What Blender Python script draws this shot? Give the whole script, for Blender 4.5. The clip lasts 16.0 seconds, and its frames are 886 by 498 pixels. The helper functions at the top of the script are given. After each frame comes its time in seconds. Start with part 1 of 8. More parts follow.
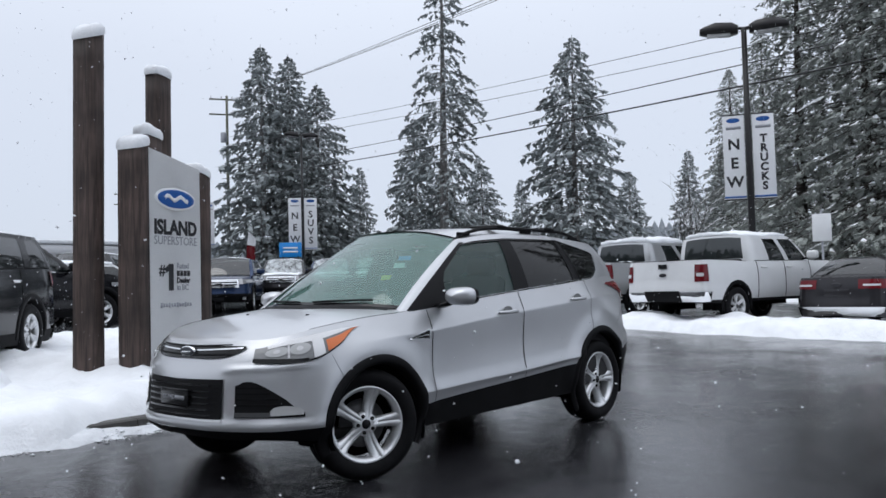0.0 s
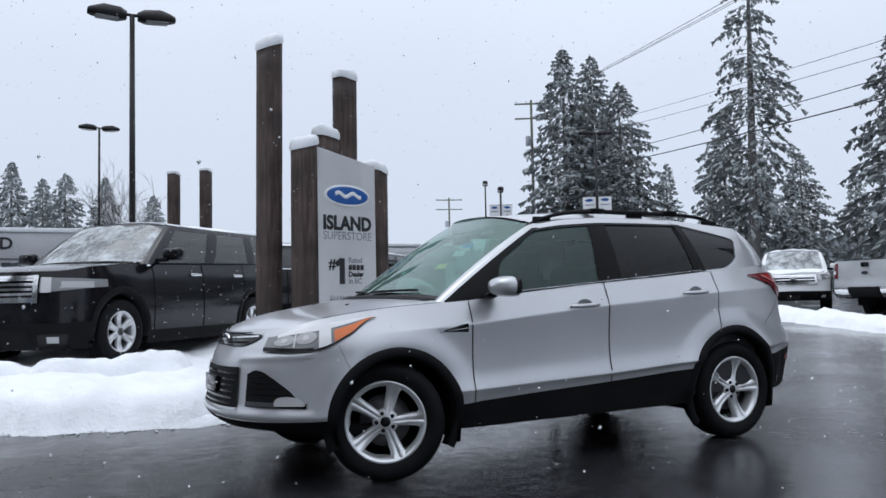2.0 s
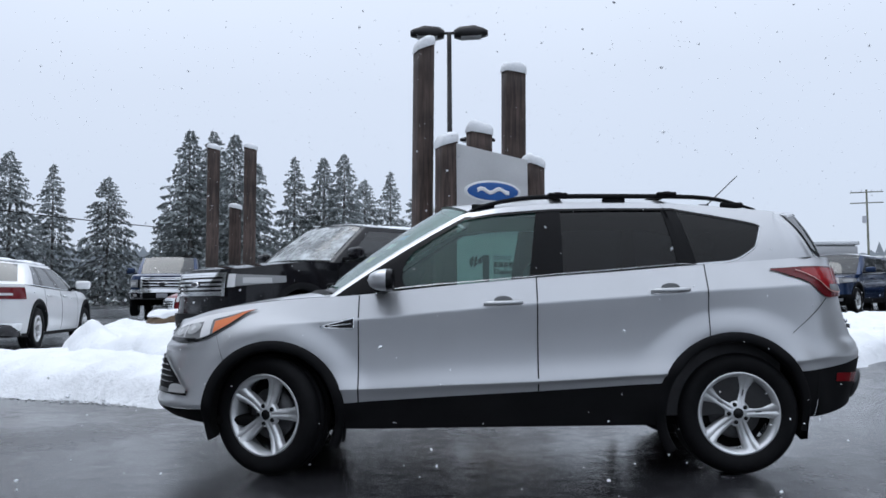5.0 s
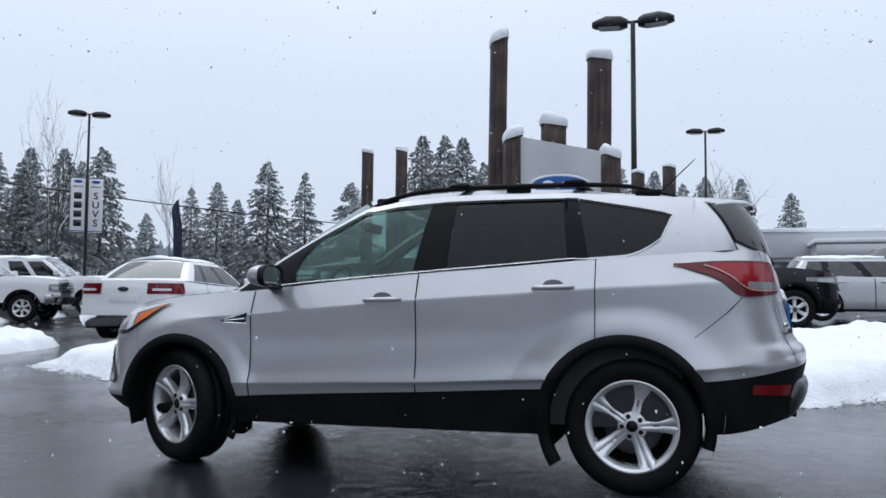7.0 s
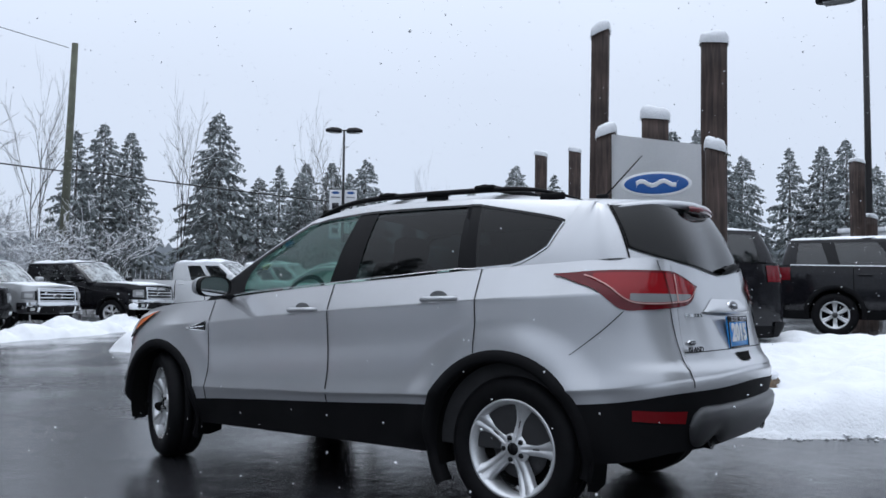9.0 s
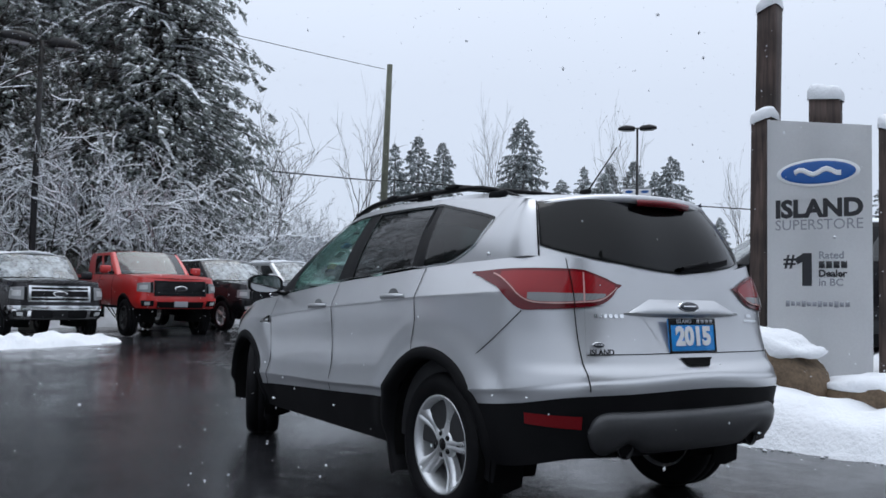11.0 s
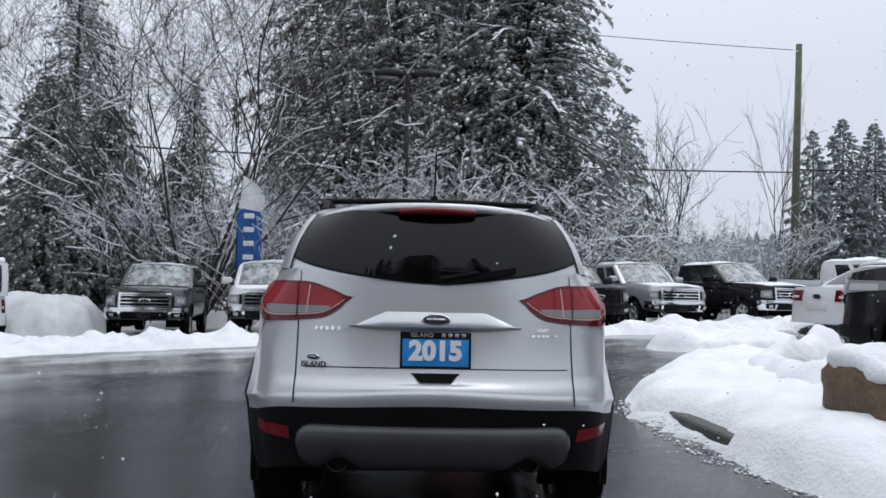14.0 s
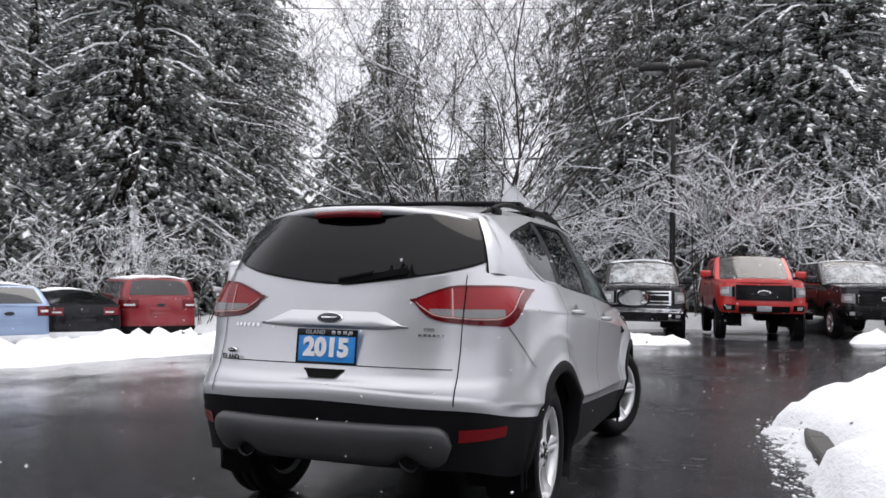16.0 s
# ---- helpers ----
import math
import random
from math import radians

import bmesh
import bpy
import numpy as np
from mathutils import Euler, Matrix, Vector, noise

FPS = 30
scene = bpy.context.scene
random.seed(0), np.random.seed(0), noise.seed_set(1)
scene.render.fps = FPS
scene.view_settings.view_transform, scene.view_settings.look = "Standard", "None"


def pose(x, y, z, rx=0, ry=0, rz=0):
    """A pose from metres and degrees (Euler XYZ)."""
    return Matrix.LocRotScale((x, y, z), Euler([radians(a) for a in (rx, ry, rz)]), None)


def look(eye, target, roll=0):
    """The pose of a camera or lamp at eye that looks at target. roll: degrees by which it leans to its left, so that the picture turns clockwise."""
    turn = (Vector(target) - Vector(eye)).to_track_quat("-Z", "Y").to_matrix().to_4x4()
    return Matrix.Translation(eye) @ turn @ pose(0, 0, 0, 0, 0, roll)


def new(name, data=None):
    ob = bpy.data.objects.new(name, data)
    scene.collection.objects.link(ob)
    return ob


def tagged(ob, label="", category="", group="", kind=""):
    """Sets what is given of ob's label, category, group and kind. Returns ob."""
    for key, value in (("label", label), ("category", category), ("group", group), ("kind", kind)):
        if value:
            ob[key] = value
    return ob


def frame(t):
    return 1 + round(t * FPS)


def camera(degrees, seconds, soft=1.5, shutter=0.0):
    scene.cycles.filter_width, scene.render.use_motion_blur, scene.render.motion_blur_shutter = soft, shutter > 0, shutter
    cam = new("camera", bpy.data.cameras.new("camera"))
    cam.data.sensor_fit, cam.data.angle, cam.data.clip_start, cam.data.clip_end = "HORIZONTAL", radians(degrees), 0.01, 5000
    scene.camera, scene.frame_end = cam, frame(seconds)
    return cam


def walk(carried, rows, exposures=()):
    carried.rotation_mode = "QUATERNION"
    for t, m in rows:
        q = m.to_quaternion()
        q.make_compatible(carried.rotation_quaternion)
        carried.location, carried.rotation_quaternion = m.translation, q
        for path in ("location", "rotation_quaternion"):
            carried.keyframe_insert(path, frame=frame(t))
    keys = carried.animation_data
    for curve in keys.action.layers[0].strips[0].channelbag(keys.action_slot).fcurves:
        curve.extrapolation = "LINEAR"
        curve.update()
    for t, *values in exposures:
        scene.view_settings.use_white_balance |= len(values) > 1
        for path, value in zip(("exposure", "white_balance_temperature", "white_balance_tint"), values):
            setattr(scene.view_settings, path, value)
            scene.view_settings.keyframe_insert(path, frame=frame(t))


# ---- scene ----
cam = camera(55.8, 16.0, soft=1.6)
PATH = [
    (0, (4.959, 4.649, 1.19), (3.459, 3.328, 1.277), -1.6),
    (0.5, (4.613, 4.817, 1.17), (3.23, 3.375, 1.262), -1.5),
    (1, (4.178, 4.974, 1.138), (2.945, 3.403, 1.236), -1.4),
    (1.5, (3.734, 5.168, 1.101), (2.651, 3.49, 1.205), -1.3),
    (2, (3.268, 5.337, 1.075), (2.365, 3.555, 1.183), -1.2),
    (2.5, (2.792, 5.504, 1.059), (2.065, 3.644, 1.175), -1.0),
    (3, (2.316, 5.649, 1.053), (1.794, 3.722, 1.172), -0.8),
    (3.5, (1.807, 5.728, 1.021), (1.49, 3.757, 1.144), -0.7),
    (4, (1.287, 5.767, 0.995), (1.086, 3.781, 1.12), -0.7),
    (4.5, (0.786, 5.744, 0.996), (0.692, 3.75, 1.12), -0.5),
    (7, (-1.745, 5.231, 0.983), (-1.133, 3.33, 1.105), 0.3),
    (7.5, (-2.186, 5.016, 0.964), (-1.421, 3.172, 1.084), 0.5),
    (8, (-2.605, 4.785, 0.994), (-1.694, 3.009, 1.114), 0.5),
    (10.5, (-4.523, 3.357, 1.063), (-2.955, 2.122, 1.179), 1.0),
    (11, (-4.802, 3.004, 1.061), (-3.108, 1.947, 1.172), 1.2),
    (11.5, (-5.095, 2.593, 1.095), (-3.303, 1.711, 1.203), 1.2),
    (12, (-5.321, 2.141, 1.107), (-3.454, 1.431, 1.212), 1.3),
    (12.5, (-5.488, 1.653, 1.136), (-3.559, 1.134, 1.238), 1.2),
    (13, (-5.647, 1.152, 1.149), (-3.679, 0.808, 1.247), 1.3),
    (13.5, (-5.72, 0.629, 1.166), (-3.733, 0.424, 1.258), 1.2),
    (14, (-5.769, 0.115, 1.178), (-3.772, 0.039, 1.267), 1.2),
    (14.5, (-5.764, -0.359, 1.195), (-3.769, -0.264, 1.282), 1.1),
    (15, (-5.747, -0.844, 1.198), (-3.775, -0.522, 1.285), 0.9),
    (15.5, (-5.68, -1.315, 1.207), (-3.75, -0.798, 1.293), 0.9),
    (16, (-5.554, -1.779, 1.201), (-3.674, -1.1, 1.281), 1.0),
]
walk(cam, [(t, look(eye, target, roll)) for t, eye, target, roll in PATH],
     exposures=[(0, 0.0, 6150, 10), (3.5, 0.0, 5930, 9), (8, 0.02, 5920, 9), (10.5, 0.0, 5950, 9), (13, -0.03, 6150, 10), (14.5, -0.05, 6350, 11), (15.2, 0.14, 6550, 12), (16, 0.40, 6700, 14)])

# ---- sky and light: a closed overcast with falling snow ----
world = bpy.data.worlds.new("overcast_sky")
scene.world = world
world.use_nodes = True
wn, wl = world.node_tree.nodes, world.node_tree.links
wn.clear()
w_out = wn.new("ShaderNodeOutputWorld")
w_bg = wn.new("ShaderNodeBackground")
w_sky = wn.new("ShaderNodeTexSky")
w_sky.sky_type = "NISHITA"
w_sky.sun_disc = False
w_sky.sun_elevation, w_sky.sun_rotation = radians(38), radians(60)
w_co = wn.new("ShaderNodeTexCoord")
w_sep = wn.new("ShaderNodeSeparateXYZ")
w_ramp = wn.new("ShaderNodeValToRGB")
w_noise = wn.new("ShaderNodeTexNoise")
w_noise.inputs["Scale"].default_value = 2.2
w_noise.inputs["Detail"].default_value = 3
w_add = wn.new("ShaderNodeMath")
w_add.operation = "MULTIPLY_ADD"
w_add.inputs[1].default_value = 0.10
w_mix = wn.new("ShaderNodeMix")
w_mix.data_type = "RGBA"
w_mix.inputs["Factor"].default_value = 0.93
w_scale = wn.new("ShaderNodeVectorMath")
w_scale.operation = "SCALE"
w_scale.inputs["Scale"].default_value = 0.10
# cloud brightness grows from the horizon to the zenith
w_ramp.color_ramp.elements[0].position, w_ramp.color_ramp.elements[0].color = 0.0, (0.66, 0.70, 0.78, 1)
w_ramp.color_ramp.elements[1].position, w_ramp.color_ramp.elements[1].color = 1.0, (1.42, 1.45, 1.52, 1)
mid_stop = w_ramp.color_ramp.elements.new(0.30)
mid_stop.color = (0.78, 0.815, 0.89, 1)
wl.new(w_co.outputs["Generated"], w_sep.inputs[0])
wl.new(w_co.outputs["Generated"], w_noise.inputs["Vector"])
wl.new(w_noise.outputs["Fac"], w_add.inputs[0])
wl.new(w_sep.outputs["Z"], w_add.inputs[2])
wl.new(w_add.outputs[0], w_ramp.inputs["Fac"])
wl.new(w_sky.outputs["Color"], w_scale.inputs[0])
wl.new(w_scale.outputs[0], w_mix.inputs["A"])
wl.new(w_ramp.outputs["Color"], w_mix.inputs["B"])
wl.new(w_mix.outputs["Result"], w_bg.inputs["Color"])
w_bg.inputs["Strength"].default_value = 1.0
wl.new(w_bg.outputs[0], w_out.inputs["Surface"])

sun = new("sun", bpy.data.lights.new("sun", "SUN"))
sun.data.energy, sun.data.angle, sun.data.color = 0.8, radians(40), (1.0, 0.97, 0.92)
sun.matrix_world = look((0, 0, 30), (-10, 8, 0))

# ---- materials ----
def nodes_of(name):
    m = bpy.data.materials.new(name)
    m.use_nodes = True
    return m, m.node_tree.nodes, m.node_tree.links, m.node_tree.nodes["Principled BSDF"]


def ramp_between(n, l, fac, a, b, lo=0.3, hi=0.7):
    r = n.new("ShaderNodeValToRGB")
    r.color_ramp.elements[0].position, r.color_ramp.elements[0].color = lo, a
    r.color_ramp.elements[1].position, r.color_ramp.elements[1].color = hi, b
    l.new(fac, r.inputs["Fac"])
    return r.outputs["Color"]


def rgba(c, k=1.0):
    return (c[0] * k, c[1] * k, c[2] * k, 1)


def surface(name, col, rough=0.5, metal=0.0, vary=0.2, size=0.3, grain=0.02, bump=0.0, coat=0.0, spec=0.5, spread=0.0):
    """Base colour with stains of one size and grain of another, both in metres, and a fine relief."""
    m, n, l, p = nodes_of(name)
    co = n.new("ShaderNodeTexCoord")
    big = n.new("ShaderNodeTexNoise")
    big.inputs["Scale"].default_value, big.inputs["Detail"].default_value = 1 / size, 5
    fine = n.new("ShaderNodeTexNoise")
    fine.inputs["Scale"].default_value, fine.inputs["Detail"].default_value = 1 / grain, 3
    l.new(co.outputs["Object"], big.inputs["Vector"])
    l.new(co.outputs["Object"], fine.inputs["Vector"])
    mixer = n.new("ShaderNodeMath")
    mixer.operation = "MULTIPLY_ADD"
    mixer.inputs[1].default_value = 0.4
    l.new(fine.outputs["Fac"], mixer.inputs[0])
    half = n.new("ShaderNodeMath")
    half.operation = "MULTIPLY"
    half.inputs[1].default_value = 0.6
    l.new(big.outputs["Fac"], half.inputs[0])
    l.new(half.outputs[0], mixer.inputs[2])
    l.new(ramp_between(n, l, mixer.outputs[0], rgba(col, 1 - vary), rgba(col, 1 + vary)), p.inputs["Base Color"])
    if spread:
        span = n.new("ShaderNodeMapRange")
        span.inputs["To Min"].default_value, span.inputs["To Max"].default_value = max(0, rough - spread), rough + spread
        span.inputs["From Min"].default_value, span.inputs["From Max"].default_value = 0.35, 0.65
        l.new(big.outputs["Fac"], span.inputs["Value"])
        l.new(span.outputs[0], p.inputs["Roughness"])
    else:
        p.inputs["Roughness"].default_value = rough
    p.inputs["Metallic"].default_value = metal
    p.inputs["Specular IOR Level"].default_value = spec
    p.inputs["Coat Weight"].default_value = coat
    p.inputs["Coat Roughness"].default_value = 0.03
    if bump:
        b = n.new("ShaderNodeBump")
        b.inputs["Strength"].default_value, b.inputs["Distance"].default_value = 0.6, bump
        l.new(mixer.outputs[0], b.inputs["Height"])
        l.new(b.outputs[0], p.inputs["Normal"])
    return m


def pane(name, tint, gloss=0.08, see=1.0, dark=(0.01, 0.012, 0.013), rough=0.0):
    """Thin glass: see-through with a tint, and the gloss of its two faces. see below 1 adds a dark film."""
    m, n, l, p = nodes_of(name)
    n.remove(p)
    out = n["Material Output"]
    clear = n.new("ShaderNodeBsdfTransparent")
    clear.inputs["Color"].default_value = rgba(tint)
    film = n.new("ShaderNodeBsdfDiffuse")
    film.inputs["Color"].default_value = rgba(dark)
    gl = n.new("ShaderNodeBsdfGlossy")
    gl.inputs["Roughness"].default_value = rough
    fr = n.new("ShaderNodeLayerWeight")
    fr.inputs["Blend"].default_value = 0.5
    steep = n.new("ShaderNodeMath")
    steep.operation = "POWER"
    steep.inputs[1].default_value = 4.0
    l.new(fr.outputs["Facing"], steep.inputs[0])
    up = n.new("ShaderNodeMath")
    up.operation = "MULTIPLY_ADD"
    up.use_clamp = True
    up.inputs[1].default_value, up.inputs[2].default_value = 0.85, gloss
    l.new(steep.outputs[0], up.inputs[0])
    a, b = n.new("ShaderNodeMixShader"), n.new("ShaderNodeMixShader")
    a.inputs[0].default_value = see
    l.new(film.outputs[0], a.inputs[1])
    l.new(clear.outputs[0], a.inputs[2])
    l.new(up.outputs[0], b.inputs[0])
    l.new(a.outputs[0], b.inputs[1])
    l.new(gl.outputs[0], b.inputs[2])
    l.new(b.outputs[0], out.inputs["Surface"])
    return m


def metal_paint(name, col, metal=0.6, rough=0.3, dirt=0.12, coat=1.0):
    """Clear-coated car paint with flakes, and a film of road salt that grows downwards in streaks of its own."""
    m, n, l, p = nodes_of(name)
    co = n.new("ShaderNodeTexCoord")
    film = n.new("ShaderNodeTexNoise")
    film.inputs["Scale"].default_value, film.inputs["Detail"].default_value = 3.0, 6
    l.new(co.outputs["Object"], film.inputs["Vector"])
    flake = n.new("ShaderNodeTexVoronoi")
    flake.inputs["Scale"].default_value = 900
    l.new(co.outputs["Object"], flake.inputs["Vector"])
    fl = ramp_between(n, l, flake.outputs["Distance"], rgba(col, 1.08), rgba(col, 0.92), 0.1, 0.8)
    mx = n.new("ShaderNodeMix")
    mx.data_type = "RGBA"
    l.new(fl, mx.inputs["A"])
    mx.inputs["B"].default_value = (0.30, 0.30, 0.30, 1)
    span = n.new("ShaderNodeMapRange")
    span.inputs["From Min"].default_value, span.inputs["From Max"].default_value = 0.42, 0.75
    span.inputs["To Max"].default_value = dirt
    l.new(film.outputs["Fac"], span.inputs["Value"])
    l.new(span.outputs[0], mx.inputs["Factor"])
    l.new(mx.outputs["Result"], p.inputs["Base Color"])
    p.inputs["Metallic"].default_value, p.inputs["Roughness"].default_value = metal, rough
    p.inputs["Coat Weight"].default_value, p.inputs["Coat Roughness"].default_value = coat, 0.10
    p.inputs["Specular IOR Level"].default_value = 0.2 + 0.3 * coat
    return m


def lamp_glass(name, col, rough=0.08):
    m, n, l, p = nodes_of(name)
    p.inputs["Base Color"].default_value = rgba(col)
    p.inputs["Roughness"].default_value = rough
    p.inputs["Specular IOR Level"].default_value = 0.3
    p.inputs["Coat Weight"].default_value = 0.25
    p.inputs["Coat Roughness"].default_value = 0.02
    co = n.new("ShaderNodeTexCoord")
    wv = n.new("ShaderNodeTexWave")
    wv.inputs["Scale"].default_value, wv.inputs["Distortion"].default_value = 55, 0.4
    l.new(co.outputs["Object"], wv.inputs["Vector"])
    l.new(ramp_between(n, l, wv.outputs["Fac"], rgba(col, 0.92), rgba(col, 1.06), 0, 1), p.inputs["Base Color"])
    return m


M_SILVER = metal_paint("silver_paint", (0.54, 0.55, 0.57), 0.55, 0.29, 0.14, 0.6)
M_PLASTIC = surface("black_plastic", (0.008, 0.008, 0.009), 0.62, spec=0.10, vary=0.3, size=0.2, grain=0.004, bump=0.0004)
M_GLOSSBLACK = surface("gloss_black_trim", (0.008, 0.008, 0.009), 0.14, vary=0.2, size=0.3, spec=0.22)
M_PILLAR = surface("satin_black_pillar", (0.008, 0.008, 0.009), 0.30, vary=0.2, size=0.3, spec=0.09)
M_LAMPINSIDE = lamp_glass("grey_lamp_inside", (0.24, 0.245, 0.25))
M_PINKLENS = lamp_glass("pale_red_lens", (0.62, 0.34, 0.32))
M_REFLECT = lamp_glass("red_reflector", (0.17, 0.006, 0.009))
M_BADGE = surface("dark_emblem_field", (0.02, 0.024, 0.035), 0.3, vary=0.1)
M_CHROME = surface("chrome", (0.78, 0.79, 0.80), 0.08, 1.0, vary=0.04)
M_BELT = surface("dulled_chrome", (0.52, 0.53, 0.55), 0.22, 0.9, vary=0.06)
M_ALLOY = surface("bright_alloy", (0.74, 0.75, 0.76), 0.26, 0.6, vary=0.10, size=0.08, grain=0.01, coat=0.5)
# darker alloy: shade put into disc and hub colour; also dark truck rims
M_ALLOY_DARK = surface("shadowed_alloy", (0.08, 0.08, 0.083), 0.45, 0.7, vary=0.3, size=0.05)
M_RUBBER = surface("tyre_rubber", (0.006, 0.006, 0.007), 0.65, spec=0.14, vary=0.35, size=0.05, grain=0.006, bump=0.001)
M_GLASS = pane("green_tinted_glass", (0.62, 0.88, 0.81), 0.04, see=0.66, dark=(0.045, 0.10, 0.09))
M_WINDSHIELD = pane("windshield_glass", (0.62, 0.84, 0.77), 0.06, see=0.55, dark=(0.17, 0.315, 0.28))
M_PRIVACY = pane("privacy_glass", (0.06, 0.066, 0.07), 0.028, see=0.8, dark=(0.006, 0.007, 0.008))
M_BRIGHTRED = lamp_glass("bright_red_lens", (0.27, 0.007, 0.011))
M_RED = lamp_glass("red_lamp_lens", (0.12, 0.003, 0.007))
M_LAMPBOWL = lamp_glass("grey_lamp_bowl", (0.46, 0.465, 0.47))
M_AMBER = lamp_glass("amber_lens", (0.70, 0.19, 0.06))
M_CLEARLAMP = lamp_glass("clear_lamp_lens", (0.62, 0.62, 0.63))
M_WHITELAMP = lamp_glass("bright_lamp_bezel", (0.80, 0.80, 0.81))
M_DARKRED = lamp_glass("dark_red_lens", (0.16, 0.008, 0.014))
M_INTERIOR = surface("charcoal_cloth", (0.03, 0.03, 0.032), 0.85, vary=0.25, size=0.1, grain=0.004)
M_LIGHTTRIM = surface("light_headliner", (0.42, 0.42, 0.40), 0.9, vary=0.1)
M_BLUE_SIGN = surface("blue_sign_film", (0.012, 0.09, 0.33), 0.35, vary=0.1, size=0.1)
M_NAVYCLOTH = surface("navy_flag_cloth", (0.015, 0.022, 0.055), 0.7, vary=0.5, size=0.35)
M_BRIGHTBLUE = surface("bright_blue_film", (0.02, 0.27, 0.72), 0.35, vary=0.12, size=0.08)
M_WHITE = surface("white_film", (0.78, 0.79, 0.80), 0.4, vary=0.05, size=0.4)
M_INK = surface("black_ink", (0.012, 0.012, 0.016), 0.5, vary=0.1)
M_GREYINK = surface("grey_ink", (0.30, 0.31, 0.34), 0.5, vary=0.1)
M_SKID = surface("grey_skid_plastic", (0.065, 0.066, 0.069), 0.35, 0.3, vary=0.12, size=0.2)
M_UNDER = surface("underbody", (0.008, 0.008, 0.008), 0.9, vary=0.3, spec=0.05)


def wood_post(name):
    m, n, l, p = nodes_of(name)
    co = n.new("ShaderNodeTexCoord")
    mp = n.new("ShaderNodeMapping")
    mp.inputs["Scale"].default_value = (14, 14, 0.9)
    l.new(co.outputs["Object"], mp.inputs["Vector"])
    g = n.new("ShaderNodeTexNoise")
    g.inputs["Scale"].default_value, g.inputs["Detail"].default_value, g.inputs["Distortion"].default_value = 2.2, 8, 0.6
    l.new(mp.outputs[0], g.inputs["Vector"])
    k = n.new("ShaderNodeTexNoise")
    k.inputs["Scale"].default_value, k.inputs["Detail"].default_value = 1.7, 4
    l.new(co.outputs["Object"], k.inputs["Vector"])
    c1 = ramp_between(n, l, g.outputs["Fac"], (0.030, 0.021, 0.018, 1), (0.125, 0.090, 0.076, 1), 0.34, 0.76)
    c2 = ramp_between(n, l, k.outputs["Fac"], (0.45, 0.43, 0.42, 1), (1.15, 1.1, 1.1, 1), 0.35, 0.62)
    mx = n.new("ShaderNodeMix")
    mx.data_type, mx.blend_type = "RGBA", "MULTIPLY"
    mx.inputs["Factor"].default_value = 1
    l.new(c1, mx.inputs["A"])
    l.new(c2, mx.inputs["B"])
    l.new(mx.outputs["Result"], p.inputs["Base Color"])
    p.inputs["Roughness"].default_value = 0.75
    b = n.new("ShaderNodeBump")
    b.inputs["Strength"].default_value, b.inputs["Distance"].default_value = 0.7, 0.006
    l.new(g.outputs["Fac"], b.inputs["Height"])
    l.new(b.outputs[0], p.inputs["Normal"])
    return m


def snow_stuff(name, col=(0.82, 0.84, 0.87), grain=0.03, lumps=0.25, dirt=0.0):
    m, n, l, p = nodes_of(name)
    co = n.new("ShaderNodeTexCoord")
    f, g, d = (n.new("ShaderNodeTexNoise") for _ in range(3))
    for q, s in ((f, 1 / grain), (g, 1 / lumps), (d, 0.9)):
        q.inputs["Scale"].default_value, q.inputs["Detail"].default_value = s, 5
        l.new(co.outputs["Object"], q.inputs["Vector"])
    base = ramp_between(n, l, g.outputs["Fac"], rgba(col, 0.93), rgba(col, 1.04))
    mx = n.new("ShaderNodeMix")
    mx.data_type = "RGBA"
    l.new(base, mx.inputs["A"])
    mx.inputs["B"].default_value = (0.30, 0.29, 0.28, 1)
    span = n.new("ShaderNodeMapRange")
    span.inputs["From Min"].default_value, span.inputs["From Max"].default_value, span.inputs["To Max"].default_value = 0.5, 0.8, dirt
    l.new(d.outputs["Fac"], span.inputs["Value"])
    l.new(span.outputs[0], mx.inputs["Factor"])
    l.new(mx.outputs["Result"], p.inputs["Base Color"])
    p.inputs["Roughness"].default_value = 0.75
    p.inputs["Specular IOR Level"].default_value = 0.25
    b = n.new("ShaderNodeBump")
    b.inputs["Strength"].default_value, b.inputs["Distance"].default_value = 0.5, 0.02
    l.new(f.outputs["Fac"], b.inputs["Height"])
    b2 = n.new("ShaderNodeBump")
    b2.inputs["Strength"].default_value, b2.inputs["Distance"].default_value = 0.5, 0.05
    l.new(g.outputs["Fac"], b2.inputs["Height"])
    l.new(b.outputs[0], b2.inputs["Normal"])
    l.new(b2.outputs[0], p.inputs["Normal"])
    return m


def with_gaps(m, scale, lo, hi):
    """Opens gaps of a given size in a leafy or snowy surface, so that a clump breaks up into sprays."""
    n, l = m.node_tree.nodes, m.node_tree.links
    co, fine, cut, clear, mix = (n.new(k) for k in ("ShaderNodeTexCoord", "ShaderNodeTexNoise", "ShaderNodeMapRange", "ShaderNodeBsdfTransparent", "ShaderNodeMixShader"))
    fine.inputs["Scale"].default_value, fine.inputs["Detail"].default_value = scale, 2
    cut.inputs["From Min"].default_value, cut.inputs["From Max"].default_value = lo, hi
    l.new(co.outputs["Object"], fine.inputs["Vector"])
    l.new(fine.outputs["Fac"], cut.inputs["Value"])
    l.new(cut.outputs[0], mix.inputs[0])
    l.new(clear.outputs[0], mix.inputs[1])
    l.new(n["Principled BSDF"].outputs[0], mix.inputs[2])
    l.new(mix.outputs[0], n["Material Output"].inputs["Surface"])
    return m


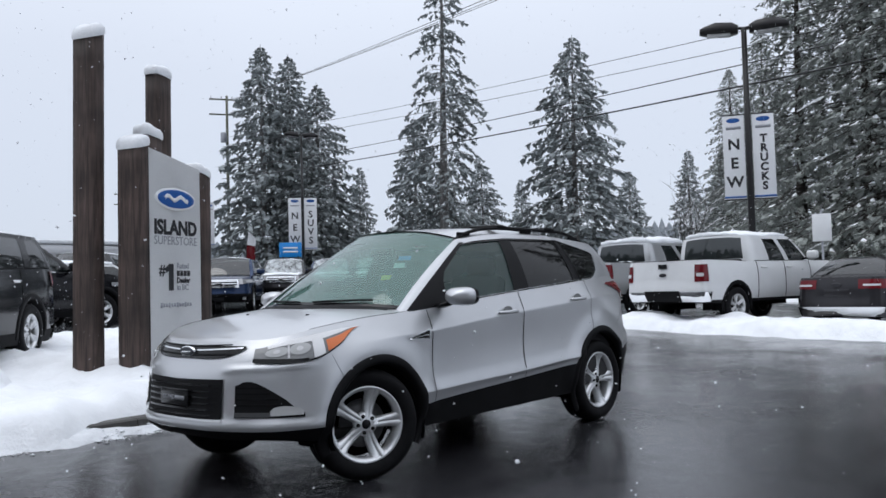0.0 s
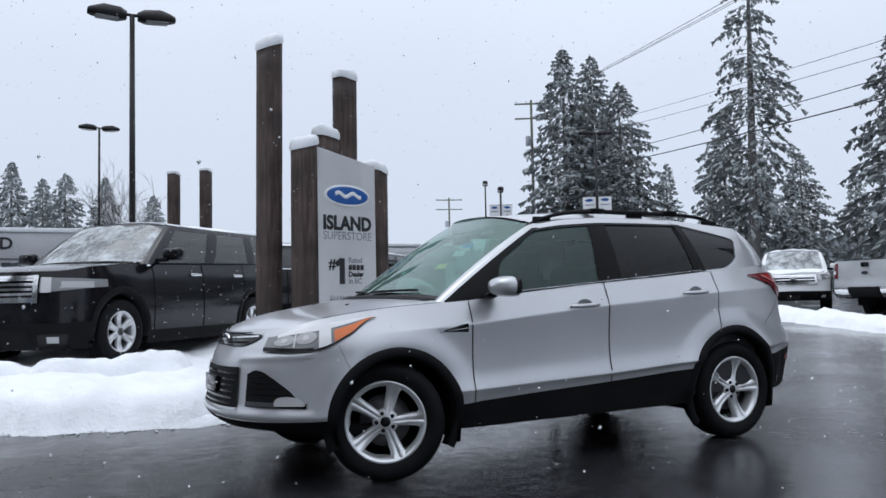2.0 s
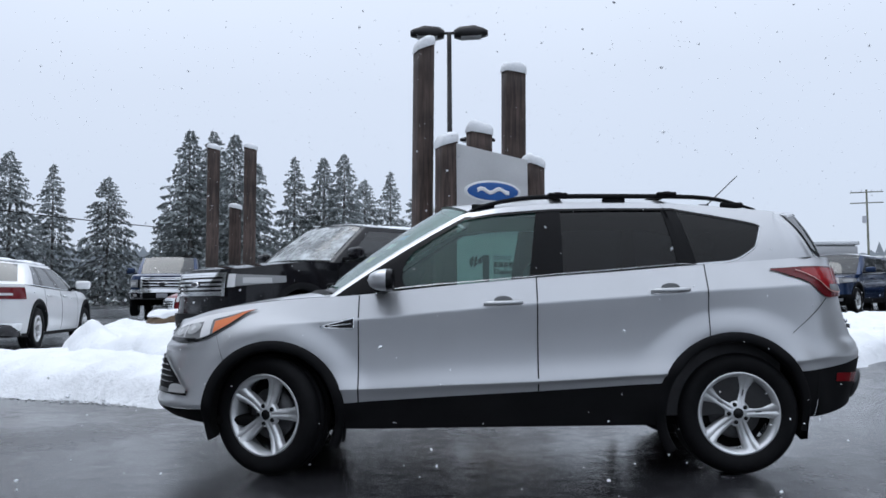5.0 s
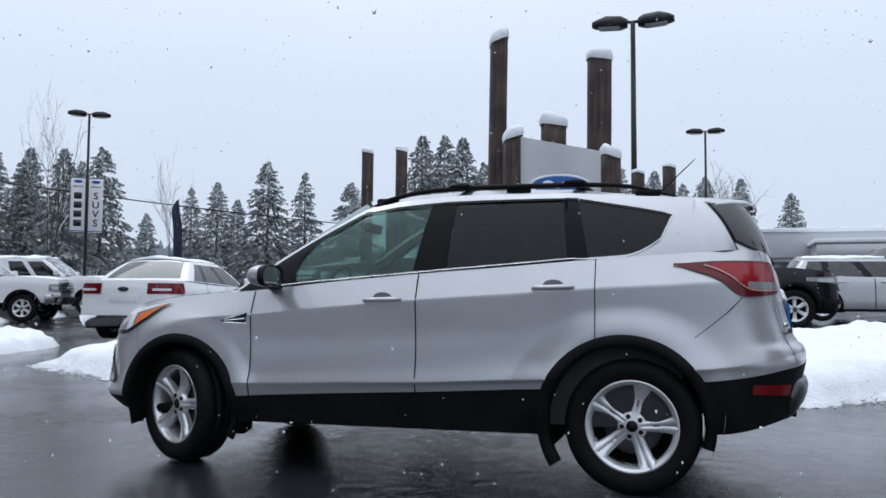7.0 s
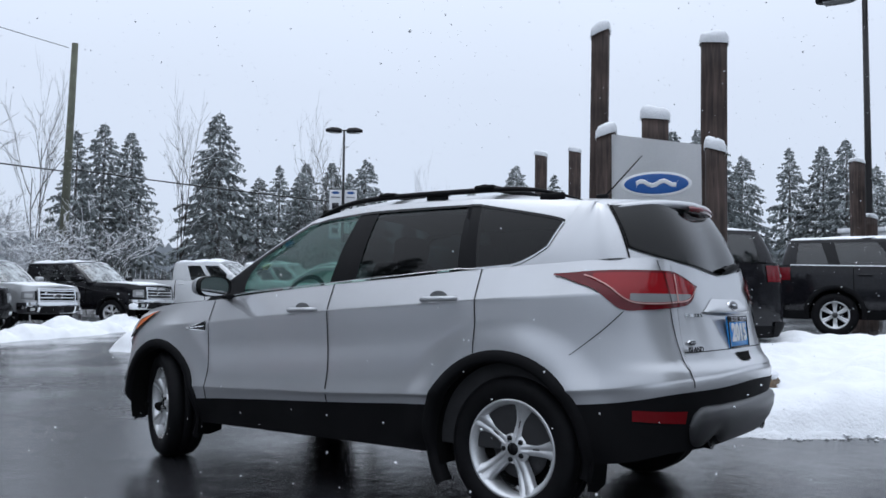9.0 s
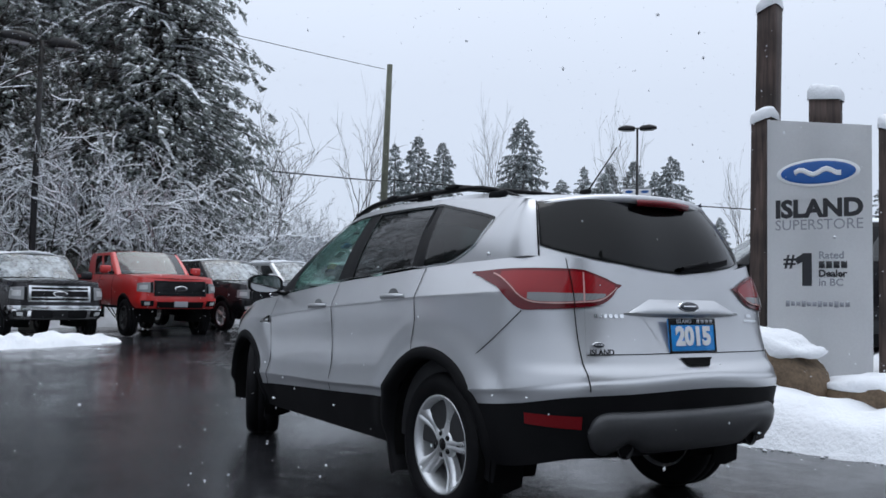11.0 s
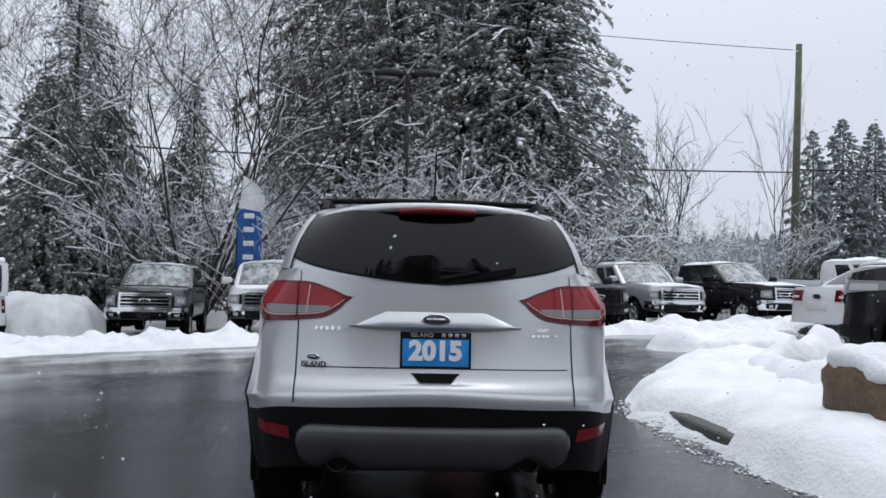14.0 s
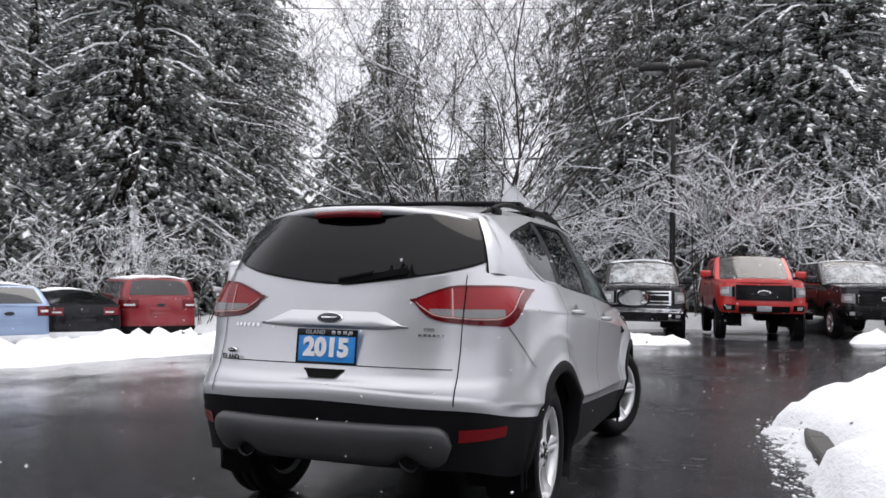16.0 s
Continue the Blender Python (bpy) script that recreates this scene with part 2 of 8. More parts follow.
M_POST = wood_post("dark_weathered_timber")
M_SNOW = snow_stuff("fresh_snow")
M_SLUSH = snow_stuff("slushy_snow", (0.70, 0.72, 0.75), 0.02, 0.12, 0.35)
M_TREESNOW = snow_stuff("bough_snow", (0.80, 0.82, 0.85), 0.05, 0.4)
M_NEEDLES = surface("conifer_needles", (0.265, 0.285, 0.268), 0.85, vary=0.45, size=1.2, grain=0.15)
# far needles: the snowfall's haze is put into a lighter base colour
M_NEEDLES_FAR = surface("hazed_needles", (0.25, 0.275, 0.28), 0.9, vary=0.35, size=1.5, grain=0.2)
with_gaps(M_NEEDLES, 9.0, 0.44, 0.48)
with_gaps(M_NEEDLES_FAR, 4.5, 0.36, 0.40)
M_BOUGHSNOW = with_gaps(snow_stuff("patchy_bough_snow", (0.88, 0.90, 0.93), 0.05, 0.4), 6.0, 0.35, 0.39)
# far trunks are lightened in colour too, for the same haze
M_BARK_FAR = surface("hazed_bark", (0.17, 0.165, 0.16), 0.9, vary=0.3, size=0.5, grain=0.06)
M_BARK = surface("wet_bark", (0.050, 0.042, 0.036), 0.85, vary=0.45, size=0.3, grain=0.03, bump=0.02)
M_TWIG = surface("grey_twigs", (0.050, 0.042, 0.036), 0.85, vary=0.35, size=0.3, grain=0.05)
M_POLE = surface("dark_bronze_steel", (0.020, 0.019, 0.020), 0.4, 0.5, vary=0.25, size=0.4)
M_LENS = surface("lamp_lens", (0.50, 0.51, 0.52), 0.25, vary=0.15, size=0.1)
M_UTIL = surface("treated_pole_wood", (0.11, 0.115, 0.085), 0.85, vary=0.3, size=0.4, grain=0.03)
M_WIRE = surface("black_cable", (0.02, 0.02, 0.02), 0.6, vary=0.1)
M_KERB = surface("wet_concrete_kerb", (0.06, 0.058, 0.054), 0.6, vary=0.3, size=0.3, grain=0.02, bump=0.004)
M_ROCK = surface("brown_boulder", (0.125, 0.088, 0.055), 0.8, vary=0.6, size=0.22, grain=0.03, bump=0.03)
M_BANNER = surface("white_banner_cloth", (0.74, 0.75, 0.77), 0.7, vary=0.05, size=0.5)
M_WALL = surface("pale_render", (0.52, 0.53, 0.55), 0.8, vary=0.08, size=2.0)
M_SHOPGLASS = surface("dark_shop_glass", (0.06, 0.07, 0.08), 0.1, vary=0.3, size=1.0)

# ---- building tools ----
def mesh_from(name, bm, mats, smooth=True):
    me = bpy.data.meshes.new(name)
    bmesh.ops.recalc_face_normals(bm, faces=bm.faces)
    bm.to_mesh(me)
    bm.free()
    for m in (mats if isinstance(mats, (list, tuple)) else [mats]):
        me.materials.append(m)
    if smooth:
        me.shade_smooth()
    return me


def part(name, bm, material, parent, label="", smooth=True, at=None):
    """Links a bmesh as one mesh object under a thing or under a part."""
    ob = new(name, mesh_from(name, bm, material, smooth))
    ob.parent = parent
    if at is not None:
        ob.matrix_basis = at
    if label:
        ob["label"] = label
    return ob


def thing(name, label, category, group="", at=None, kind=""):
    ob = new(name)
    ob.empty_display_size = 0.2
    if at is not None:
        ob.matrix_basis = at
    return tagged(ob, label, category, group, kind)


def solid(name, bm, material, label, category, group="", kind="", smooth=True, at=None):
    """A thing of one single mesh."""
    ob = new(name, mesh_from(name, bm, material, smooth))
    if at is not None:
        ob.matrix_basis = at
    return tagged(ob, label, category, group, kind)


def grid(rows, closed_u=False, closed_v=False, bm=None):
    """A sheet from rows of points."""
    bm = bm or bmesh.new()
    vs = [[bm.verts.new(p) for p in r] for r in rows]
    nu, nv = len(vs), len(vs[0])
    for i in range(nu if closed_u else nu - 1):
        for j in range(nv if closed_v else nv - 1):
            a, b, c, d = vs[i][j], vs[(i + 1) % nu][j], vs[(i + 1) % nu][(j + 1) % nv], vs[i][(j + 1) % nv]
            if len({a, b, c, d}) == 4:
                bm.faces.new((a, b, c, d))
    return bm


def box(sx, sy, sz, m=None, bevel=0.0, bm=None, seg=2):
    bm2 = bmesh.new()
    bmesh.ops.create_cube(bm2, size=1, matrix=Matrix.Diagonal((sx, sy, sz, 1)))
    if bevel:
        bmesh.ops.bevel(bm2, geom=bm2.edges[:], offset=bevel, segments=seg, profile=0.5, affect="EDGES")
    if m is not None:
        bm2.transform(m)
    return merge(bm, bm2)


def merge(bm, other):
    """Adds the second bmesh to the first and returns it."""
    if bm is None:
        return other
    tmp = bpy.data.meshes.new("tmp")
    other.to_mesh(tmp)
    other.free()
    bm.from_mesh(tmp)
    bpy.data.meshes.remove(tmp)
    return bm


def lathe(profile, seg=48, axis="Y", bm=None):
    """Turns (radius, along) pairs round an axis."""
    rows = []
    for r, a in profile:
        ring = []
        for k in range(seg):
            w = 2 * math.pi * k / seg
            c, s = r * math.cos(w), r * math.sin(w)
            ring.append({"Y": (c, a, s), "Z": (c, s, a), "X": (a, c, s)}[axis])
        rows.append(ring)
    return grid(rows, closed_v=True, bm=bm)


def tube(points, r, seg=8, bm=None, r_end=None):
    """A round bar along points."""
    rows, pts = [], [Vector(p) for p in points]
    for i, p in enumerate(pts):
        d = (pts[min(i + 1, len(pts) - 1)] - pts[max(i - 1, 0)]).normalized()
        side = d.cross(Vector((0, 0, 1)))
        if side.length < 0.05:
            side = d.cross(Vector((1, 0, 0)))
        side.normalize()
        up = side.cross(d)
        k = r if r_end is None else r + (r_end - r) * i / (len(pts) - 1)
        rows.append([p + side * (k * math.cos(2 * math.pi * j / seg)) + up * (k * math.sin(2 * math.pi * j / seg)) for j in range(seg)])
    bm = grid(rows, closed_v=True, bm=bm)
    return bm


def hull_cap(bm):
    bmesh.ops.holes_fill(bm, edges=[e for e in bm.edges if e.is_boundary], sides=64)
    return bm


def lerp(a, b, t):
    return a + (b - a) * t


def smooth01(t):
    t = min(1.0, max(0.0, t))
    return t * t * (3 - 2 * t)


def along(keys, x):
    """Value at x from (x, value) pairs, joined by a smooth line."""
    if x <= keys[0][0]:
        return keys[0][1]
    for (x0, v0), (x1, v1) in zip(keys, keys[1:]):
        if x <= x1:
            return v0 + (v1 - v0) * (x - x0) / (x1 - x0)
    return keys[-1][1]


def curve(keys, x):
    """Value at x from (x, value) pairs, joined by a soft line."""
    xs = [k[0] for k in keys]
    i = max(0, min(len(keys) - 2, sum(1 for q in xs if q <= x) - 1))
    t = min(1.0, max(0.0, (x - xs[i]) / (xs[i + 1] - xs[i])))
    slope = lambda k: 0.0 if k in (0, len(keys) - 1) else (keys[k + 1][1] - keys[k - 1][1]) / (xs[k + 1] - xs[k - 1])
    h, a, b = xs[i + 1] - xs[i], keys[i][1], keys[i + 1][1]
    return (2 * t ** 3 - 3 * t * t + 1) * a + (t ** 3 - 2 * t * t + t) * h * slope(i) + (3 * t * t - 2 * t ** 3) * b + (t ** 3 - t * t) * h * slope(i + 1)


def flip(p):
    return Vector((p.x, -p.y, p.z))


def spline(pts, u, sym=False):
    """Catmull-Rom through pts; u counts in points. sym: both ends lie on the middle plane of a mirrored line."""
    n = len(pts) - 1
    i = min(n - 1, max(0, int(math.floor(u))))
    t = u - i
    p0, p1, p2, p3 = (Vector(pts[min(n, max(0, k))]) for k in (i - 1, i, i + 1, i + 2))
    if i == 0:
        p0 = flip(p2) if sym else p1 * 2 - p2
    if i + 2 > n:
        p3 = flip(p1) if sym else p2 * 2 - p1
    return 0.5 * (2 * p1 + (p2 - p0) * t + (2 * p0 - 5 * p1 + 4 * p2 - p3) * t * t + (3 * p1 - p0 - 3 * p2 + p3) * t ** 3)


def text_mesh(body, size, depth=0.002, bold=0.0, spacing=1.0, align="CENTER"):
    """Lettering in the built-in font, lying in the XY plane, as a bmesh."""
    cu = bpy.data.curves.new("lettering", "FONT")
    cu.body, cu.size, cu.extrude, cu.offset, cu.space_character = body, size, depth, bold, spacing
    cu.align_x, cu.align_y, cu.resolution_u = align, "CENTER", 3
    ob = bpy.data.objects.new("lettering", cu)
    scene.collection.objects.link(ob)
    bpy.context.view_layer.update()
    me = bpy.data.meshes.new_from_object(ob.evaluated_get(bpy.context.evaluated_depsgraph_get()))
    bm = bmesh.new()
    bm.from_mesh(me)
    bpy.data.objects.remove(ob)
    bpy.data.curves.remove(cu)
    bpy.data.meshes.remove(me)
    return bm


def disc(rx, ry, depth, seg=40):
    """A flat oval with a rounded rim, facing +Z."""
    rows = []
    for k, z in ((0.001, depth), (0.80, depth), (0.95, depth * 0.8), (1.0, 0)):
        rows.append([(rx * k * math.cos(2 * math.pi * j / seg), ry * k * math.sin(2 * math.pi * j / seg), z) for j in range(seg)])
    return grid(rows, closed_v=True)


def facing(p, normal, up=(0, 0, 1)):
    """A pose at p whose Z looks along normal and whose Y goes up."""
    z = Vector(normal).normalized()
    x = Vector(up).cross(z).normalized()
    y = z.cross(x)
    return Matrix(((x.x, y.x, z.x, p[0]), (x.y, y.y, z.y, p[1]), (x.z, y.z, z.z, p[2]), (0, 0, 0, 1)))


# ---- car body surfaces ----
class Shell:
    """The painted skin of a car: one band wrapped from the middle of the front round the left side to the middle of the back.
    plan: (x, y) of its widest outline; levels: from the sill up, each the heights and insets at the same stations."""

    def __init__(self, plan, keys, heights, insets):
        self.plan = [Vector((x, y, 0)) for x, y in plan]
        self.z = [[along(list(zip(keys, h)), i) for i in range(len(plan))] for h in heights]
        self.inset = [[along(list(zip(keys, h)), i) for i in range(len(plan))] for h in insets]
        self.n, self.m = len(plan) - 1, len(heights) - 1
        self.seen, self.crease, self.relief, self.folds = {}, None, None, ()

    def level(self, k, u):
        p = spline(self.plan, u, True)
        d = spline(self.plan, min(self.n, u + 0.02), True) - spline(self.plan, max(0, u - 0.02), True)
        nrm = Vector((d.y, -d.x, 0)).normalized()
        if u <= 0.001 or u >= self.n - 0.001:
            nrm = Vector((-1 if u < 1 else 1, 0, 0))
        if nrm.dot(Vector((-p.x * 0.2, -p.y, 0))) < 0 and abs(p.y) > 0.05:
            nrm = -nrm
        if abs(p.y) <= 0.05:
            nrm = Vector((-1 if p.x > 0 else 1, 0, 0))
        zz = spline([(z, 0, 0) for z in self.z[k]], u, True).x
        ii = spline([(z, 0, 0) for z in self.inset[k]], u, True).x
        q = p + nrm * ii
        q.y = max(0.0, q.y)
        return Vector((q.x, q.y, zz)), -nrm

    def at(self, u, v):
        key = round(u, 5)
        if key not in self.seen:
            self.seen[key] = ([self.level(k, u)[0] for k in range(self.m + 1)], self.level(1, u)[1])
        rows, outward = self.seen[key]
        p = spline(rows, v)
        k = self.crease(u) if self.crease else 0.0
        if k > 0:
            # sharp folds along some of the levels
            marks = (0, *self.folds, self.m)
            i = max(0, min(len(marks) - 2, sum(1 for f in marks if f <= v) - 1))
            a, b = marks[i], marks[i + 1]
            p = p.lerp(spline(rows[a:b + 1], v - a), k)
        if self.relief:
            p = p + outward * self.relief(u, p)
        return p

    def v_of(self, u, z):
        lo, hi = 0.0, float(self.m)
        for _ in range(13):
            mid = (lo + hi) / 2
            if self.at(u, mid).z < z:
                lo = mid
            else:
                hi = mid
        return (lo + hi) / 2

    def on(self, u, z, out=0.0):
        """The point of the skin at station u and height z, lifted out by so much."""
        v = self.v_of(u, z)
        p = self.at(u, v)
        if out:
            p = p + self.normal(u, v) * out
        return p

    def normal(self, u, v):
        du = self.at(min(self.n, u + 0.03), v) - self.at(max(0, u - 0.03), v)
        dv = self.at(u, min(self.m, v + 0.05)) - self.at(u, max(0, v - 0.05))
        nrm = du.cross(dv)
        nrm.normalize()
        out = Vector((spline(self.plan, u).x, spline(self.plan, u).y * 3, 0))
        return nrm if nrm.dot(out) >= 0 else -nrm

    def u_of_x(self, x):
        lo, hi = 0.0, float(self.n)
        for _ in range(22):
            mid = (lo + hi) / 2
            if spline(self.plan, mid).x > x:
                lo = mid
            else:
                hi = mid
        return (lo + hi) / 2

    def u_of_y(self, y, front):
        lo, hi = (0.0, 5.0) if front else (float(self.n), self.n - 5.0)
        for _ in range(22):
            mid = (lo + hi) / 2
            if spline(self.plan, mid).y < y:
                lo = mid
            else:
                hi = mid
        return (lo + hi) / 2

    def band(self, u0, u1, low, high, out=0.004, nu=14, nv=5, thick=0.0, side=1, bm=None):
        """A piece that lies on the skin between two height lines (functions of 0..1 along it, or numbers)."""
        rows = []
        f = (lambda h: h if callable(h) else (lambda t: h))
        lo, hi = f(low), f(high)
        for i in range(nu + 1):
            t = i / nu
            u = lerp(u0, u1, t)
            a, b = lo(t), hi(t)
            row = []
            for j in range(nv + 1):
                p = self.on(u, lerp(a, b, j / nv), out)
                row.append((p.x, p.y * side, p.z))
            rows.append(row)
        bm = grid(rows, bm=bm)
        if thick:
            bmesh.ops.solidify(bm, geom=bm.faces[:], thickness=thick)
        return bm

    def sheet(self, us, v0, v1, nv, holes=(), side=1, out=0.0):
        """A stretch of the skin, with round wheel openings (x, z, r) cut out."""
        pts = []
        steps = {round(lerp(v0, v1, j / nv), 4) for j in range(nv + 1)} | {round(f + d, 4) for f in self.folds for d in (-0.07, 0, 0.07) if v0 < f + d < v1}
        steps = sorted(steps)
        nv = len(steps) - 1
        for u in us:
            row = []
            for v in steps:
                p = self.at(u, v)
                if out:
                    p = p + self.normal(u, v) * out
                row.append(p)
            pts.append(row)
        bm = bmesh.new()
        vs = [[bm.verts.new((p.x, p.y * side, p.z)) for p in r] for r in pts]
        for i in range(len(vs) - 1):
            for j in range(nv):
                quad = (vs[i][j], vs[i + 1][j], vs[i + 1][j + 1], vs[i][j + 1])
                c = sum((q.co for q in quad), Vector()) / 4
                if any(math.hypot(c.x - hx, c.z - hz) < hr for hx, hz, hr in holes):
                    continue
                bm.faces.new(quad)
        for v in [v for v in bm.verts if not v.link_faces]:
            bm.verts.remove(v)
        return bm


class Cabin:
    """The glasshouse: from the cowl round the left side to the middle of the back window, between a lower and an upper line."""

    def __init__(self, low, high, bulge=0.03):
        self.low, self.high, self.bulge = low, high, bulge

    def at(self, u, v, out=0.0):
        a, b = spline(self.low, u, True), spline(self.high, u, True)
        p = a.lerp(b, v)
        d = spline(self.low, min(len(self.low) - 1, u + 0.05), True) - spline(self.low, max(0, u - 0.05), True)
        nrm = d.cross(b - a).normalized()
        mid = Vector((sum(q[0] for q in self.low) / len(self.low), 0, 1.2))
        if nrm.dot(p - mid) < 0:
            nrm = -nrm
        return p + nrm * (self.bulge * 4 * v * (1 - v) + out)

    def piece(self, u0, u1, v0, v1, nu=10, nv=6, out=0.0, side=1, bm=None, thick=0.0):
        f = (lambda h: h if callable(h) else (lambda t: h))
        lo, hi = f(v0), f(v1)
        rows = []
        for i in range(nu + 1):
            t = i / nu
            row = []
            for j in range(nv + 1):
                q = self.at(lerp(u0, u1, t), lerp(lo(t), hi(t), j / nv), out)
                row.append((q.x, max(0.0, q.y) * side, q.z))
            rows.append(row)
        bm2 = grid(rows)
        if thick:
            bmesh.ops.solidify(bm2, geom=bm2.faces[:], thickness=thick)
        return merge(bm, bm2)


def weld(bm, d=0.0008):
    bmesh.ops.remove_doubles(bm, verts=bm.verts, dist=d)
    return bm


def crown_sheet(edge, mid, s0, s1, n=14, w=10, power=2.2, bow=2.0):
    """A roof or bonnet: rows from the middle line to the edge line, mirrored into one sheet. edge, mid: functions of 0..1."""
    rows = []
    for i in range(n + 1):
        s = lerp(s0, s1, i / n)
        e, c = edge(s), mid(s)
        row = []
        for j in range(-w, w + 1):
            k = abs(j) / w
            row.append((lerp(c.x, e.x, k ** bow), e.y * j / w, lerp(c.z, e.z, k ** power)))
        rows.append(row)
    return grid(rows)

# ---- ground ----
def ground_z(x, y):
    """The lot lies level under the silver car and falls gently towards +y."""
    r = math.hypot(x * 0.55, y)
    k = smooth01((r - 1.6) / 7.0)
    f = 34.0 / max(34.0, math.hypot(x, y))
    return k * f * (-0.029 * y - 0.006 * x)


def axis_steps(near, far, step):
    a, out = 0.0, [0.0]
    while a < far:
        a += step if a < near else max(step, (a - near) * 0.25)
        out.append(a)
    return [-v for v in reversed(out[1:])] + out


m, n, l, p = nodes_of("wet_asphalt")
co = n.new("ShaderNodeTexCoord")
n1, n2, n3 = (n.new("ShaderNodeTexNoise") for _ in range(3))
for q, s, d in ((n1, 0.45, 5), (n2, 7.0, 6), (n3, 160.0, 3)):
    q.inputs["Scale"].default_value, q.inputs["Detail"].default_value = s, d
    l.new(co.outputs["Object"], q.inputs["Vector"])
l.new(ramp_between(n, l, n2.outputs["Fac"], (0.013, 0.013, 0.015, 1), (0.031, 0.031, 0.034, 1)), p.inputs["Base Color"])
wet = n.new("ShaderNodeMath")
wet.operation = "MULTIPLY_ADD"
wet.inputs[1].default_value = 0.35
l.new(n2.outputs["Fac"], wet.inputs[0])
l.new(n1.outputs["Fac"], wet.inputs[2])
span = n.new("ShaderNodeMapRange")
span.inputs["From Min"].default_value, span.inputs["From Max"].default_value = 0.52, 0.85
span.inputs["To Min"].default_value, span.inputs["To Max"].default_value = 0.03, 0.28
l.new(wet.outputs[0], span.inputs["Value"])
l.new(span.outputs[0], p.inputs["Roughness"])
b = n.new("ShaderNodeBump")
b.inputs["Strength"].default_value, b.inputs["Distance"].default_value = 0.20, 0.004
l.new(n3.outputs["Fac"], b.inputs["Height"])
b2 = n.new("ShaderNodeBump")
b2.inputs["Strength"].default_value, b2.inputs["Distance"].default_value = 0.12, 0.02
l.new(n2.outputs["Fac"], b2.inputs["Height"])
l.new(b.outputs[0], b2.inputs["Normal"])
l.new(b2.outputs[0], p.inputs["Normal"])
p.inputs["Specular IOR Level"].default_value = 0.26
M_ASPHALT = m

xs = axis_steps(24, 900, 0.5)
bm = grid([[(x, y, ground_z(x, y)) for y in xs] for x in xs])
ground = solid("ground", bm, M_ASPHALT, "wet dark asphalt of the car lot", "ground", kind="structure")

# ---- wheels ----
def build_tyre(r=0.345, w=0.235, rim=0.235, seg=56):
    h = w / 2
    prof = [(rim, -h * 0.82), (rim + 0.015, -h * 0.95), ((r + rim) / 2, -h), (r - 0.03, -h * 0.97), (r - 0.008, -h * 0.80), (r, -h * 0.62),
            (r, -h * 0.30), (r - 0.006, -h * 0.28), (r - 0.006, -h * 0.22), (r, -h * 0.20), (r, h * 0.20), (r - 0.006, h * 0.22), (r - 0.006, h * 0.28), (r, h * 0.30),
            (r, h * 0.62), (r - 0.008, h * 0.80), (r - 0.03, h * 0.97), ((r + rim) / 2, h), (rim + 0.015, h * 0.95), (rim, h * 0.82)]
    return lathe(prof, seg)


def build_rim(r=0.235, w=0.235, seg=56):
    """Barrel, outer lip and paired five-spoke face; the outside looks along +Y."""
    h = w / 2
    bm = lathe([(r, -h * 0.85), (r * 0.94, -h * 0.8), (r * 0.90, 0), (r * 0.86, h * 0.55), (r * 0.90, h * 0.74), (r * 0.955, h * 0.84), (r * 1.005, h * 0.88), (r * 1.012, h * 0.80)], seg)
    return bm


def build_spoke(r=0.222, w=0.235):
    """One broad spoke that widens towards the lip, with a sunk line along its middle."""
    h = w / 2
    rows = []
    for i in range(9):
        t = i / 8
        rad = lerp(0.045, r * 0.965, t)
        half = lerp(0.030, 0.046, t ** 1.25) * (1 + 0.55 * smooth01((t - 0.80) / 0.20))
        y = h * lerp(0.66, 0.80, t) - 0.018 * math.sin(math.pi * t)
        row = []
        for k, dy in ((-1.0, -0.040), (-0.97, -0.014), (-0.90, -0.006), (-0.20, 0.012), (-0.10, 0.002), (0.10, 0.002), (0.20, 0.012), (0.90, -0.006), (0.97, -0.014), (1.0, -0.040)):
            row.append((half * k, y + dy, rad))
        rows.append(row)
    return grid(rows)


def add_wheel(parent, x, y, z, side=1, steer=0.0, spin=0.0, r=0.345, w=0.235, rim=0.235, spokes=5, look_of=None, dark=None, snow=False):
    look_of, dark = look_of or M_ALLOY, dark or M_ALLOY_DARK
    wheel = new("wheel")
    wheel.parent = parent
    wheel.matrix_basis = pose(x, y, z, 0, 0, steer + (0 if side > 0 else 180))
    part("tyre", build_tyre(r, w, rim), M_RUBBER, wheel)
    face = part("rim", build_rim(rim, w), look_of, wheel, "bright alloy rim")
    for k in range(spokes):
        part("spoke", build_spoke(rim, w), look_of, wheel, at=pose(0, 0, 0, 0, 360 / spokes * k + spin, 0))
    part("brake_disc", lathe([(0.03, -0.01), (0.150, -0.01), (0.150, 0.012), (0.03, 0.012)], 32), dark, wheel)
    part("wheel_back", lathe([(0.02, -w * 0.3), (rim * 0.93, -w * 0.33)], 32), M_UNDER, wheel)
    part("hub_cap", lathe([(0.0005, w * 0.36), (0.026, w * 0.36), (0.030, w * 0.34), (0.031, w * 0.1)], 28), M_GLOSSBLACK, wheel)
    part("hub_ring", lathe([(0.030, w * 0.350), (0.060, w * 0.33), (0.074, w * 0.30), (0.078, w * 0.2)], 28), look_of, wheel)
    for k in range(5):
        a = radians(72 * k + 36 + spin)
        part("lug_nut", lathe([(0.0005, w * 0.362), (0.012, w * 0.360), (0.0155, w * 0.2)], 10), M_GLOSSBLACK, wheel, at=pose(0.052 * math.sin(a), 0, 0.052 * math.cos(a)))
    return wheel


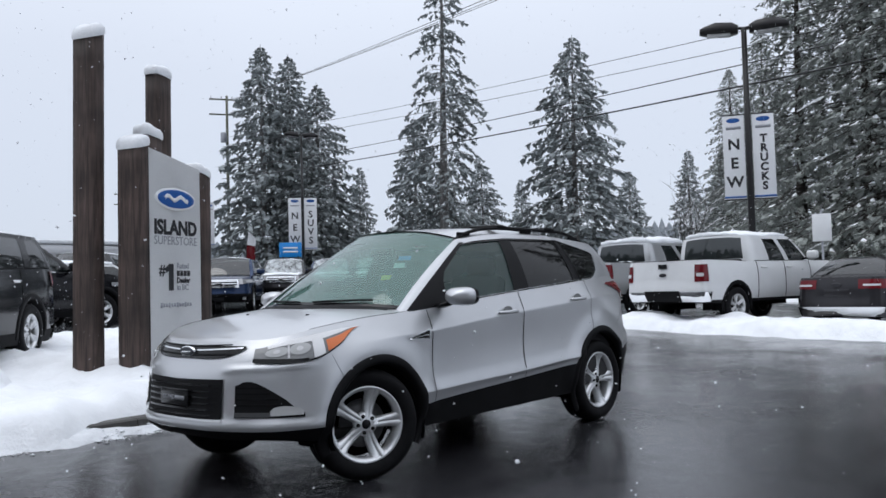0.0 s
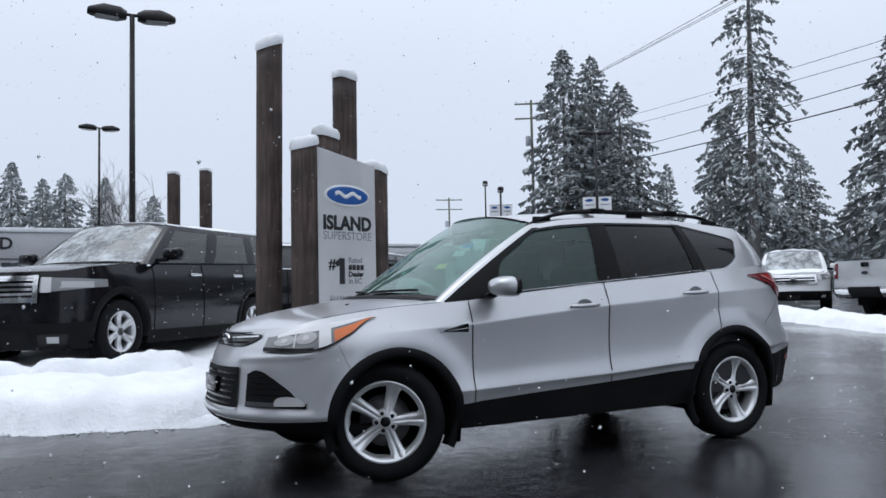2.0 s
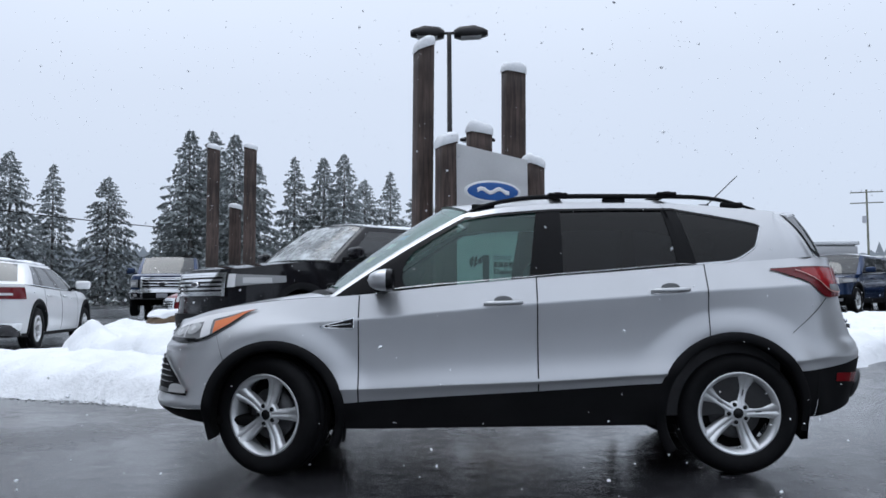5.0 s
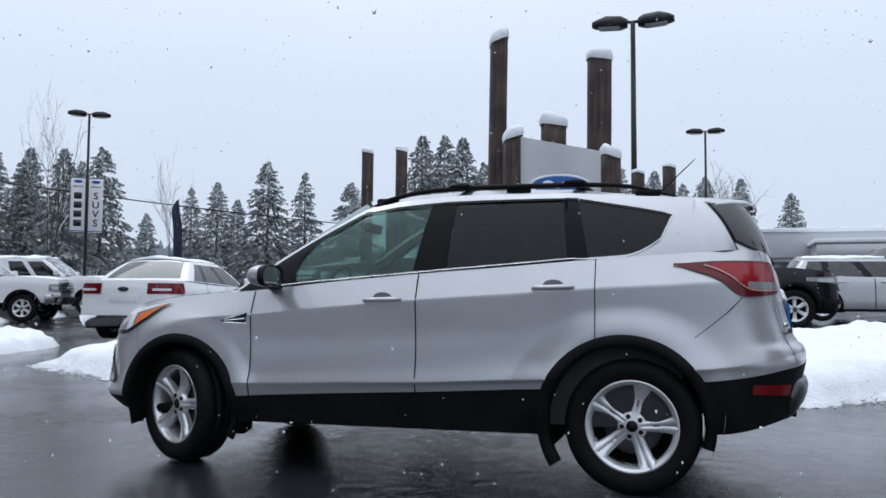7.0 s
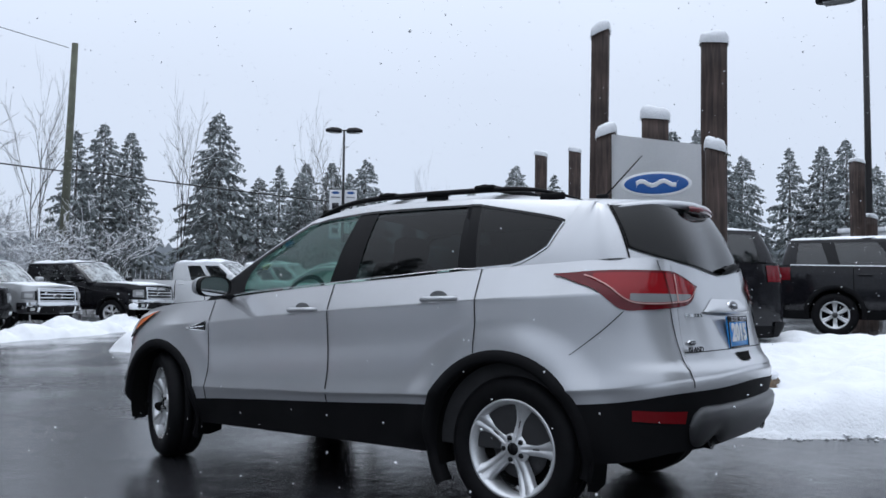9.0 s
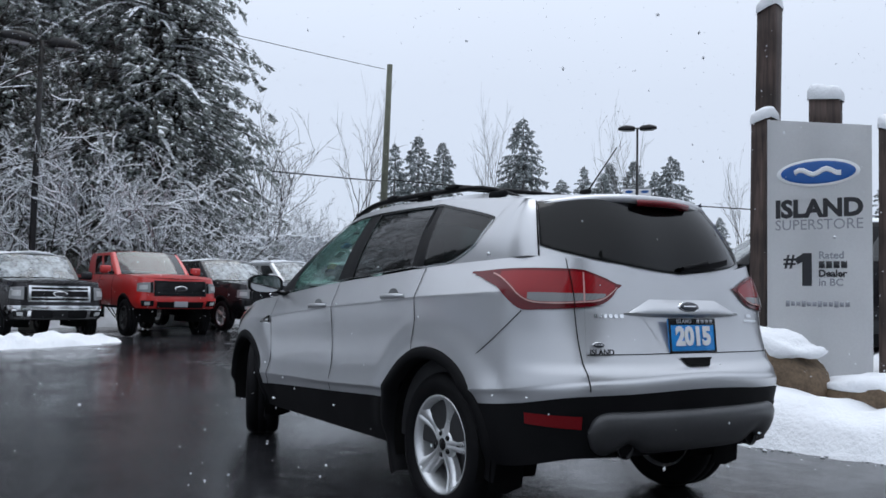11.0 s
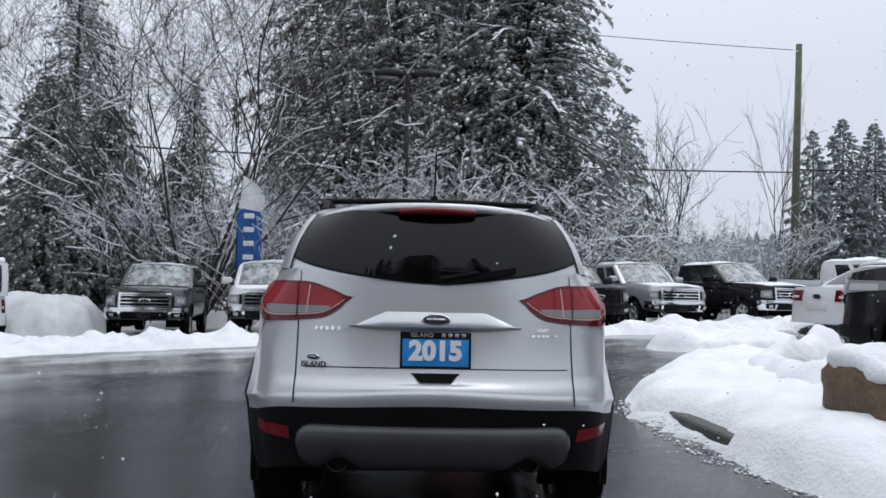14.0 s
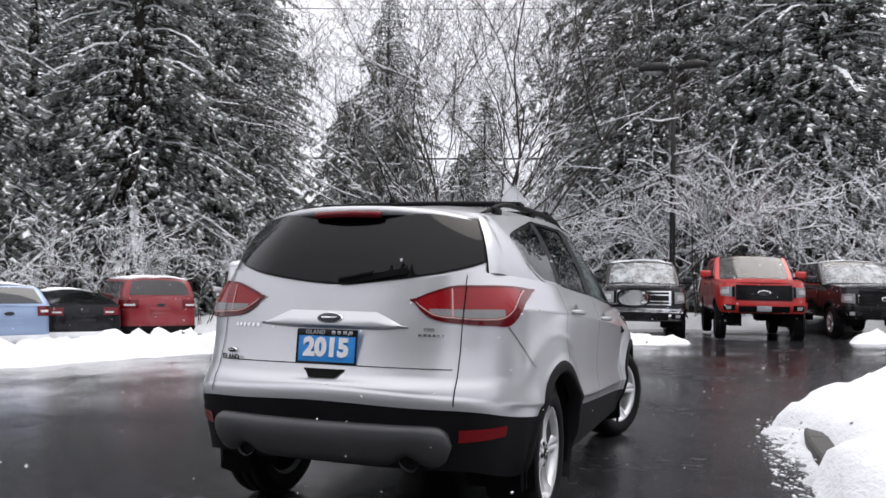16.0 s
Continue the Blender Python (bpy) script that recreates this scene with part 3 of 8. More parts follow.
# ---- the silver compact car ----
M_CUP = surface("shaded_silver_cup", (0.20, 0.205, 0.21), 0.35, 0.5, vary=0.1)
hero = thing("compact_suv", "silver compact sport utility car, wet and salt-stained, on wet asphalt", "car")
FW, RW, WZ = 1.345, -1.345, 0.345
ARCH = ((1.325, 0.355, 0.388), (-1.31, 0.362, 0.418))
BELT, CREASE = 6, 5
skin = Shell(
    [(2.195, 0), (2.150, 0.37), (1.985, 0.675), (1.73, 0.845), (FW, 0.900), (0.83, 0.910), (0.35, 0.915), (-0.20, 0.915), (-0.70, 0.915), (-1.16, 0.910), (-1.50, 0.888),
     (-1.86, 0.822), (-2.09, 0.665), (-2.19, 0.40), (-2.225, 0)],
    [0, 2, 4, 5, 7, 9, 11, 12, 14],
    [[.325, .315, .275, .27, .28, .29, .33, .38, .39],
     [.375, .375, .395, .425, .483, .545, .60, .645, .672],
     [.48, .49, .50, .498, .537, .595, .665, .712, .742],
     [.56, .58, .60, .590, .640, .700, .75, .790, .775],
     [.66, .69, .72, .730, .785, .845, .89, .905, .86],
     [.75, .79, .865, .893, .983, 1.05, 1.085, 1.06, 1.00],
     [.872, .905, 1.00, 1.035, 1.13, 1.20, 1.245, 1.245, 1.18]],
    [[.05, .06, .05, .05, .05, .05, .05, .06, .08],
     [.00, .00, .012, .018, .018, .018, .012, .00, .00],
     [.010, .010, .00, -.004, -.004, -.004, -.002, .006, .008],
     [.020, .018, .006, .016, .018, .017, .014, .030, .040],
     [.035, .030, .012, .018, .021, .020, .026, .060, .075],
     [.075, .060, .020, .008, .005, .008, .035, .085, .120],
     [.135, .135, .10, .065, .065, .080, .130, .130, .165]])
skin.folds = (2, CREASE)


def body_crease(u):
    return 0.96 * smooth01((u - 3.6) / 1.0) * (1 - 0.75 * smooth01((u - 10.6) / 0.9))


def body_relief(u, p):
    """Swollen wheel arches, the ledge of the rear bumper and the fold under the head lamps."""
    r = 0.0
    for hx, hz, hr in ARCH:
        d = math.hypot(p.x - hx, p.z - hz)
        r += 0.024 * (1 - smooth01((d - hr - 0.045) / 0.15)) * smooth01((1.02 - p.z) / 0.15) * smooth01((p.z - 0.30) / 0.10)
    r += 0.012 * smooth01((u - 10.9) / 0.8) * (1 - smooth01((p.z - 0.735) / 0.05))
    if u < 3.2:
        r += 0.009 * math.exp(-((p.z - 0.712 - 0.012 * u) / 0.020) ** 2) * smooth01((u - 0.9) / 0.3) * (1 - smooth01((u - 2.5) / 0.6))
        r += 0.012 * math.exp(-((p.z - 0.405) / 0.030) ** 2) * (1 - smooth01((u - 2.6) / 0.6))
    return r


skin.crease, skin.relief = body_crease, body_relief
U_FEND, U_DF, U_DB, U_DR, U_RB, U_HATCH = skin.u_of_x(1.63), skin.u_of_x(0.83), skin.u_of_x(-0.195), skin.u_of_x(-1.17), skin.u_of_x(-1.80), skin.u_of_y(0.60, False)


def stretch(u0, u1):
    n = max(4, int((u1 - u0) * 17))
    return [lerp(u0, u1, i / n) for i in range(n + 1)]


for side in (1, -1):
    part("fender", skin.sheet(stretch(U_FEND, U_DF), 1, BELT, 46, ARCH, side), M_SILVER, hero)
    part("quarter_panel", skin.sheet(stretch(U_DR, U_RB), 1, BELT, 46, ARCH, side), M_SILVER, hero)
    for nm, a, b, hx in (("front_door", U_DF, U_DB, 0.00), ("rear_door", U_DB, U_DR, -0.955)):
        door = part(nm, skin.sheet(stretch(a, b), 1, BELT, 46, ARCH, side), M_SILVER, hero)
        uh = skin.u_of_x(hx)
        hz = skin.at(uh, CREASE).z + 0.016
        base = skin.on(uh, hz, 0.0)
        # pull handle: a bar with rounded ends over a flat disc
        bar = bmesh.new()
        rows = []
        for i in range(13):
            t = i / 12 * 2 - 1
            lift = 0.034 * (1 - abs(t) ** 4) + 0.004
            hgt = 0.014 * (1 - 0.45 * abs(t) ** 6)
            rows.append([(base.x + 0.112 * t, side * (base.y + lift + dy), base.z + dz - 0.004 * t) for dy, dz in ((0, -hgt), (0.010, -hgt * 0.8), (0.014, 0), (0.010, hgt * 0.8), (0, hgt), (-0.008, 0))])
        part("door_handle", hull_cap(grid(rows, closed_v=True)), M_SILVER, door)
        # the disc's darker silver stands for the shade inside a hollow cup
        cup = [[(base.x + 0.055 * k * math.cos(a) - 0.0, side * (base.y + 0.0035 - 0.0 * k), base.z + 0.030 * k * math.sin(a) + 0.012) for a in [2 * math.pi * j / 20 for j in range(20)]] for k in (0.01, 0.6, 1.0)]
        part("handle_cup", grid(cup, closed_v=True), M_CUP, door)
    # shut lines
    for u, z0, z1 in ((U_DF, 0.42, 1.03), (U_DB, 0.48, 1.14), (U_DR, 0.79, 1.20)):
        part("door_gap", skin.band(u - 0.007, u + 0.007, z0, z1, 0.0025, 1, 16, side=side), M_UNDER, hero)
    # bumper to wing joints
    part("panel_gap", skin.band(U_FEND - 0.10, skin.u_of_x(1.60), lambda t: 0.80 - 0.16 * t, lambda t: 0.804 - 0.157 * t, 0.0025, 8, 1, side=side), M_UNDER, hero)
    part("panel_gap", skin.band(skin.u_of_x(-1.66), skin.u_of_x(-1.90), lambda t: 0.80 + 0.20 * t, lambda t: 0.804 + 0.203 * t, 0.0025, 8, 1, side=side), M_UNDER, hero)
    # black wheel-arch lips
    for hx, hz, hr in ARCH:
        rows = []
        for i in range(41):
            a = radians(lerp(-32 if hx < 0 else -22, 208 if hx > 0 else 196, i / 40))
            row = []
            for rr, o in ((hr - 0.026, -0.06), (hr - 0.026, 0.004), (hr - 0.010, 0.014), (hr + 0.026, 0.012), (hr + 0.034, 0.0)):
                X, Z = hx + rr * math.cos(a), hz + rr * math.sin(a)
                u = skin.u_of_x(X)
                Z2 = max(Z, skin.at(u, 0).z + 0.002)
                y = skin.on(u, min(Z2, skin.at(u, BELT).z), 0).y
                row.append((X, side * (y + o), Z))
            rows.append(row)
        part("arch_trim", grid(rows), M_PLASTIC, hero, "black plastic wheel-arch trim")
        well = []
        for i in range(25):
            a = radians(lerp(-20, 200, i / 24))
            well.append([(hx + (hr - 0.028) * math.cos(a), side * yy, hz + (hr - 0.028) * math.sin(a)) for yy in (0.86, 0.70, 0.52)])
        part("wheel_liner", grid(well), M_UNDER, hero)
    # sill
    part("sill_cladding", skin.sheet(stretch(U_FEND, U_RB), 0, 1, 8, ARCH, side, 0.002), M_PLASTIC, hero, "black plastic sill")
    # mud flaps
    for hx, inner in ((FW - 0.44, 0.70), (RW - 0.41, 0.64)):
        flap = [[(hx + 0.02 * k + (0.012 if e else 0), side * (inner + 0.19 * j / 4), 0.40 - 0.22 * k + 0.02 * abs(j - 2) / 2 * k) for j in range(5)] for k in (0, 0.5, 1.0) for e in (0,)]
        bm = grid(flap)
        bmesh.ops.solidify(bm, geom=bm.faces[:], thickness=0.012)
        part("mud_flap", bm, M_RUBBER, hero, smooth=False)
    # air outlet on the wing
    v0, v1 = skin.u_of_x(1.05), skin.u_of_x(0.855)
    vent = part("fender_vent", skin.band(v0, v1, lambda t: 0.846 - 0.006 * t, lambda t: 0.856 + 0.048 * t, 0.004, 10, 2, side=side), M_CHROME, hero, "chrome-framed vent")
    part("vent_mesh", skin.band(lerp(v0, v1, 0.14), lerp(v0, v1, 0.97), lambda t: 0.850 - 0.004 * t, lambda t: 0.860 + 0.036 * t, 0.007, 8, 2, side=side), M_GLOSSBLACK, vent)
    part("vent_bar", skin.band(lerp(v0, v1, 0.24), lerp(v0, v1, 0.93), lambda t: 0.856 + 0.012 * t, lambda t: 0.859 + 0.015 * t, 0.010, 8, 1, side=side), M_CHROME, vent)

both = (1, -1)


def mirrored(make):
    bm = None
    for side in both:
        bm = merge(bm, make(side))
    return weld(bm)


part("front_bumper", mirrored(lambda s: skin.sheet(stretch(0, U_FEND), 1, BELT, 46, ARCH, s)), M_SILVER, hero)
part("front_lip", mirrored(lambda s: skin.sheet(stretch(0, U_FEND), 0, 1, 8, ARCH, s, 0.002)), M_PLASTIC, hero, "black plastic chin")
part("rear_bumper", mirrored(lambda s: skin.sheet(stretch(U_RB, 14), 1, 2.0, 14, ARCH, s)), M_SILVER, hero)
for side in both:
    part("rear_corner_panel", skin.sheet(stretch(U_RB, U_HATCH), 2.0, BELT, 34, ARCH, side), M_SILVER, hero)
tailgate = part("tailgate", mirrored(lambda s: skin.sheet(stretch(U_HATCH, 14), 2.0, BELT, 40, (), s, 0.001)), M_SILVER, hero)
part("rear_cladding", mirrored(lambda s: skin.sheet(stretch(U_RB, 14), 0, 1, 8, ARCH, s, 0.004)), M_PLASTIC, hero, "black plastic lower bumper")


def hatch_gap(side, z0, z1, out, y=0.605):
    """The upright joint between tailgate and corner panel."""
    rows = []
    for i in range(25):
        z = lerp(z0, z1, i / 24)
        lo, hi = 11.3, 13.6
        for _ in range(14):
            mid = (lo + hi) / 2
            lo, hi = (mid, hi) if skin.on(mid, z).y > y else (lo, mid)
        rows.append([(q.x, q.y * side, q.z) for q in (skin.on(lo - 0.011, z, out), skin.on(lo + 0.011, z, out))])
    return grid(rows)


for side in both:
    part("tailgate_gap", hatch_gap(side, 0.67, 1.235, 0.003), M_UNDER, hero)
part("tailgate_seam", mirrored(lambda s: skin.band(U_HATCH, 14, lambda t: 0.818 + 0.004 * t, lambda t: 0.822 + 0.004 * t, 0.003, 12, 1, side=s)), M_UNDER, tailgate)
def skid_half(side):
    """Rounded plate that bulges out of the lower bumper, its lower edge cut away round the tail pipe."""
    rows = []
    for i in range(25):
        t = i / 24
        u = lerp(U_SKID, 14, t)
        y = abs(skin.at(u, 1).y)
        end = math.sqrt(max(0.0, 1 - (1 - min(1.0, t * 5)) ** 2))
        hi = 0.500 + 0.084 * end
        lo = 0.490 - 0.095 * end + 0.050 * math.exp(-((y - 0.41) / 0.06) ** 2) * end
        row = []
        for k, o in ((1.0, 0.000), (0.97, 0.022), (0.86, 0.036), (0.60, 0.042), (0.30, 0.036), (0.06, 0.020), (0.0, 0.004)):
            q = skin.on(u, lerp(lo, hi, k), 0.004 + o * (0.25 + 0.75 * end))
            row.append((q.x, q.y * side, q.z))
        rows.append(row)
    return grid(rows)


U_SKID = skin.u_of_y(0.60, False)
skid = part("skid_plate", mirrored(skid_half), M_SKID, hero, "grey skid plate")

# bonnet
hood_edge = lambda s: skin.at(lerp(1.75, 4.72, s), BELT)
nose, cowl = skin.at(0, BELT), Vector((1.12, 0, 1.072))
hood_mid = lambda s: Vector((lerp(nose.x, cowl.x, s), 0, nose.z + (cowl.z - nose.z) * (s ** 0.72)))
hood = part("bonnet", crown_sheet(hood_edge, hood_mid, 0, 1, 20, 14, 2.6, 2.0), M_SILVER, hero)
for side in both:
    part("bonnet_gap", tube([Vector((hood_edge(s).x - 0.004, side * (hood_edge(s).y - 0.012), hood_edge(s).z + 0.004)) for s in [0.38 + 0.6 * i / 14 for i in range(15)]], 0.0013, 5), M_UNDER, hero)
    part("washer_jet", box(0.022, 0.012, 0.008, pose(1.42, side * 0.33, 1.022), 0.003), M_PLASTIC, hero)

# glasshouse
cabin = Cabin(
    [(1.15, 0, 1.07), (1.10, .42, 1.06), (1.00, .70, 1.04), (.97, .80, 1.025), (.45, .845, 1.078), (-.20, .85, 1.13), (-.34, .85, 1.142), (-.65, .845, 1.165), (-1.02, .832, 1.195),
     (-1.12, .826, 1.202), (-1.46, .785, 1.236), (-1.70, .730, 1.250), (-1.86, .655, 1.250), (-2.03, .37, 1.195), (-2.065, 0, 1.178)],
    [(.36, 0, 1.615), (.32, .34, 1.600), (.20, .565, 1.550), (.15, .605, 1.535), (-.02, .62, 1.562), (-.24, .63, 1.578), (-.35, .63, 1.582), (-.65, .63, 1.582), (-.96, .625, 1.577),
     (-1.02, .622, 1.576), (-1.60, .595, 1.535), (-1.66, .580, 1.526), (-1.71, .565, 1.514), (-1.87, .33, 1.545), (-1.90, 0, 1.555)], 0.022)
for i in range(9, 15):
    # the glasshouse stands on the upper edge of the body
    want = Vector(cabin.low[i])
    q = min((skin.at(lerp(8, 14, k / 240), BELT) for k in range(241)), key=lambda c: abs(c.x - want.x) if i < 11 else (c - want).length if i < 14 else c.y)
    cabin.low[i] = (q.x + (0.004 if i > 11 else 0), max(0.0, q.y - (0.004 if i < 13 else 0)), q.z - 0.003)


q_low = lambda t: 0.012 + 0.24 * max(0.0, (t - 0.52) / 0.48) ** 2.2
q_top = lambda t: 0.90 - 0.24 * t ** 1.2 - 0.05 * max(0.0, (t - 0.9) / 0.1) ** 2
part("windshield", mirrored(lambda s: cabin.piece(0, 2.26, 0.0, 0.985, 14, 10, -0.004, s)), M_WINDSHIELD, hero, "green-tinted windshield")
part("windshield_band", mirrored(lambda s: cabin.piece(0, 2.26, 0.0, 0.045, 14, 1, 0.0, s)), M_GLOSSBLACK, hero)
part("cowl_grille", mirrored(lambda s: grid([[(q.x + dx, q.y * s, q.z + dz) for dx, dz in ((-0.01, 0.010), (0.05, 0.006), (0.09, -0.012))] for q in [cabin.at(2.05 * i / 12, 0) for i in range(13)]])), M_PLASTIC, hero, "black cowl grille")
for side in both:
    part("roof_pillar", cabin.piece(2.22, 3.02, 0, 1, 5, 14, 0.003, side), M_SILVER, hero)
    part("side_trim", cabin.piece(3.0, 9.05, 0.90, 1.0, 44, 2, 0.004, side), M_SILVER, hero)
    part("side_trim", cabin.piece(9.04, 10.02, q_top, 1.0, 16, 4, 0.004, side), M_SILVER, hero)
    part("side_trim", cabin.piece(9.04, 10.02, 0.0, q_low, 16, 6, 0.004, side), M_SILVER, hero)
    part("window_surround", cabin.piece(3.0, 9.05, 0.875, 0.91, 40, 1, 0.006, side), M_GLOSSBLACK, hero, "black window surround")
    part("window_surround", cabin.piece(9.04, 9.985, lambda t: q_top(t) - 0.035, lambda t: q_top(t) + 0.006, 16, 1, 0.006, side), M_GLOSSBLACK, hero, "black window surround")
    part("belt_trim", cabin.piece(3.5, 9.05, 0.004, 0.016, 44, 1, 0.010, side, thick=0.004), M_BELT, hero, "chrome belt strip")
    part("belt_trim", cabin.piece(9.04, 9.99, lambda t: q_low(t) - 0.012, lambda t: q_low(t) + 0.010 + 0.012 * t, 24, 1, 0.009, side), M_BELT, hero, "chrome belt strip")
    part("sail_panel", cabin.piece(2.985, 3.80, 0.0, lambda t: 0.72 * (1 - t) ** 1.1 + 0.02, 10, 6, 0.006, side), M_PILLAR, hero)
    part("front_side_window", cabin.piece(3.05, 5.02, 0.02, 0.90, 18, 8, -0.004, side), M_GLASS, hero, "green-tinted side window")
    part("pillar_trim", cabin.piece(2.985, 3.26, 0.0, 0.93, 2, 12, 0.005, side), M_PILLAR, hero)
    part("pillar_trim", cabin.piece(4.90, 6.05, 0.02, 0.90, 4, 8, 0.002, side), M_PILLAR, hero)
    part("rear_side_window", cabin.piece(6.0, 8.1, 0.02, 0.90, 14, 8, -0.003, side), M_PRIVACY, hero, "dark privacy-glass window")
    part("pillar_trim", cabin.piece(8.0, 9.1, 0.02, 0.90, 4, 8, 0.002, side), M_PILLAR, hero)
    part("quarter_window", cabin.piece(9.05, 9.985, q_low, q_top, 20, 8, 0.003, side), M_PRIVACY, hero, "dark privacy-glass window")
    part("belt_trim", cabin.piece(9.972, 9.995, 0.25, 0.62, 1, 12, 0.009, side), M_BELT, hero, "chrome belt strip")
    part("rear_pillar", cabin.piece(9.985, 12.0, 0, 1, 30, 16, 0.003, side), M_SILVER, hero)
    part("tailgate_gap", cabin.piece(11.99, 12.025, 0.0, 1.0, 1, 14, 0.006, side), M_UNDER, hero)
def hatch_glass(side, lo, hi, edge, out):
    """Glass whose lower corners are drawn in towards the middle."""
    rows = []
    for i in range(19):
        row = []
        for j in range(13):
            v = lerp(lo, hi, j / 12)
            q = cabin.at(lerp(12.03 + edge, 14, i / 18), v + 0.15 * (1 - v) ** 2 * (1 - i / 18) ** 4, out)
            row.append((q.x, max(0.0, q.y) * side, q.z))
        rows.append(row)
    return grid(rows)


part("rear_window", mirrored(lambda s: hatch_glass(s, 0.035, 0.95, 0.035, 0.009)), M_PRIVACY, tailgate, "dark privacy-glass rear window")
part("rear_window_frame", mirrored(lambda s: hatch_glass(s, 0.015, 0.97, 0.0, 0.006)), M_PILLAR, tailgate)
part("hatch_frame", mirrored(lambda s: cabin.piece(11.96, 14, 0.0, 1.0, 18, 10, 0.0, s)), M_SILVER, tailgate)

# roof and its rear lip
roof_edge = lambda s: spline(cabin.high, lerp(2.0, 12.0, s))
roof_mid = lambda s: Vector((lerp(0.37, -1.93, s), 0, 1.615 + 0.045 * math.sin(math.pi * min(1, s * 1.25 + 0.02)) - 0.055 * max(0, s - 0.62) / 0.38))
part("roof", crown_sheet(roof_edge, roof_mid, 0, 1, 26, 14, 3.0, 2.0), M_SILVER, hero)
lip_rows = []
for j in range(-12, 13):
    k = j / 12
    e = lerp(-1.93, -1.71, abs(k) ** 2)
    z = roof_mid(1).z + (1.514 - roof_mid(1).z) * abs(k) ** 3.0
    y = 0.562 * k
    lip_rows.append([(e + 0.02, y, z + 0.003), (e - 0.030, y * 0.99, z - 0.004), (e - 0.052, y * 0.985, z - 0.014), (e - 0.050, y * 0.985, z - 0.040), (e + 0.0, y, z - 0.050)])
part("spoiler", grid(lip_rows), M_SILVER, tailgate)
bm = grid([[(-1.990 + 0.025 * (j / 8) ** 2 + dx, 0.175 * j / 8, 1.518 + dz - 0.004 * (j / 8) ** 2) for dx, dz in ((0.03, 0.016), (-0.006, 0.014), (-0.012, 0), (-0.004, -0.014), (0.03, -0.016))] for j in range(-8, 9)])
part("brake_lamp", bm, M_DARKRED, tailgate, "dark red high brake lamp")

# roof rails and cross bars
for side in both:
    pts = [spline([(0.24, .575, 1.520), (0.06, .582, 1.586), (-0.225, .585, 1.627), (-0.762, .582, 1.631), (-1.268, .572, 1.617), (-1.57, .548, 1.550)], u) for u in [5 * i / 30 for i in range(31)]]
    rows = []
    for i, q in enumerate(pts):
        k = math.sin(math.pi * i / 30) ** 0.35
        rows.append([(q.x, side * (q.y + a), q.z + b * k) for a, b in ((-0.018, -0.012), (-0.020, 0.002), (-0.008, 0.015), (0.010, 0.015), (0.020, 0.002), (0.016, -0.012))])
    rail = part("roof_rail", hull_cap(grid(rows, closed_v=True)), M_PLASTIC, hero, "black roof rail")
    for fx in (0.10, -0.70, -1.42):
        part("rail_foot", box(0.14, 0.026, 0.036, pose(fx, side * 0.575, 1.565 + 0.042 * (1 - abs(fx + 0.66) / 0.9)), 0.010), M_PLASTIC, rail)
for cx, cz in ((-0.357, 1.643), (-1.022, 1.643)):
    rows = [[(cx + 0.045 * math.cos(a) * 0.9, 0.60 * j / 12, cz + 0.016 * math.sin(a) + 0.012 * (1 - (j / 12) ** 2)) for a in [2 * math.pi * k / 10 for k in range(10)]] for j in range(-12, 13)]
    bar = part("cross_bar", hull_cap(grid(rows, closed_v=True)), M_PLASTIC, hero, "black roof cross bar")
    for side in both:
        part("bar_end", box(0.12, 0.05, 0.024, pose(cx, side * 0.583, cz), 0.010), M_PLASTIC, bar)
mast = part("antenna", tube([(-1.43, 0.0, 1.63), (-1.46, 0.0, 1.655), (-1.653, 0.0, 1.838)], 0.006, 6, r_end=0.003), M_PLASTIC, hero)
part("antenna_base", box(0.07, 0.035, 0.025, pose(-1.42, 0, 1.632), 0.01), M_PLASTIC, mast)

# door mirrors
for side in both:
    rows = []
    for i in range(9):
        t = i / 8
        x = lerp(0.765, 0.625, t)
        k = math.sqrt(max(0.0, 1 - (1 - min(1, t * 1.25)) ** 2.2)) * 0.97 + 0.03
        rows.append([(x, side * (1.020 + 0.118 * k * math.copysign(abs(math.cos(a)) ** 0.7, math.cos(a))), 1.115 + 0.062 * k * math.copysign(abs(math.sin(a)) ** 0.7, math.sin(a))) for a in [2 * math.pi * q / 24 for q in range(24)]])
    mir = part("door_mirror", grid(rows, closed_v=True), M_SILVER, hero)
    part("mirror_rim", grid([[(0.625 - dx, side * (1.020 + 0.118 * k * math.copysign(abs(math.cos(a)) ** 0.7, math.cos(a))), 1.115 + 0.062 * k * math.copysign(abs(math.sin(a)) ** 0.7, math.sin(a))) for a in [2 * math.pi * q / 24 for q in range(24)]] for k, dx in ((1.005, -0.03), (1.01, 0.006), (0.90, 0.004), (0.88, -0.006))], closed_v=True), M_GLOSSBLACK, mir)
    part("mirror_glass", grid([[(0.628, side * (1.020 + 0.106 * k * math.copysign(abs(math.cos(a)) ** 0.7, math.cos(a))), 1.115 + 0.055 * k * math.copysign(abs(math.sin(a)) ** 0.7, math.sin(a))) for a in [2 * math.pi * q / 24 for q in range(24)]] for k in (0.01, 0.5, 1.0)], closed_v=True), surface("mirror_silver", (0.85, 0.86, 0.87), 0.01, 1.0, vary=0.01), mir)
    part("mirror_foot", hull_cap(grid([[(0.70 + 0.045 * math.cos(a), side * y, z + 0.018 * math.sin(a)) for a in [2 * math.pi * q / 10 for q in range(10)]] for y, z in ((0.80, 1.055), (0.89, 1.055), (0.96, 1.075))], closed_v=True)), M_GLOSSBLACK, mir)

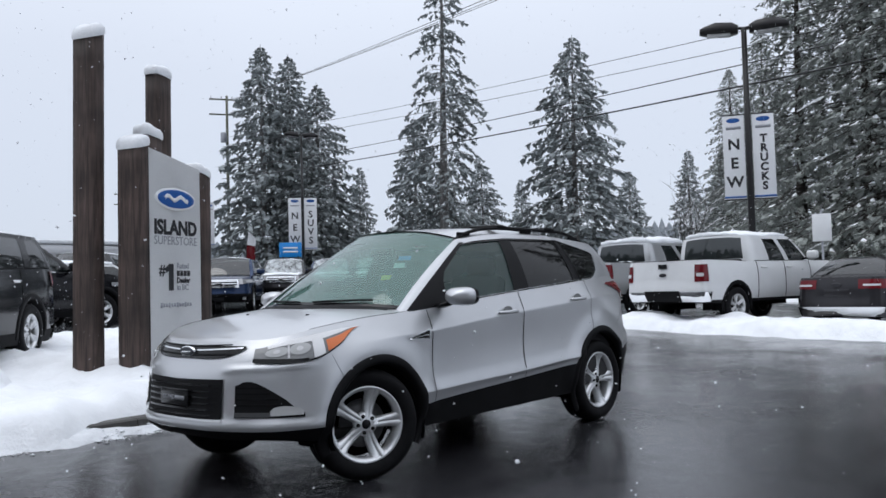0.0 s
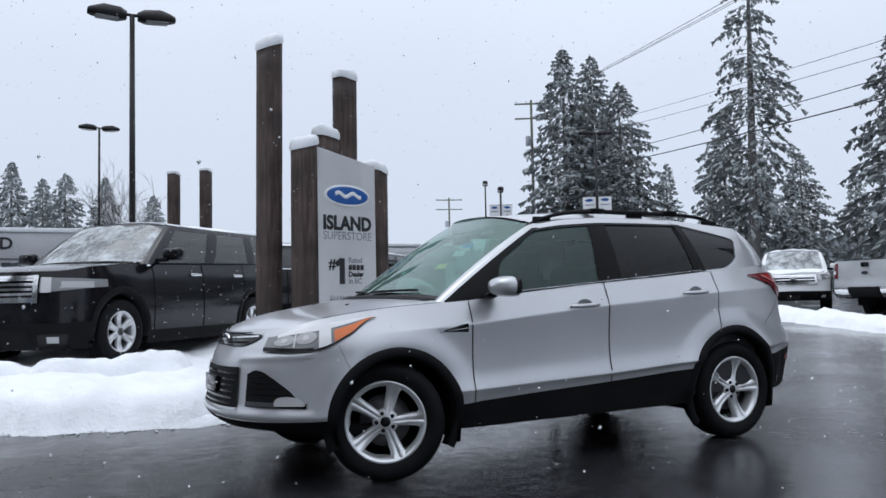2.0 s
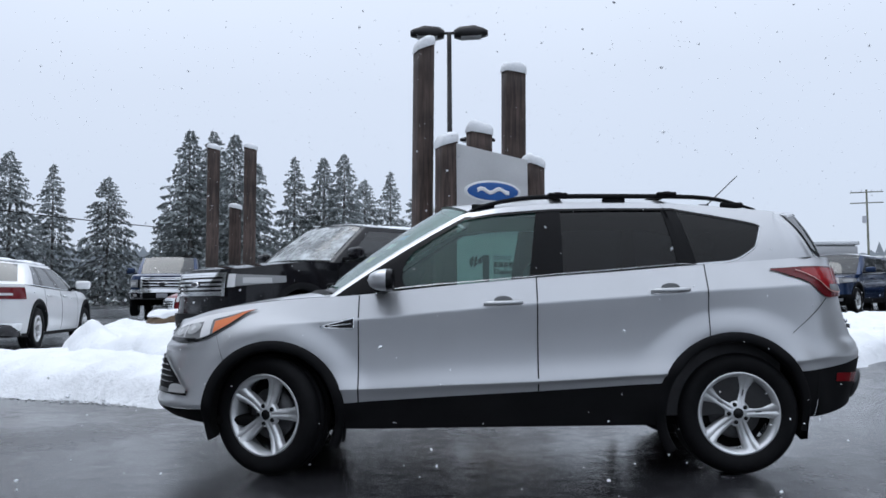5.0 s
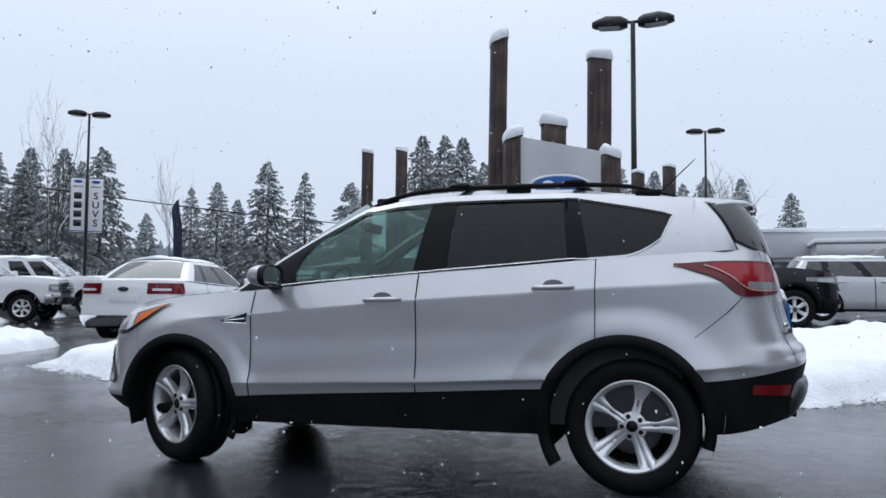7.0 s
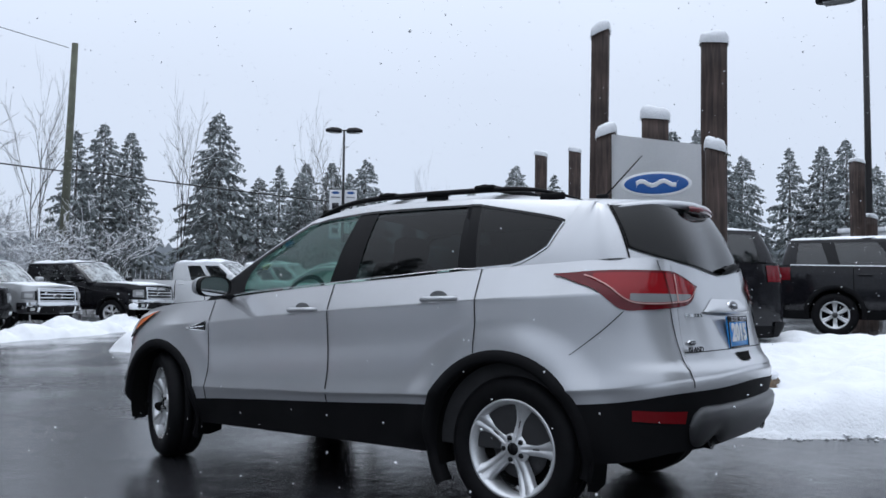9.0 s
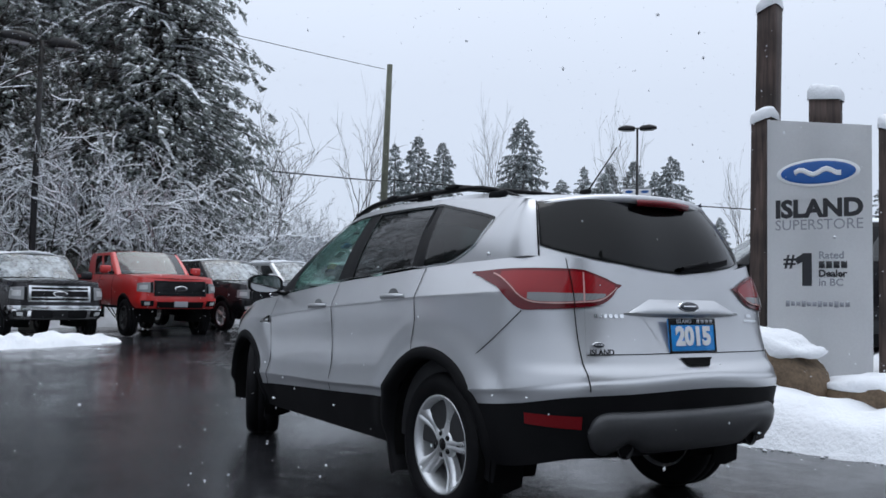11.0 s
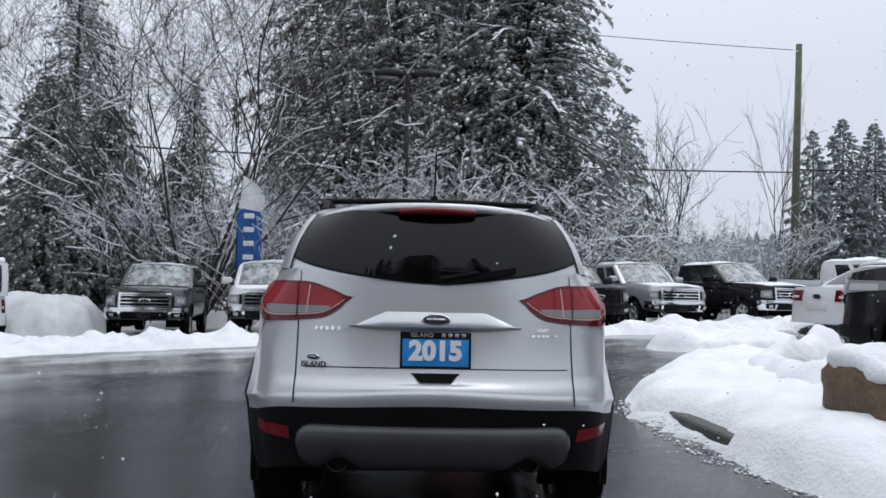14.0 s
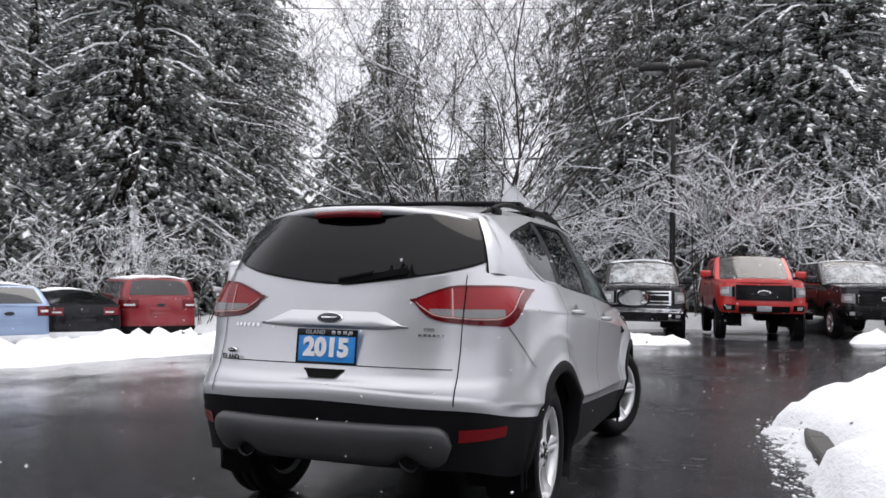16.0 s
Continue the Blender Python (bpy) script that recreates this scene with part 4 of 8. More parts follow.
# head lamps
LAMP_IN, LAMP_OUT = skin.u_of_y(0.575, True), skin.u_of_x(1.43)
lamp_top = lambda t: curve([(0, 0.842), (0.3, 0.882), (0.7, 0.926), (1, 0.948)], t)
lamp_low = lambda t: curve([(0, 0.765), (0.35, 0.762), (0.6, 0.784), (0.8, 0.852), (1, 0.944)], t)


def on_lamp(a, b, low, high, out, nu, nv, side):
    """A piece of the head lamp between a and b of its length and two shares of its height."""
    f = lambda h, t: h(t) if callable(h) else h
    pick = lambda h: lambda t: lerp(lamp_low(lerp(a, b, t)), lamp_top(lerp(a, b, t)), f(h, t))
    return skin.band(lerp(LAMP_IN, LAMP_OUT, a), lerp(LAMP_IN, LAMP_OUT, b), pick(low), pick(high), out, nu, nv, side=side)


dome = lambda t: math.sqrt(max(0.0, 1 - (2 * t - 1) ** 2))
for side in both:
    lamp = part("headlight", on_lamp(0, 1, 0, 1, 0.010, 28, 7, side), M_LAMPINSIDE, hero, "clear headlight with bright reflectors")
    part("lamp_rim", on_lamp(0, 1, -0.035, 0.035, 0.0125, 28, 1, side), M_GLOSSBLACK, lamp)
    part("lamp_shadow", on_lamp(0.0, 0.52, 0.03, lambda t: 0.27 - 0.16 * t, 0.0135, 14, 2, side), M_GLOSSBLACK, lamp)
    part("lamp_strip", on_lamp(0.12, 0.99, lambda t: 0.80 - 0.12 * t, 0.985, 0.0135, 20, 2, side), M_WHITELAMP, lamp)
    for a, b in ((0.10, 0.33), (0.34, 0.55)):
        bowl = part("lamp_bowl", on_lamp(a, b, lambda t: 0.54 - 0.24 * dome(t), lambda t: 0.54 + 0.22 * dome(t), 0.0145, 14, 4, side), M_LAMPBOWL, lamp)
        part("lamp_bulb", on_lamp(lerp(a, b, 0.34), lerp(a, b, 0.66), lambda t: 0.54 - 0.10 * dome(t), lambda t: 0.54 + 0.10 * dome(t), 0.017, 8, 3, side), M_CLEARLAMP, bowl)
    part("lamp_divider", on_lamp(0.565, 0.665, 0.06, 0.80, 0.0155, 3, 4, side), M_WHITELAMP, lamp)
    part("lamp_divider", on_lamp(0.325, 0.345, 0.20, 0.80, 0.0165, 2, 4, side), M_CLEARLAMP, lamp)
    part("indicator", on_lamp(0.69, 0.985, 0.06, lambda t: 0.60 - 0.08 * t, 0.0155, 10, 4, side), M_AMBER, lamp, "amber indicator")
    # lower corner opening with fog lamp
    f0, f1 = skin.u_of_y(0.485, True), skin.u_of_x(1.835)
    fog_top = lambda t: curve([(0, 0.640), (0.14, 0.664), (0.32, 0.652), (0.7, 0.565), (1, 0.482)], t)
    fog = part("corner_grille", skin.band(f0, f1, lambda t: 0.452, fog_top, 0.009, 18, 6, side=side), M_PLASTIC, hero, "black corner grille")
    for k in range(4):
        z = 0.520 + 0.033 * k
        part("grille_slat", skin.band(f0 + 0.02, lerp(f0, f1, 0.72 - 0.11 * k), z, z + 0.008, 0.014, 8, 1, side=side), M_GLOSSBLACK, fog)
    part("fog_rim", skin.band(f0, f1, lambda t: fog_top(t) - 0.004, lambda t: fog_top(t) + 0.014, 0.013, 18, 2, side=side), M_SILVER, fog)
    part("fog_lamp", skin.band(lerp(f0, f1, 0.50), lerp(f0, f1, 0.985), lambda t: 0.462 + 0.004 * t, lambda t: lerp(0.492, 0.484, t) + 0.030 * dome(t), 0.015, 12, 3, side=side), M_LAMPBOWL, fog, "clear fog lamp")
    part("fog_trim", skin.band(f0 + 0.02, lerp(f0, f1, 0.55), 0.456, 0.484, 0.014, 8, 1, side=side), M_SKID, fog)

# front grilles
g1 = skin.u_of_y(0.515, True)
grille = part("upper_grille", mirrored(lambda s: skin.band(0, g1, lambda t: 0.784 + 0.062 * t ** 5, lambda t: 0.862 - 0.004 * t, 0.008, 20, 4, side=s)), M_GLOSSBLACK, hero, "black upper grille")
part("grille_bar", mirrored(lambda s: skin.band(0.0, g1 * 0.96, lambda t: 0.822 + 0.020 * t, lambda t: 0.830 + 0.020 * t, 0.013, 14, 2, side=s)), M_CHROME, grille, "chrome bar")
for z in (0.798, 0.850):
    part("grille_bar", mirrored(lambda s: skin.band(0.0, g1 * 0.80, lambda t: z + 0.010 * t, lambda t: z + 0.008 + 0.010 * t, 0.014, 14, 1, side=s)), M_PLASTIC, grille)
g2 = skin.u_of_y(0.405, True)
low = part("lower_grille", mirrored(lambda s: skin.band(0, g2, lambda t: 0.428 + 0.014 * t, lambda t: 0.664 + 0.008 * t, 0.009, 14, 6, side=s)), M_PLASTIC, hero, "black lower grille")
for k in range(6):
    z = 0.452 + 0.035 * k
    part("grille_slat", mirrored(lambda s: skin.band(0, g2 * (0.84 + 0.022 * k), z, z + 0.012, 0.015, 10, 1, side=s)), M_GLOSSBLACK, low)
part("grille_frame", mirrored(lambda s: skin.band(0, g2 * 1.0, 0.424, 0.436, 0.012, 10, 1, side=s)), M_SILVER, low)
dz = skin.on(0.001, 0.56, 0.014)
dealer = part("dealer_plate", box(0.30, 0.012, 0.10, pose(dz.x + 0.010, 0, 0.56, 0, 0, 90), 0.004), M_GLOSSBLACK, hero, "black dealer plate")
bm = text_mesh("ISLAND", 0.036, 0.001, 0.0006, 1.1)
bm.transform(facing((dz.x + 0.0175, -0.052, 0.556), (1, 0, 0)))
part("plate_letters", bm, M_GREYINK, dealer, smooth=False)
for k in range(4):
    part("plate_bar", box(0.018, 0.004, 0.024, pose(dz.x + 0.017, 0.030 + 0.025 * k, 0.556, 0, 0, 90)), M_GREYINK, dealer)


def oval_badge(parent, m, rx, ry):
    """A dark oval emblem in a bright rim, with a plain stroke across."""
    rim = part("emblem", disc(rx, ry, 0.010), M_CHROME, parent, "dark oval emblem in a bright rim", at=m)
    part("emblem_field", disc(rx * 0.90, ry * 0.84, 0.012), M_BADGE, rim, at=pose(0, 0, 0.001))
    part("emblem_stroke", box(rx * 1.15, ry * 0.26, 0.003, pose(0, 0, 0.014), 0.001), M_CHROME, rim)
    return rim


gz = skin.on(0.001, 0.826, 0.014)
oval_badge(hero, facing((gz.x + 0.006, 0, 0.826), (1, 0, 0)), 0.085, 0.034)

# tail lamps
for side in both:
    t0, t1 = skin.u_of_x(-1.565), skin.u_of_y(0.392, False)
    top = lambda t: curve([(0, 1.172), (0.2, 1.184), (0.55, 1.188), (0.75, 1.183), (0.9, 1.152), (1.0, 1.122)], t)
    bot = lambda t: curve([(0, 1.162), (0.10, 1.132), (0.20, 1.094), (0.32, 1.014), (0.45, 1.010), (0.70, 1.020), (0.86, 1.034), (0.93, 1.064), (1.0, 1.118)], t)
    mid_line = lambda t: curve([(0, 1.168), (0.14, 1.160), (0.24, 1.120), (0.36, 1.052), (0.46, 1.038), (0.70, 1.042), (0.86, 1.054), (0.94, 1.090), (1.0, 1.128)], t)
    on_tail = lambda a, b, lo_, hi_, out, nu, nv: skin.band(lerp(t0, t1, a), lerp(t0, t1, b), lambda t: lo_(lerp(a, b, t)), lambda t: hi_(lerp(a, b, t)), out, nu, nv, side=side)
    lamp = part("tail_light", on_tail(0, 1, bot, top, 0.010, 34, 6), M_RED, hero, "red and clear tail light")
    part("red_lens", on_tail(0.18, 0.955, lambda t: mid_line(t) + 0.004, lambda t: max(mid_line(t) + 0.005, top(t) - 0.013), 0.0135, 30, 4), M_BRIGHTRED, lamp, "bright red lens")
    part("reverse_lens", on_tail(0.37, 0.89, lambda t: mid_line(t) + 0.005, lambda t: max(mid_line(t) + 0.006, min(1.080, top(t) - 0.03)), 0.0165, 24, 3), M_LAMPINSIDE, lamp, "clear reversing lens")
    part("light_guide", on_tail(0.14, 0.965, lambda t: mid_line(t) - 0.003, lambda t: mid_line(t) + 0.003, 0.0175, 34, 1), M_PINKLENS, lamp, "pale light guide")
    part("light_guide", on_tail(0.728, 0.740, mid_line, lambda t: top(t) - 0.013, 0.0175, 2, 6), M_PINKLENS, lamp, "pale light guide")
    part("lamp_gap", hatch_gap(side, 1.022, 1.184, 0.0195), M_UNDER, lamp)
    # reflector low in the bumper
    r0, r1 = skin.u_of_y(0.79, False), skin.u_of_y(0.625, False)
    part("reflector", skin.band(r0, r1, lambda t: 0.524 - 0.012 * t, lambda t: 0.572 - 0.004 * t, 0.010, 8, 3, side=side), M_REFLECT, hero, "red bumper reflector")

# tailgate: grab bar, plate, badges, wiper
rows = []
for j in range(-14, 15):
    k = j / 14
    y = 0.375 * k
    u = skin.u_of_y(abs(y) + 0.0005, False)
    zl = 0.985 + 0.012 * abs(k) ** 3
    zh = 1.062 - 0.070 * max(0, (abs(k) - 0.58) / 0.42)
    q0, q1 = skin.on(u, zl, 0.034 * (1 - abs(k) ** 3) + 0.004), skin.on(u, max(zl + 0.004, zh), 0.004)
    q2 = skin.on(u, zl - 0.004, 0.0)
    rows.append([(q1.x, y, q1.z), (lerp(q0.x, q1.x, 0.45) - 0.006, y, lerp(q0.z, q1.z, 0.5)), (q0.x, y, q0.z + 0.006), (q0.x + 0.004, y, q0.z), (q2.x, y, q2.z)])
part("grab_bar", grid(rows), M_SILVER, tailgate, "silver plate-lamp bar")
part("plate_recess", mirrored(lambda s: skin.band(skin.u_of_y(0.30, False), 14, lambda t: 0.985 - 0.15 * smooth01(t * 2.2), 0.983, 0.0025, 14, 5, side=s)), M_SILVER, tailgate)
px = skin.on(13.999, 0.90, 0.0).x - 0.016
plate = part("display_plate", box(0.305, 0.155, 0.010, facing((px, 0, 0.902), (-1, 0, 0.10)), 0.004), M_BRIGHTBLUE, tailgate, "blue display plate reading 2015")
pm = facing((px - 0.006, 0, 0.902), (-1, 0, 0.10))
for w, h, cx, cy in ((0.305, 0.030, 0, 0.064), (0.305, 0.010, 0, -0.073), (0.010, 0.155, -0.148, 0), (0.010, 0.155, 0.148, 0)):
    part("plate_frame", box(w, h, 0.006, pm @ pose(cx, cy, 0), 0.002), M_GLOSSBLACK, plate, "black plate frame")
bm = text_mesh("ISLAND", 0.026, 0.001, 0.0006, 1.15)
bm.transform(pm @ pose(-0.058, 0.064, 0.004))
part("plate_letters", bm, M_GREYINK, plate, smooth=False)
for k in range(4):
    part("plate_bar", box(0.018, 0.017, 0.003, pm @ pose(0.034 + 0.0285 * k, 0.064, 0.004)), M_GREYINK, plate)
bm = text_mesh("2015", 0.112, 0.002, 0.006, 1.02)
bm.transform(pm @ pose(0, -0.006, 0.003))
part("plate_lettering", bm, M_WHITE, plate, "white digits", smooth=False)
oval_badge(tailgate, facing((skin.on(13.999, 1.03, 0).x - 0.030, 0, 1.030), (-1, 0, 0.3)), 0.068, 0.028)
for side, y, z, w, h, mat in ((1, 0.475, 0.985, 0.165, 0.016, M_CHROME), (-1, 0.50, 0.965, 0.13, 0.010, M_CHROME), (-1, 0.49, 0.99, 0.05, 0.014, M_CHROME)):
    u0, u1 = skin.u_of_y(y + w / 2, False), skin.u_of_y(y - w / 2, False)
    for k in range(6):
        a, b = lerp(u0, u1, k / 6 + 0.02), lerp(u0, u1, (k + 0.78) / 6)
        part("badge_bar", skin.band(a, b, z - h / 2, z + h / 2, 0.007, 2, 1, side=side), mat, tailgate, "small chrome badge bar")
eb = skin.on(skin.u_of_y(0.545, False), 0.862, 0.004)
oval_badge(tailgate, facing((eb.x, eb.y, eb.z), (-1, 0.28, 0.05)), 0.030, 0.013)
bm = text_mesh("ISLAND", 0.034, 0.001, 0.0008)
e2 = skin.on(skin.u_of_y(0.535, False), 0.835, 0.018)
bm.transform(facing((e2.x, e2.y, 0.832), (-1, 0.28, 0.05)))
part("dealer_letters", bm, M_INK, tailgate, smooth=False)
wip = part("rear_wiper", tube([flip(cabin.at(u, v, 0.03)) for u, v in ((13.95, 0.05), (13.75, 0.075), (13.5, 0.10))], 0.011, 6), M_PLASTIC, tailgate)
rows = [[(q.x - 0.014, -q.y, q.z + dz2) for dz2 in (-0.016, 0.0, 0.012)] for q in [cabin.at(lerp(13.97, 13.05, i / 8), lerp(0.045, 0.11, i / 8), 0.012) for i in range(9)]]
part("wiper_blade", grid(rows), M_PLASTIC, wip)
part("tailgate_handle", mirrored(lambda s: skin.band(skin.u_of_y(0.105, False), 14, lambda t: 0.798 - 0.035 * smooth01(t * 2.5), 0.803, 0.006, 8, 2, side=s)), M_UNDER, tailgate)
for side in both:
    ex = lathe([(0.043, -0.10), (0.047, 0.055), (0.050, 0.06), (0.044, 0.062), (0.040, 0.03), (0.040, -0.08)], 24, "X")
    ex.transform(pose(-2.095, side * 0.41, 0.425, 0, 0, 180))
    part("exhaust_tip", ex, M_GLOSSBLACK, hero, "dark exhaust tip")

# stickers inside the windshield
for u, v, w, h, mat in ((1.30, 0.80, 0.11, 0.05, M_RED), (1.22, 0.62, 0.09, 0.05, M_BRIGHTBLUE), (1.25, 0.52, 0.08, 0.06, M_WHITE), (1.18, 0.36, 0.07, 0.05, surface("yellow_paper", (0.75, 0.72, 0.10), 0.6))):
    q, q2, q3 = cabin.at(u, v, -0.012), cabin.at(u + 0.1, v, -0.012), cabin.at(u, v + 0.08, -0.012)
    nrm = (q2 - q).cross(q3 - q).normalized()
    part("windshield_sticker", box(w, h, 0.0012, facing(q, nrm if nrm.x > 0 else -nrm), 0.0004), mat, hero, "paper sticker behind the windshield") if mat is not M_RED else part("windshield_sticker", disc(w / 2, h / 2, 0.001), mat, hero, "paper sticker behind the windshield", at=facing(q, nrm if nrm.x > 0 else -nrm))
for side in both:
    pts = [cabin.at(lerp(0.1, 1.35, i / 6) if side > 0 else lerp(0.25, 1.5, i / 6), lerp(0.03, 0.07, i / 6), 0.012) for i in range(7)]
    part("front_wiper", tube([(q.x, q.y * side, q.z) for q in pts], 0.008, 6), M_PLASTIC, hero)

# inside
cab = part("dashboard", box(0.36, 1.42, 0.22, pose(0.88, 0, 0.93), 0.06), M_INTERIOR, hero)
part("instrument_hood", box(0.22, 0.40, 0.09, pose(0.74, 0.37, 1.055), 0.035), M_INTERIOR, cab)
part("floor_pan", box(3.3, 1.50, 0.06, pose(0.10, 0, 0.30), 0.02), M_UNDER, hero)
part("engine_block", box(1.16, 0.96, 0.44, pose(1.27, 0, 0.58), 0.05), M_UNDER, hero)
part("rear_floor", box(1.34, 1.05, 0.48, pose(-1.38, 0, 0.62), 0.04), M_UNDER, hero)
for side in both:
    part("door_liner", box(2.5, 0.03, 0.72, pose(-0.35, side * 0.80, 0.69), 0.01), M_INTERIOR, hero)
part("headliner", grid([[(x, y, 1.575 - 0.06 * (y / 0.55) ** 2) for y in (-0.55, -0.3, 0, 0.3, 0.55)] for x in (0.18, -0.3, -0.9, -1.7)]), M_LIGHTTRIM, hero)
st = lathe([(0.175, -0.014), (0.19, 0.0), (0.175, 0.014), (0.160, 0.0)], 32)
bmesh.ops.translate(st, verts=st.verts, vec=(0, 0, 0))
wheel_ob = part("steering_wheel", st, M_PLASTIC, hero, at=pose(0.54, 0.37, 1.03, 0, 0, 90) @ pose(0, 0, 0, -25, 0, 0))
part("wheel_boss", box(0.30, 0.03, 0.09, None, 0.02), M_PLASTIC, wheel_ob)
for sx, sy in ((-0.02, 0.37), (-0.02, -0.37), (-0.95, 0.38), (-0.95, -0.38)):
    seat = part("seat", box(0.50, 0.50, 0.16, pose(sx + 0.08, sy, 0.66), 0.05), M_INTERIOR, hero)
    part("seat_back", box(0.16, 0.50, 0.62, pose(sx - 0.24, sy, 0.96, 0, -14, 0), 0.06), M_INTERIOR, seat)
    part("headrest", box(0.10, 0.27, 0.17, pose(sx - 0.34, sy, 1.33, 0, -8, 0), 0.045), M_INTERIOR, seat)
part("rear_view_mirror", box(0.03, 0.24, 0.065, pose(0.42, 0.02, 1.46, 0, -10, 0), 0.015), M_PLASTIC, hero)

for x in (FW, RW):
    for side in both:
        add_wheel(hero, x, side * 0.745, WZ, side, -22 if x > 0 else 0, 57)

# ---- snow on the ground ----
def inside_dist(poly, x, y):
    """Distance to the outline, positive inside."""
    best, inside = 1e9, False
    for (x0, y0), (x1, y1) in zip(poly, poly[1:] + poly[:1]):
        dx, dy = x1 - x0, y1 - y0
        t = max(0, min(1, ((x - x0) * dx + (y - y0) * dy) / (dx * dx + dy * dy)))
        best = min(best, math.hypot(x - x0 - t * dx, y - y0 - t * dy))
        if (y0 > y) != (y1 > y) and x < (x1 - x0) * (y - y0) / (y1 - y0) + x0:
            inside = not inside
    return best if inside else -best


def rounded(poly, n=3):
    for _ in range(n):
        poly = [p for a, b in zip(poly, poly[1:] + poly[:1]) for p in ((a[0] * 0.75 + b[0] * 0.25, a[1] * 0.75 + b[1] * 0.25), (a[0] * 0.25 + b[0] * 0.75, a[1] * 0.25 + b[1] * 0.75))]
    return poly


def lumps(x, y, s):
    return noise.noise((x / s, y / s, 3.1 + s))


def snow_field(name, poly, step, depth, label, shoulder=0.5, rough=0.06, ragged=0.18, material=None, low=0.0, smooth_poly=2):
    """A snow cover over an outline: rounded shoulders, lumps, ragged edge."""
    poly = rounded(poly, smooth_poly)
    xs_, ys_ = [p[0] for p in poly], [p[1] for p in poly]
    nx, ny = int((max(xs_) - min(xs_) + 1) / step), int((max(ys_) - min(ys_) + 1) / step)
    pts, faces, index = [], [], {}
    for i in range(nx + 1):
        for j in range(ny + 1):
            x, y = min(xs_) - 0.5 + i * step, min(ys_) - 0.5 + j * step
            d = inside_dist(poly, x, y) + ragged * (lumps(x, y, 0.55) + 0.6 * lumps(x, y, 0.17))
            if d < -step * 2.6 - ragged * 0.5:
                continue
            k = max(0.0, min(1.0, d / shoulder))
            h = depth * math.sqrt(max(0, 1 - (1 - k) ** 2.0))
            h += k * (rough * lumps(x, y, 0.9) * 1.6 + rough * 0.7 * lumps(x, y, 0.3) + rough * 0.5 * abs(lumps(x, y, 0.12)) + rough * 1.1 * max(0.0, lumps(x, y, 0.42)) + rough * 0.8 * max(0.0, lumps(x, y, 0.21)))
            index[i, j] = len(pts)
            pts.append((x, y, ground_z(x, y) + (h + low if d > 0 else -0.03 + 0.5 * d)))
    for i, j in list(index):
        quad = [index.get(q) for q in ((i, j), (i + 1, j), (i + 1, j + 1), (i, j + 1))]
        if None not in quad:
            faces.append(quad)
    me = bpy.data.meshes.new(name)
    me.from_pydata(pts, [], faces)
    me.materials.append(material or M_SNOW)
    me.shade_smooth()
    ob = new(name, me)
    return tagged(ob, label, "snow", kind="stuff")


ISLAND = [(-12.5, -10.5), (-7.5, -7.4), (-4.2, -4.7), (-2.6, -3.2), (-1.3, -2.35), (0.0, -2.10), (0.6, -2.34), (1.6, -2.27), (2.1, -2.02), (2.8, -2.15), (4.2, -2.75), (5.8, -3.45), (7.2, -4.3),
          (6.6, -5.4), (5.8, -6.0), (6.2, -7.6), (7.4, -9.2), (7.2, -11.8), (3.6, -12.2), (1.5, -10.0), (-1.0, -9.2), (-4.5, -9.6), (-8.5, -13.0)]
snow_field("snow_island", ISLAND, 0.11, 0.30, "fresh trodden snow on the planted island", 0.50, 0.075, 0.13)
SLUSH = [(-4.6, -4.9), (-2.9, -3.35), (-1.5, -2.40), (0.2, -2.05), (1.7, -1.98), (2.9, -2.20), (4.4, -2.8), (6.1, -3.5), (7.6, -4.4), (7.2, -5.6), (5.6, -5.0), (2.6, -3.6), (0.2, -3.4), (-1.6, -3.8), (-3.6, -5.4)]
snow_field("snow_slush", SLUSH, 0.07, 0.055, "thin wet slush along the kerb", 0.25, 0.03, 0.22, M_SLUSH)


def crumbs(poly, count, spread, seed, pick=lambda x, y: True):
    """Loose crumbs and clods of snow along an outline."""
    rng = random.Random(seed)
    poly = rounded(poly, 2)
    pairs = [(a, b) for a, b in zip(poly, poly[1:] + poly[:1]) if pick(*a)]
    cv, cf = [], []
    for _ in range(count):
        a, b = rng.choice(pairs)
        t = rng.random()
        x, y = lerp(a[0], b[0], t) + rng.gauss(0, spread), lerp(a[1], b[1], t) + rng.gauss(0, spread)
        s = 0.004 + 0.020 * rng.random() ** 4
        z = ground_z(x, y) + s * 0.2 + max(0.0, min(0.10, 0.5 * inside_dist(poly, x, y)))
        i0 = len(cv)
        for dx, dy, dz_ in ((1, 0, 0), (0.3, 0.95, 0.1), (-0.8, 0.6, 0), (-0.8, -0.6, 0.1), (0.3, -0.95, 0), (0.1, 0.1, 0.8), (0, 0, -0.7)):
            k = s * rng.uniform(0.7, 1.3)
            cv.append((x + dx * k, y + dy * k, z + 0.6 * dz_ * k))
        for i in range(5):
            cf += [(i0 + i, i0 + (i + 1) % 5, i0 + 5), (i0 + (i + 1) % 5, i0 + i, i0 + 6)]
    me = bpy.data.meshes.new("snow_crumbs")
    me.from_pydata(cv, [], cf)
    me.materials.append(M_SNOW)
    me.shade_smooth()
    tagged(new("snow_crumbs", me), "loose crumbs of snow at the edge", "snow", kind="stuff")


crumbs(SLUSH, 2400, 0.07, 4, lambda x, y: y > -4.2)
crumbs(ISLAND, 1000, 0.07, 5, lambda x, y: y > -5.0)
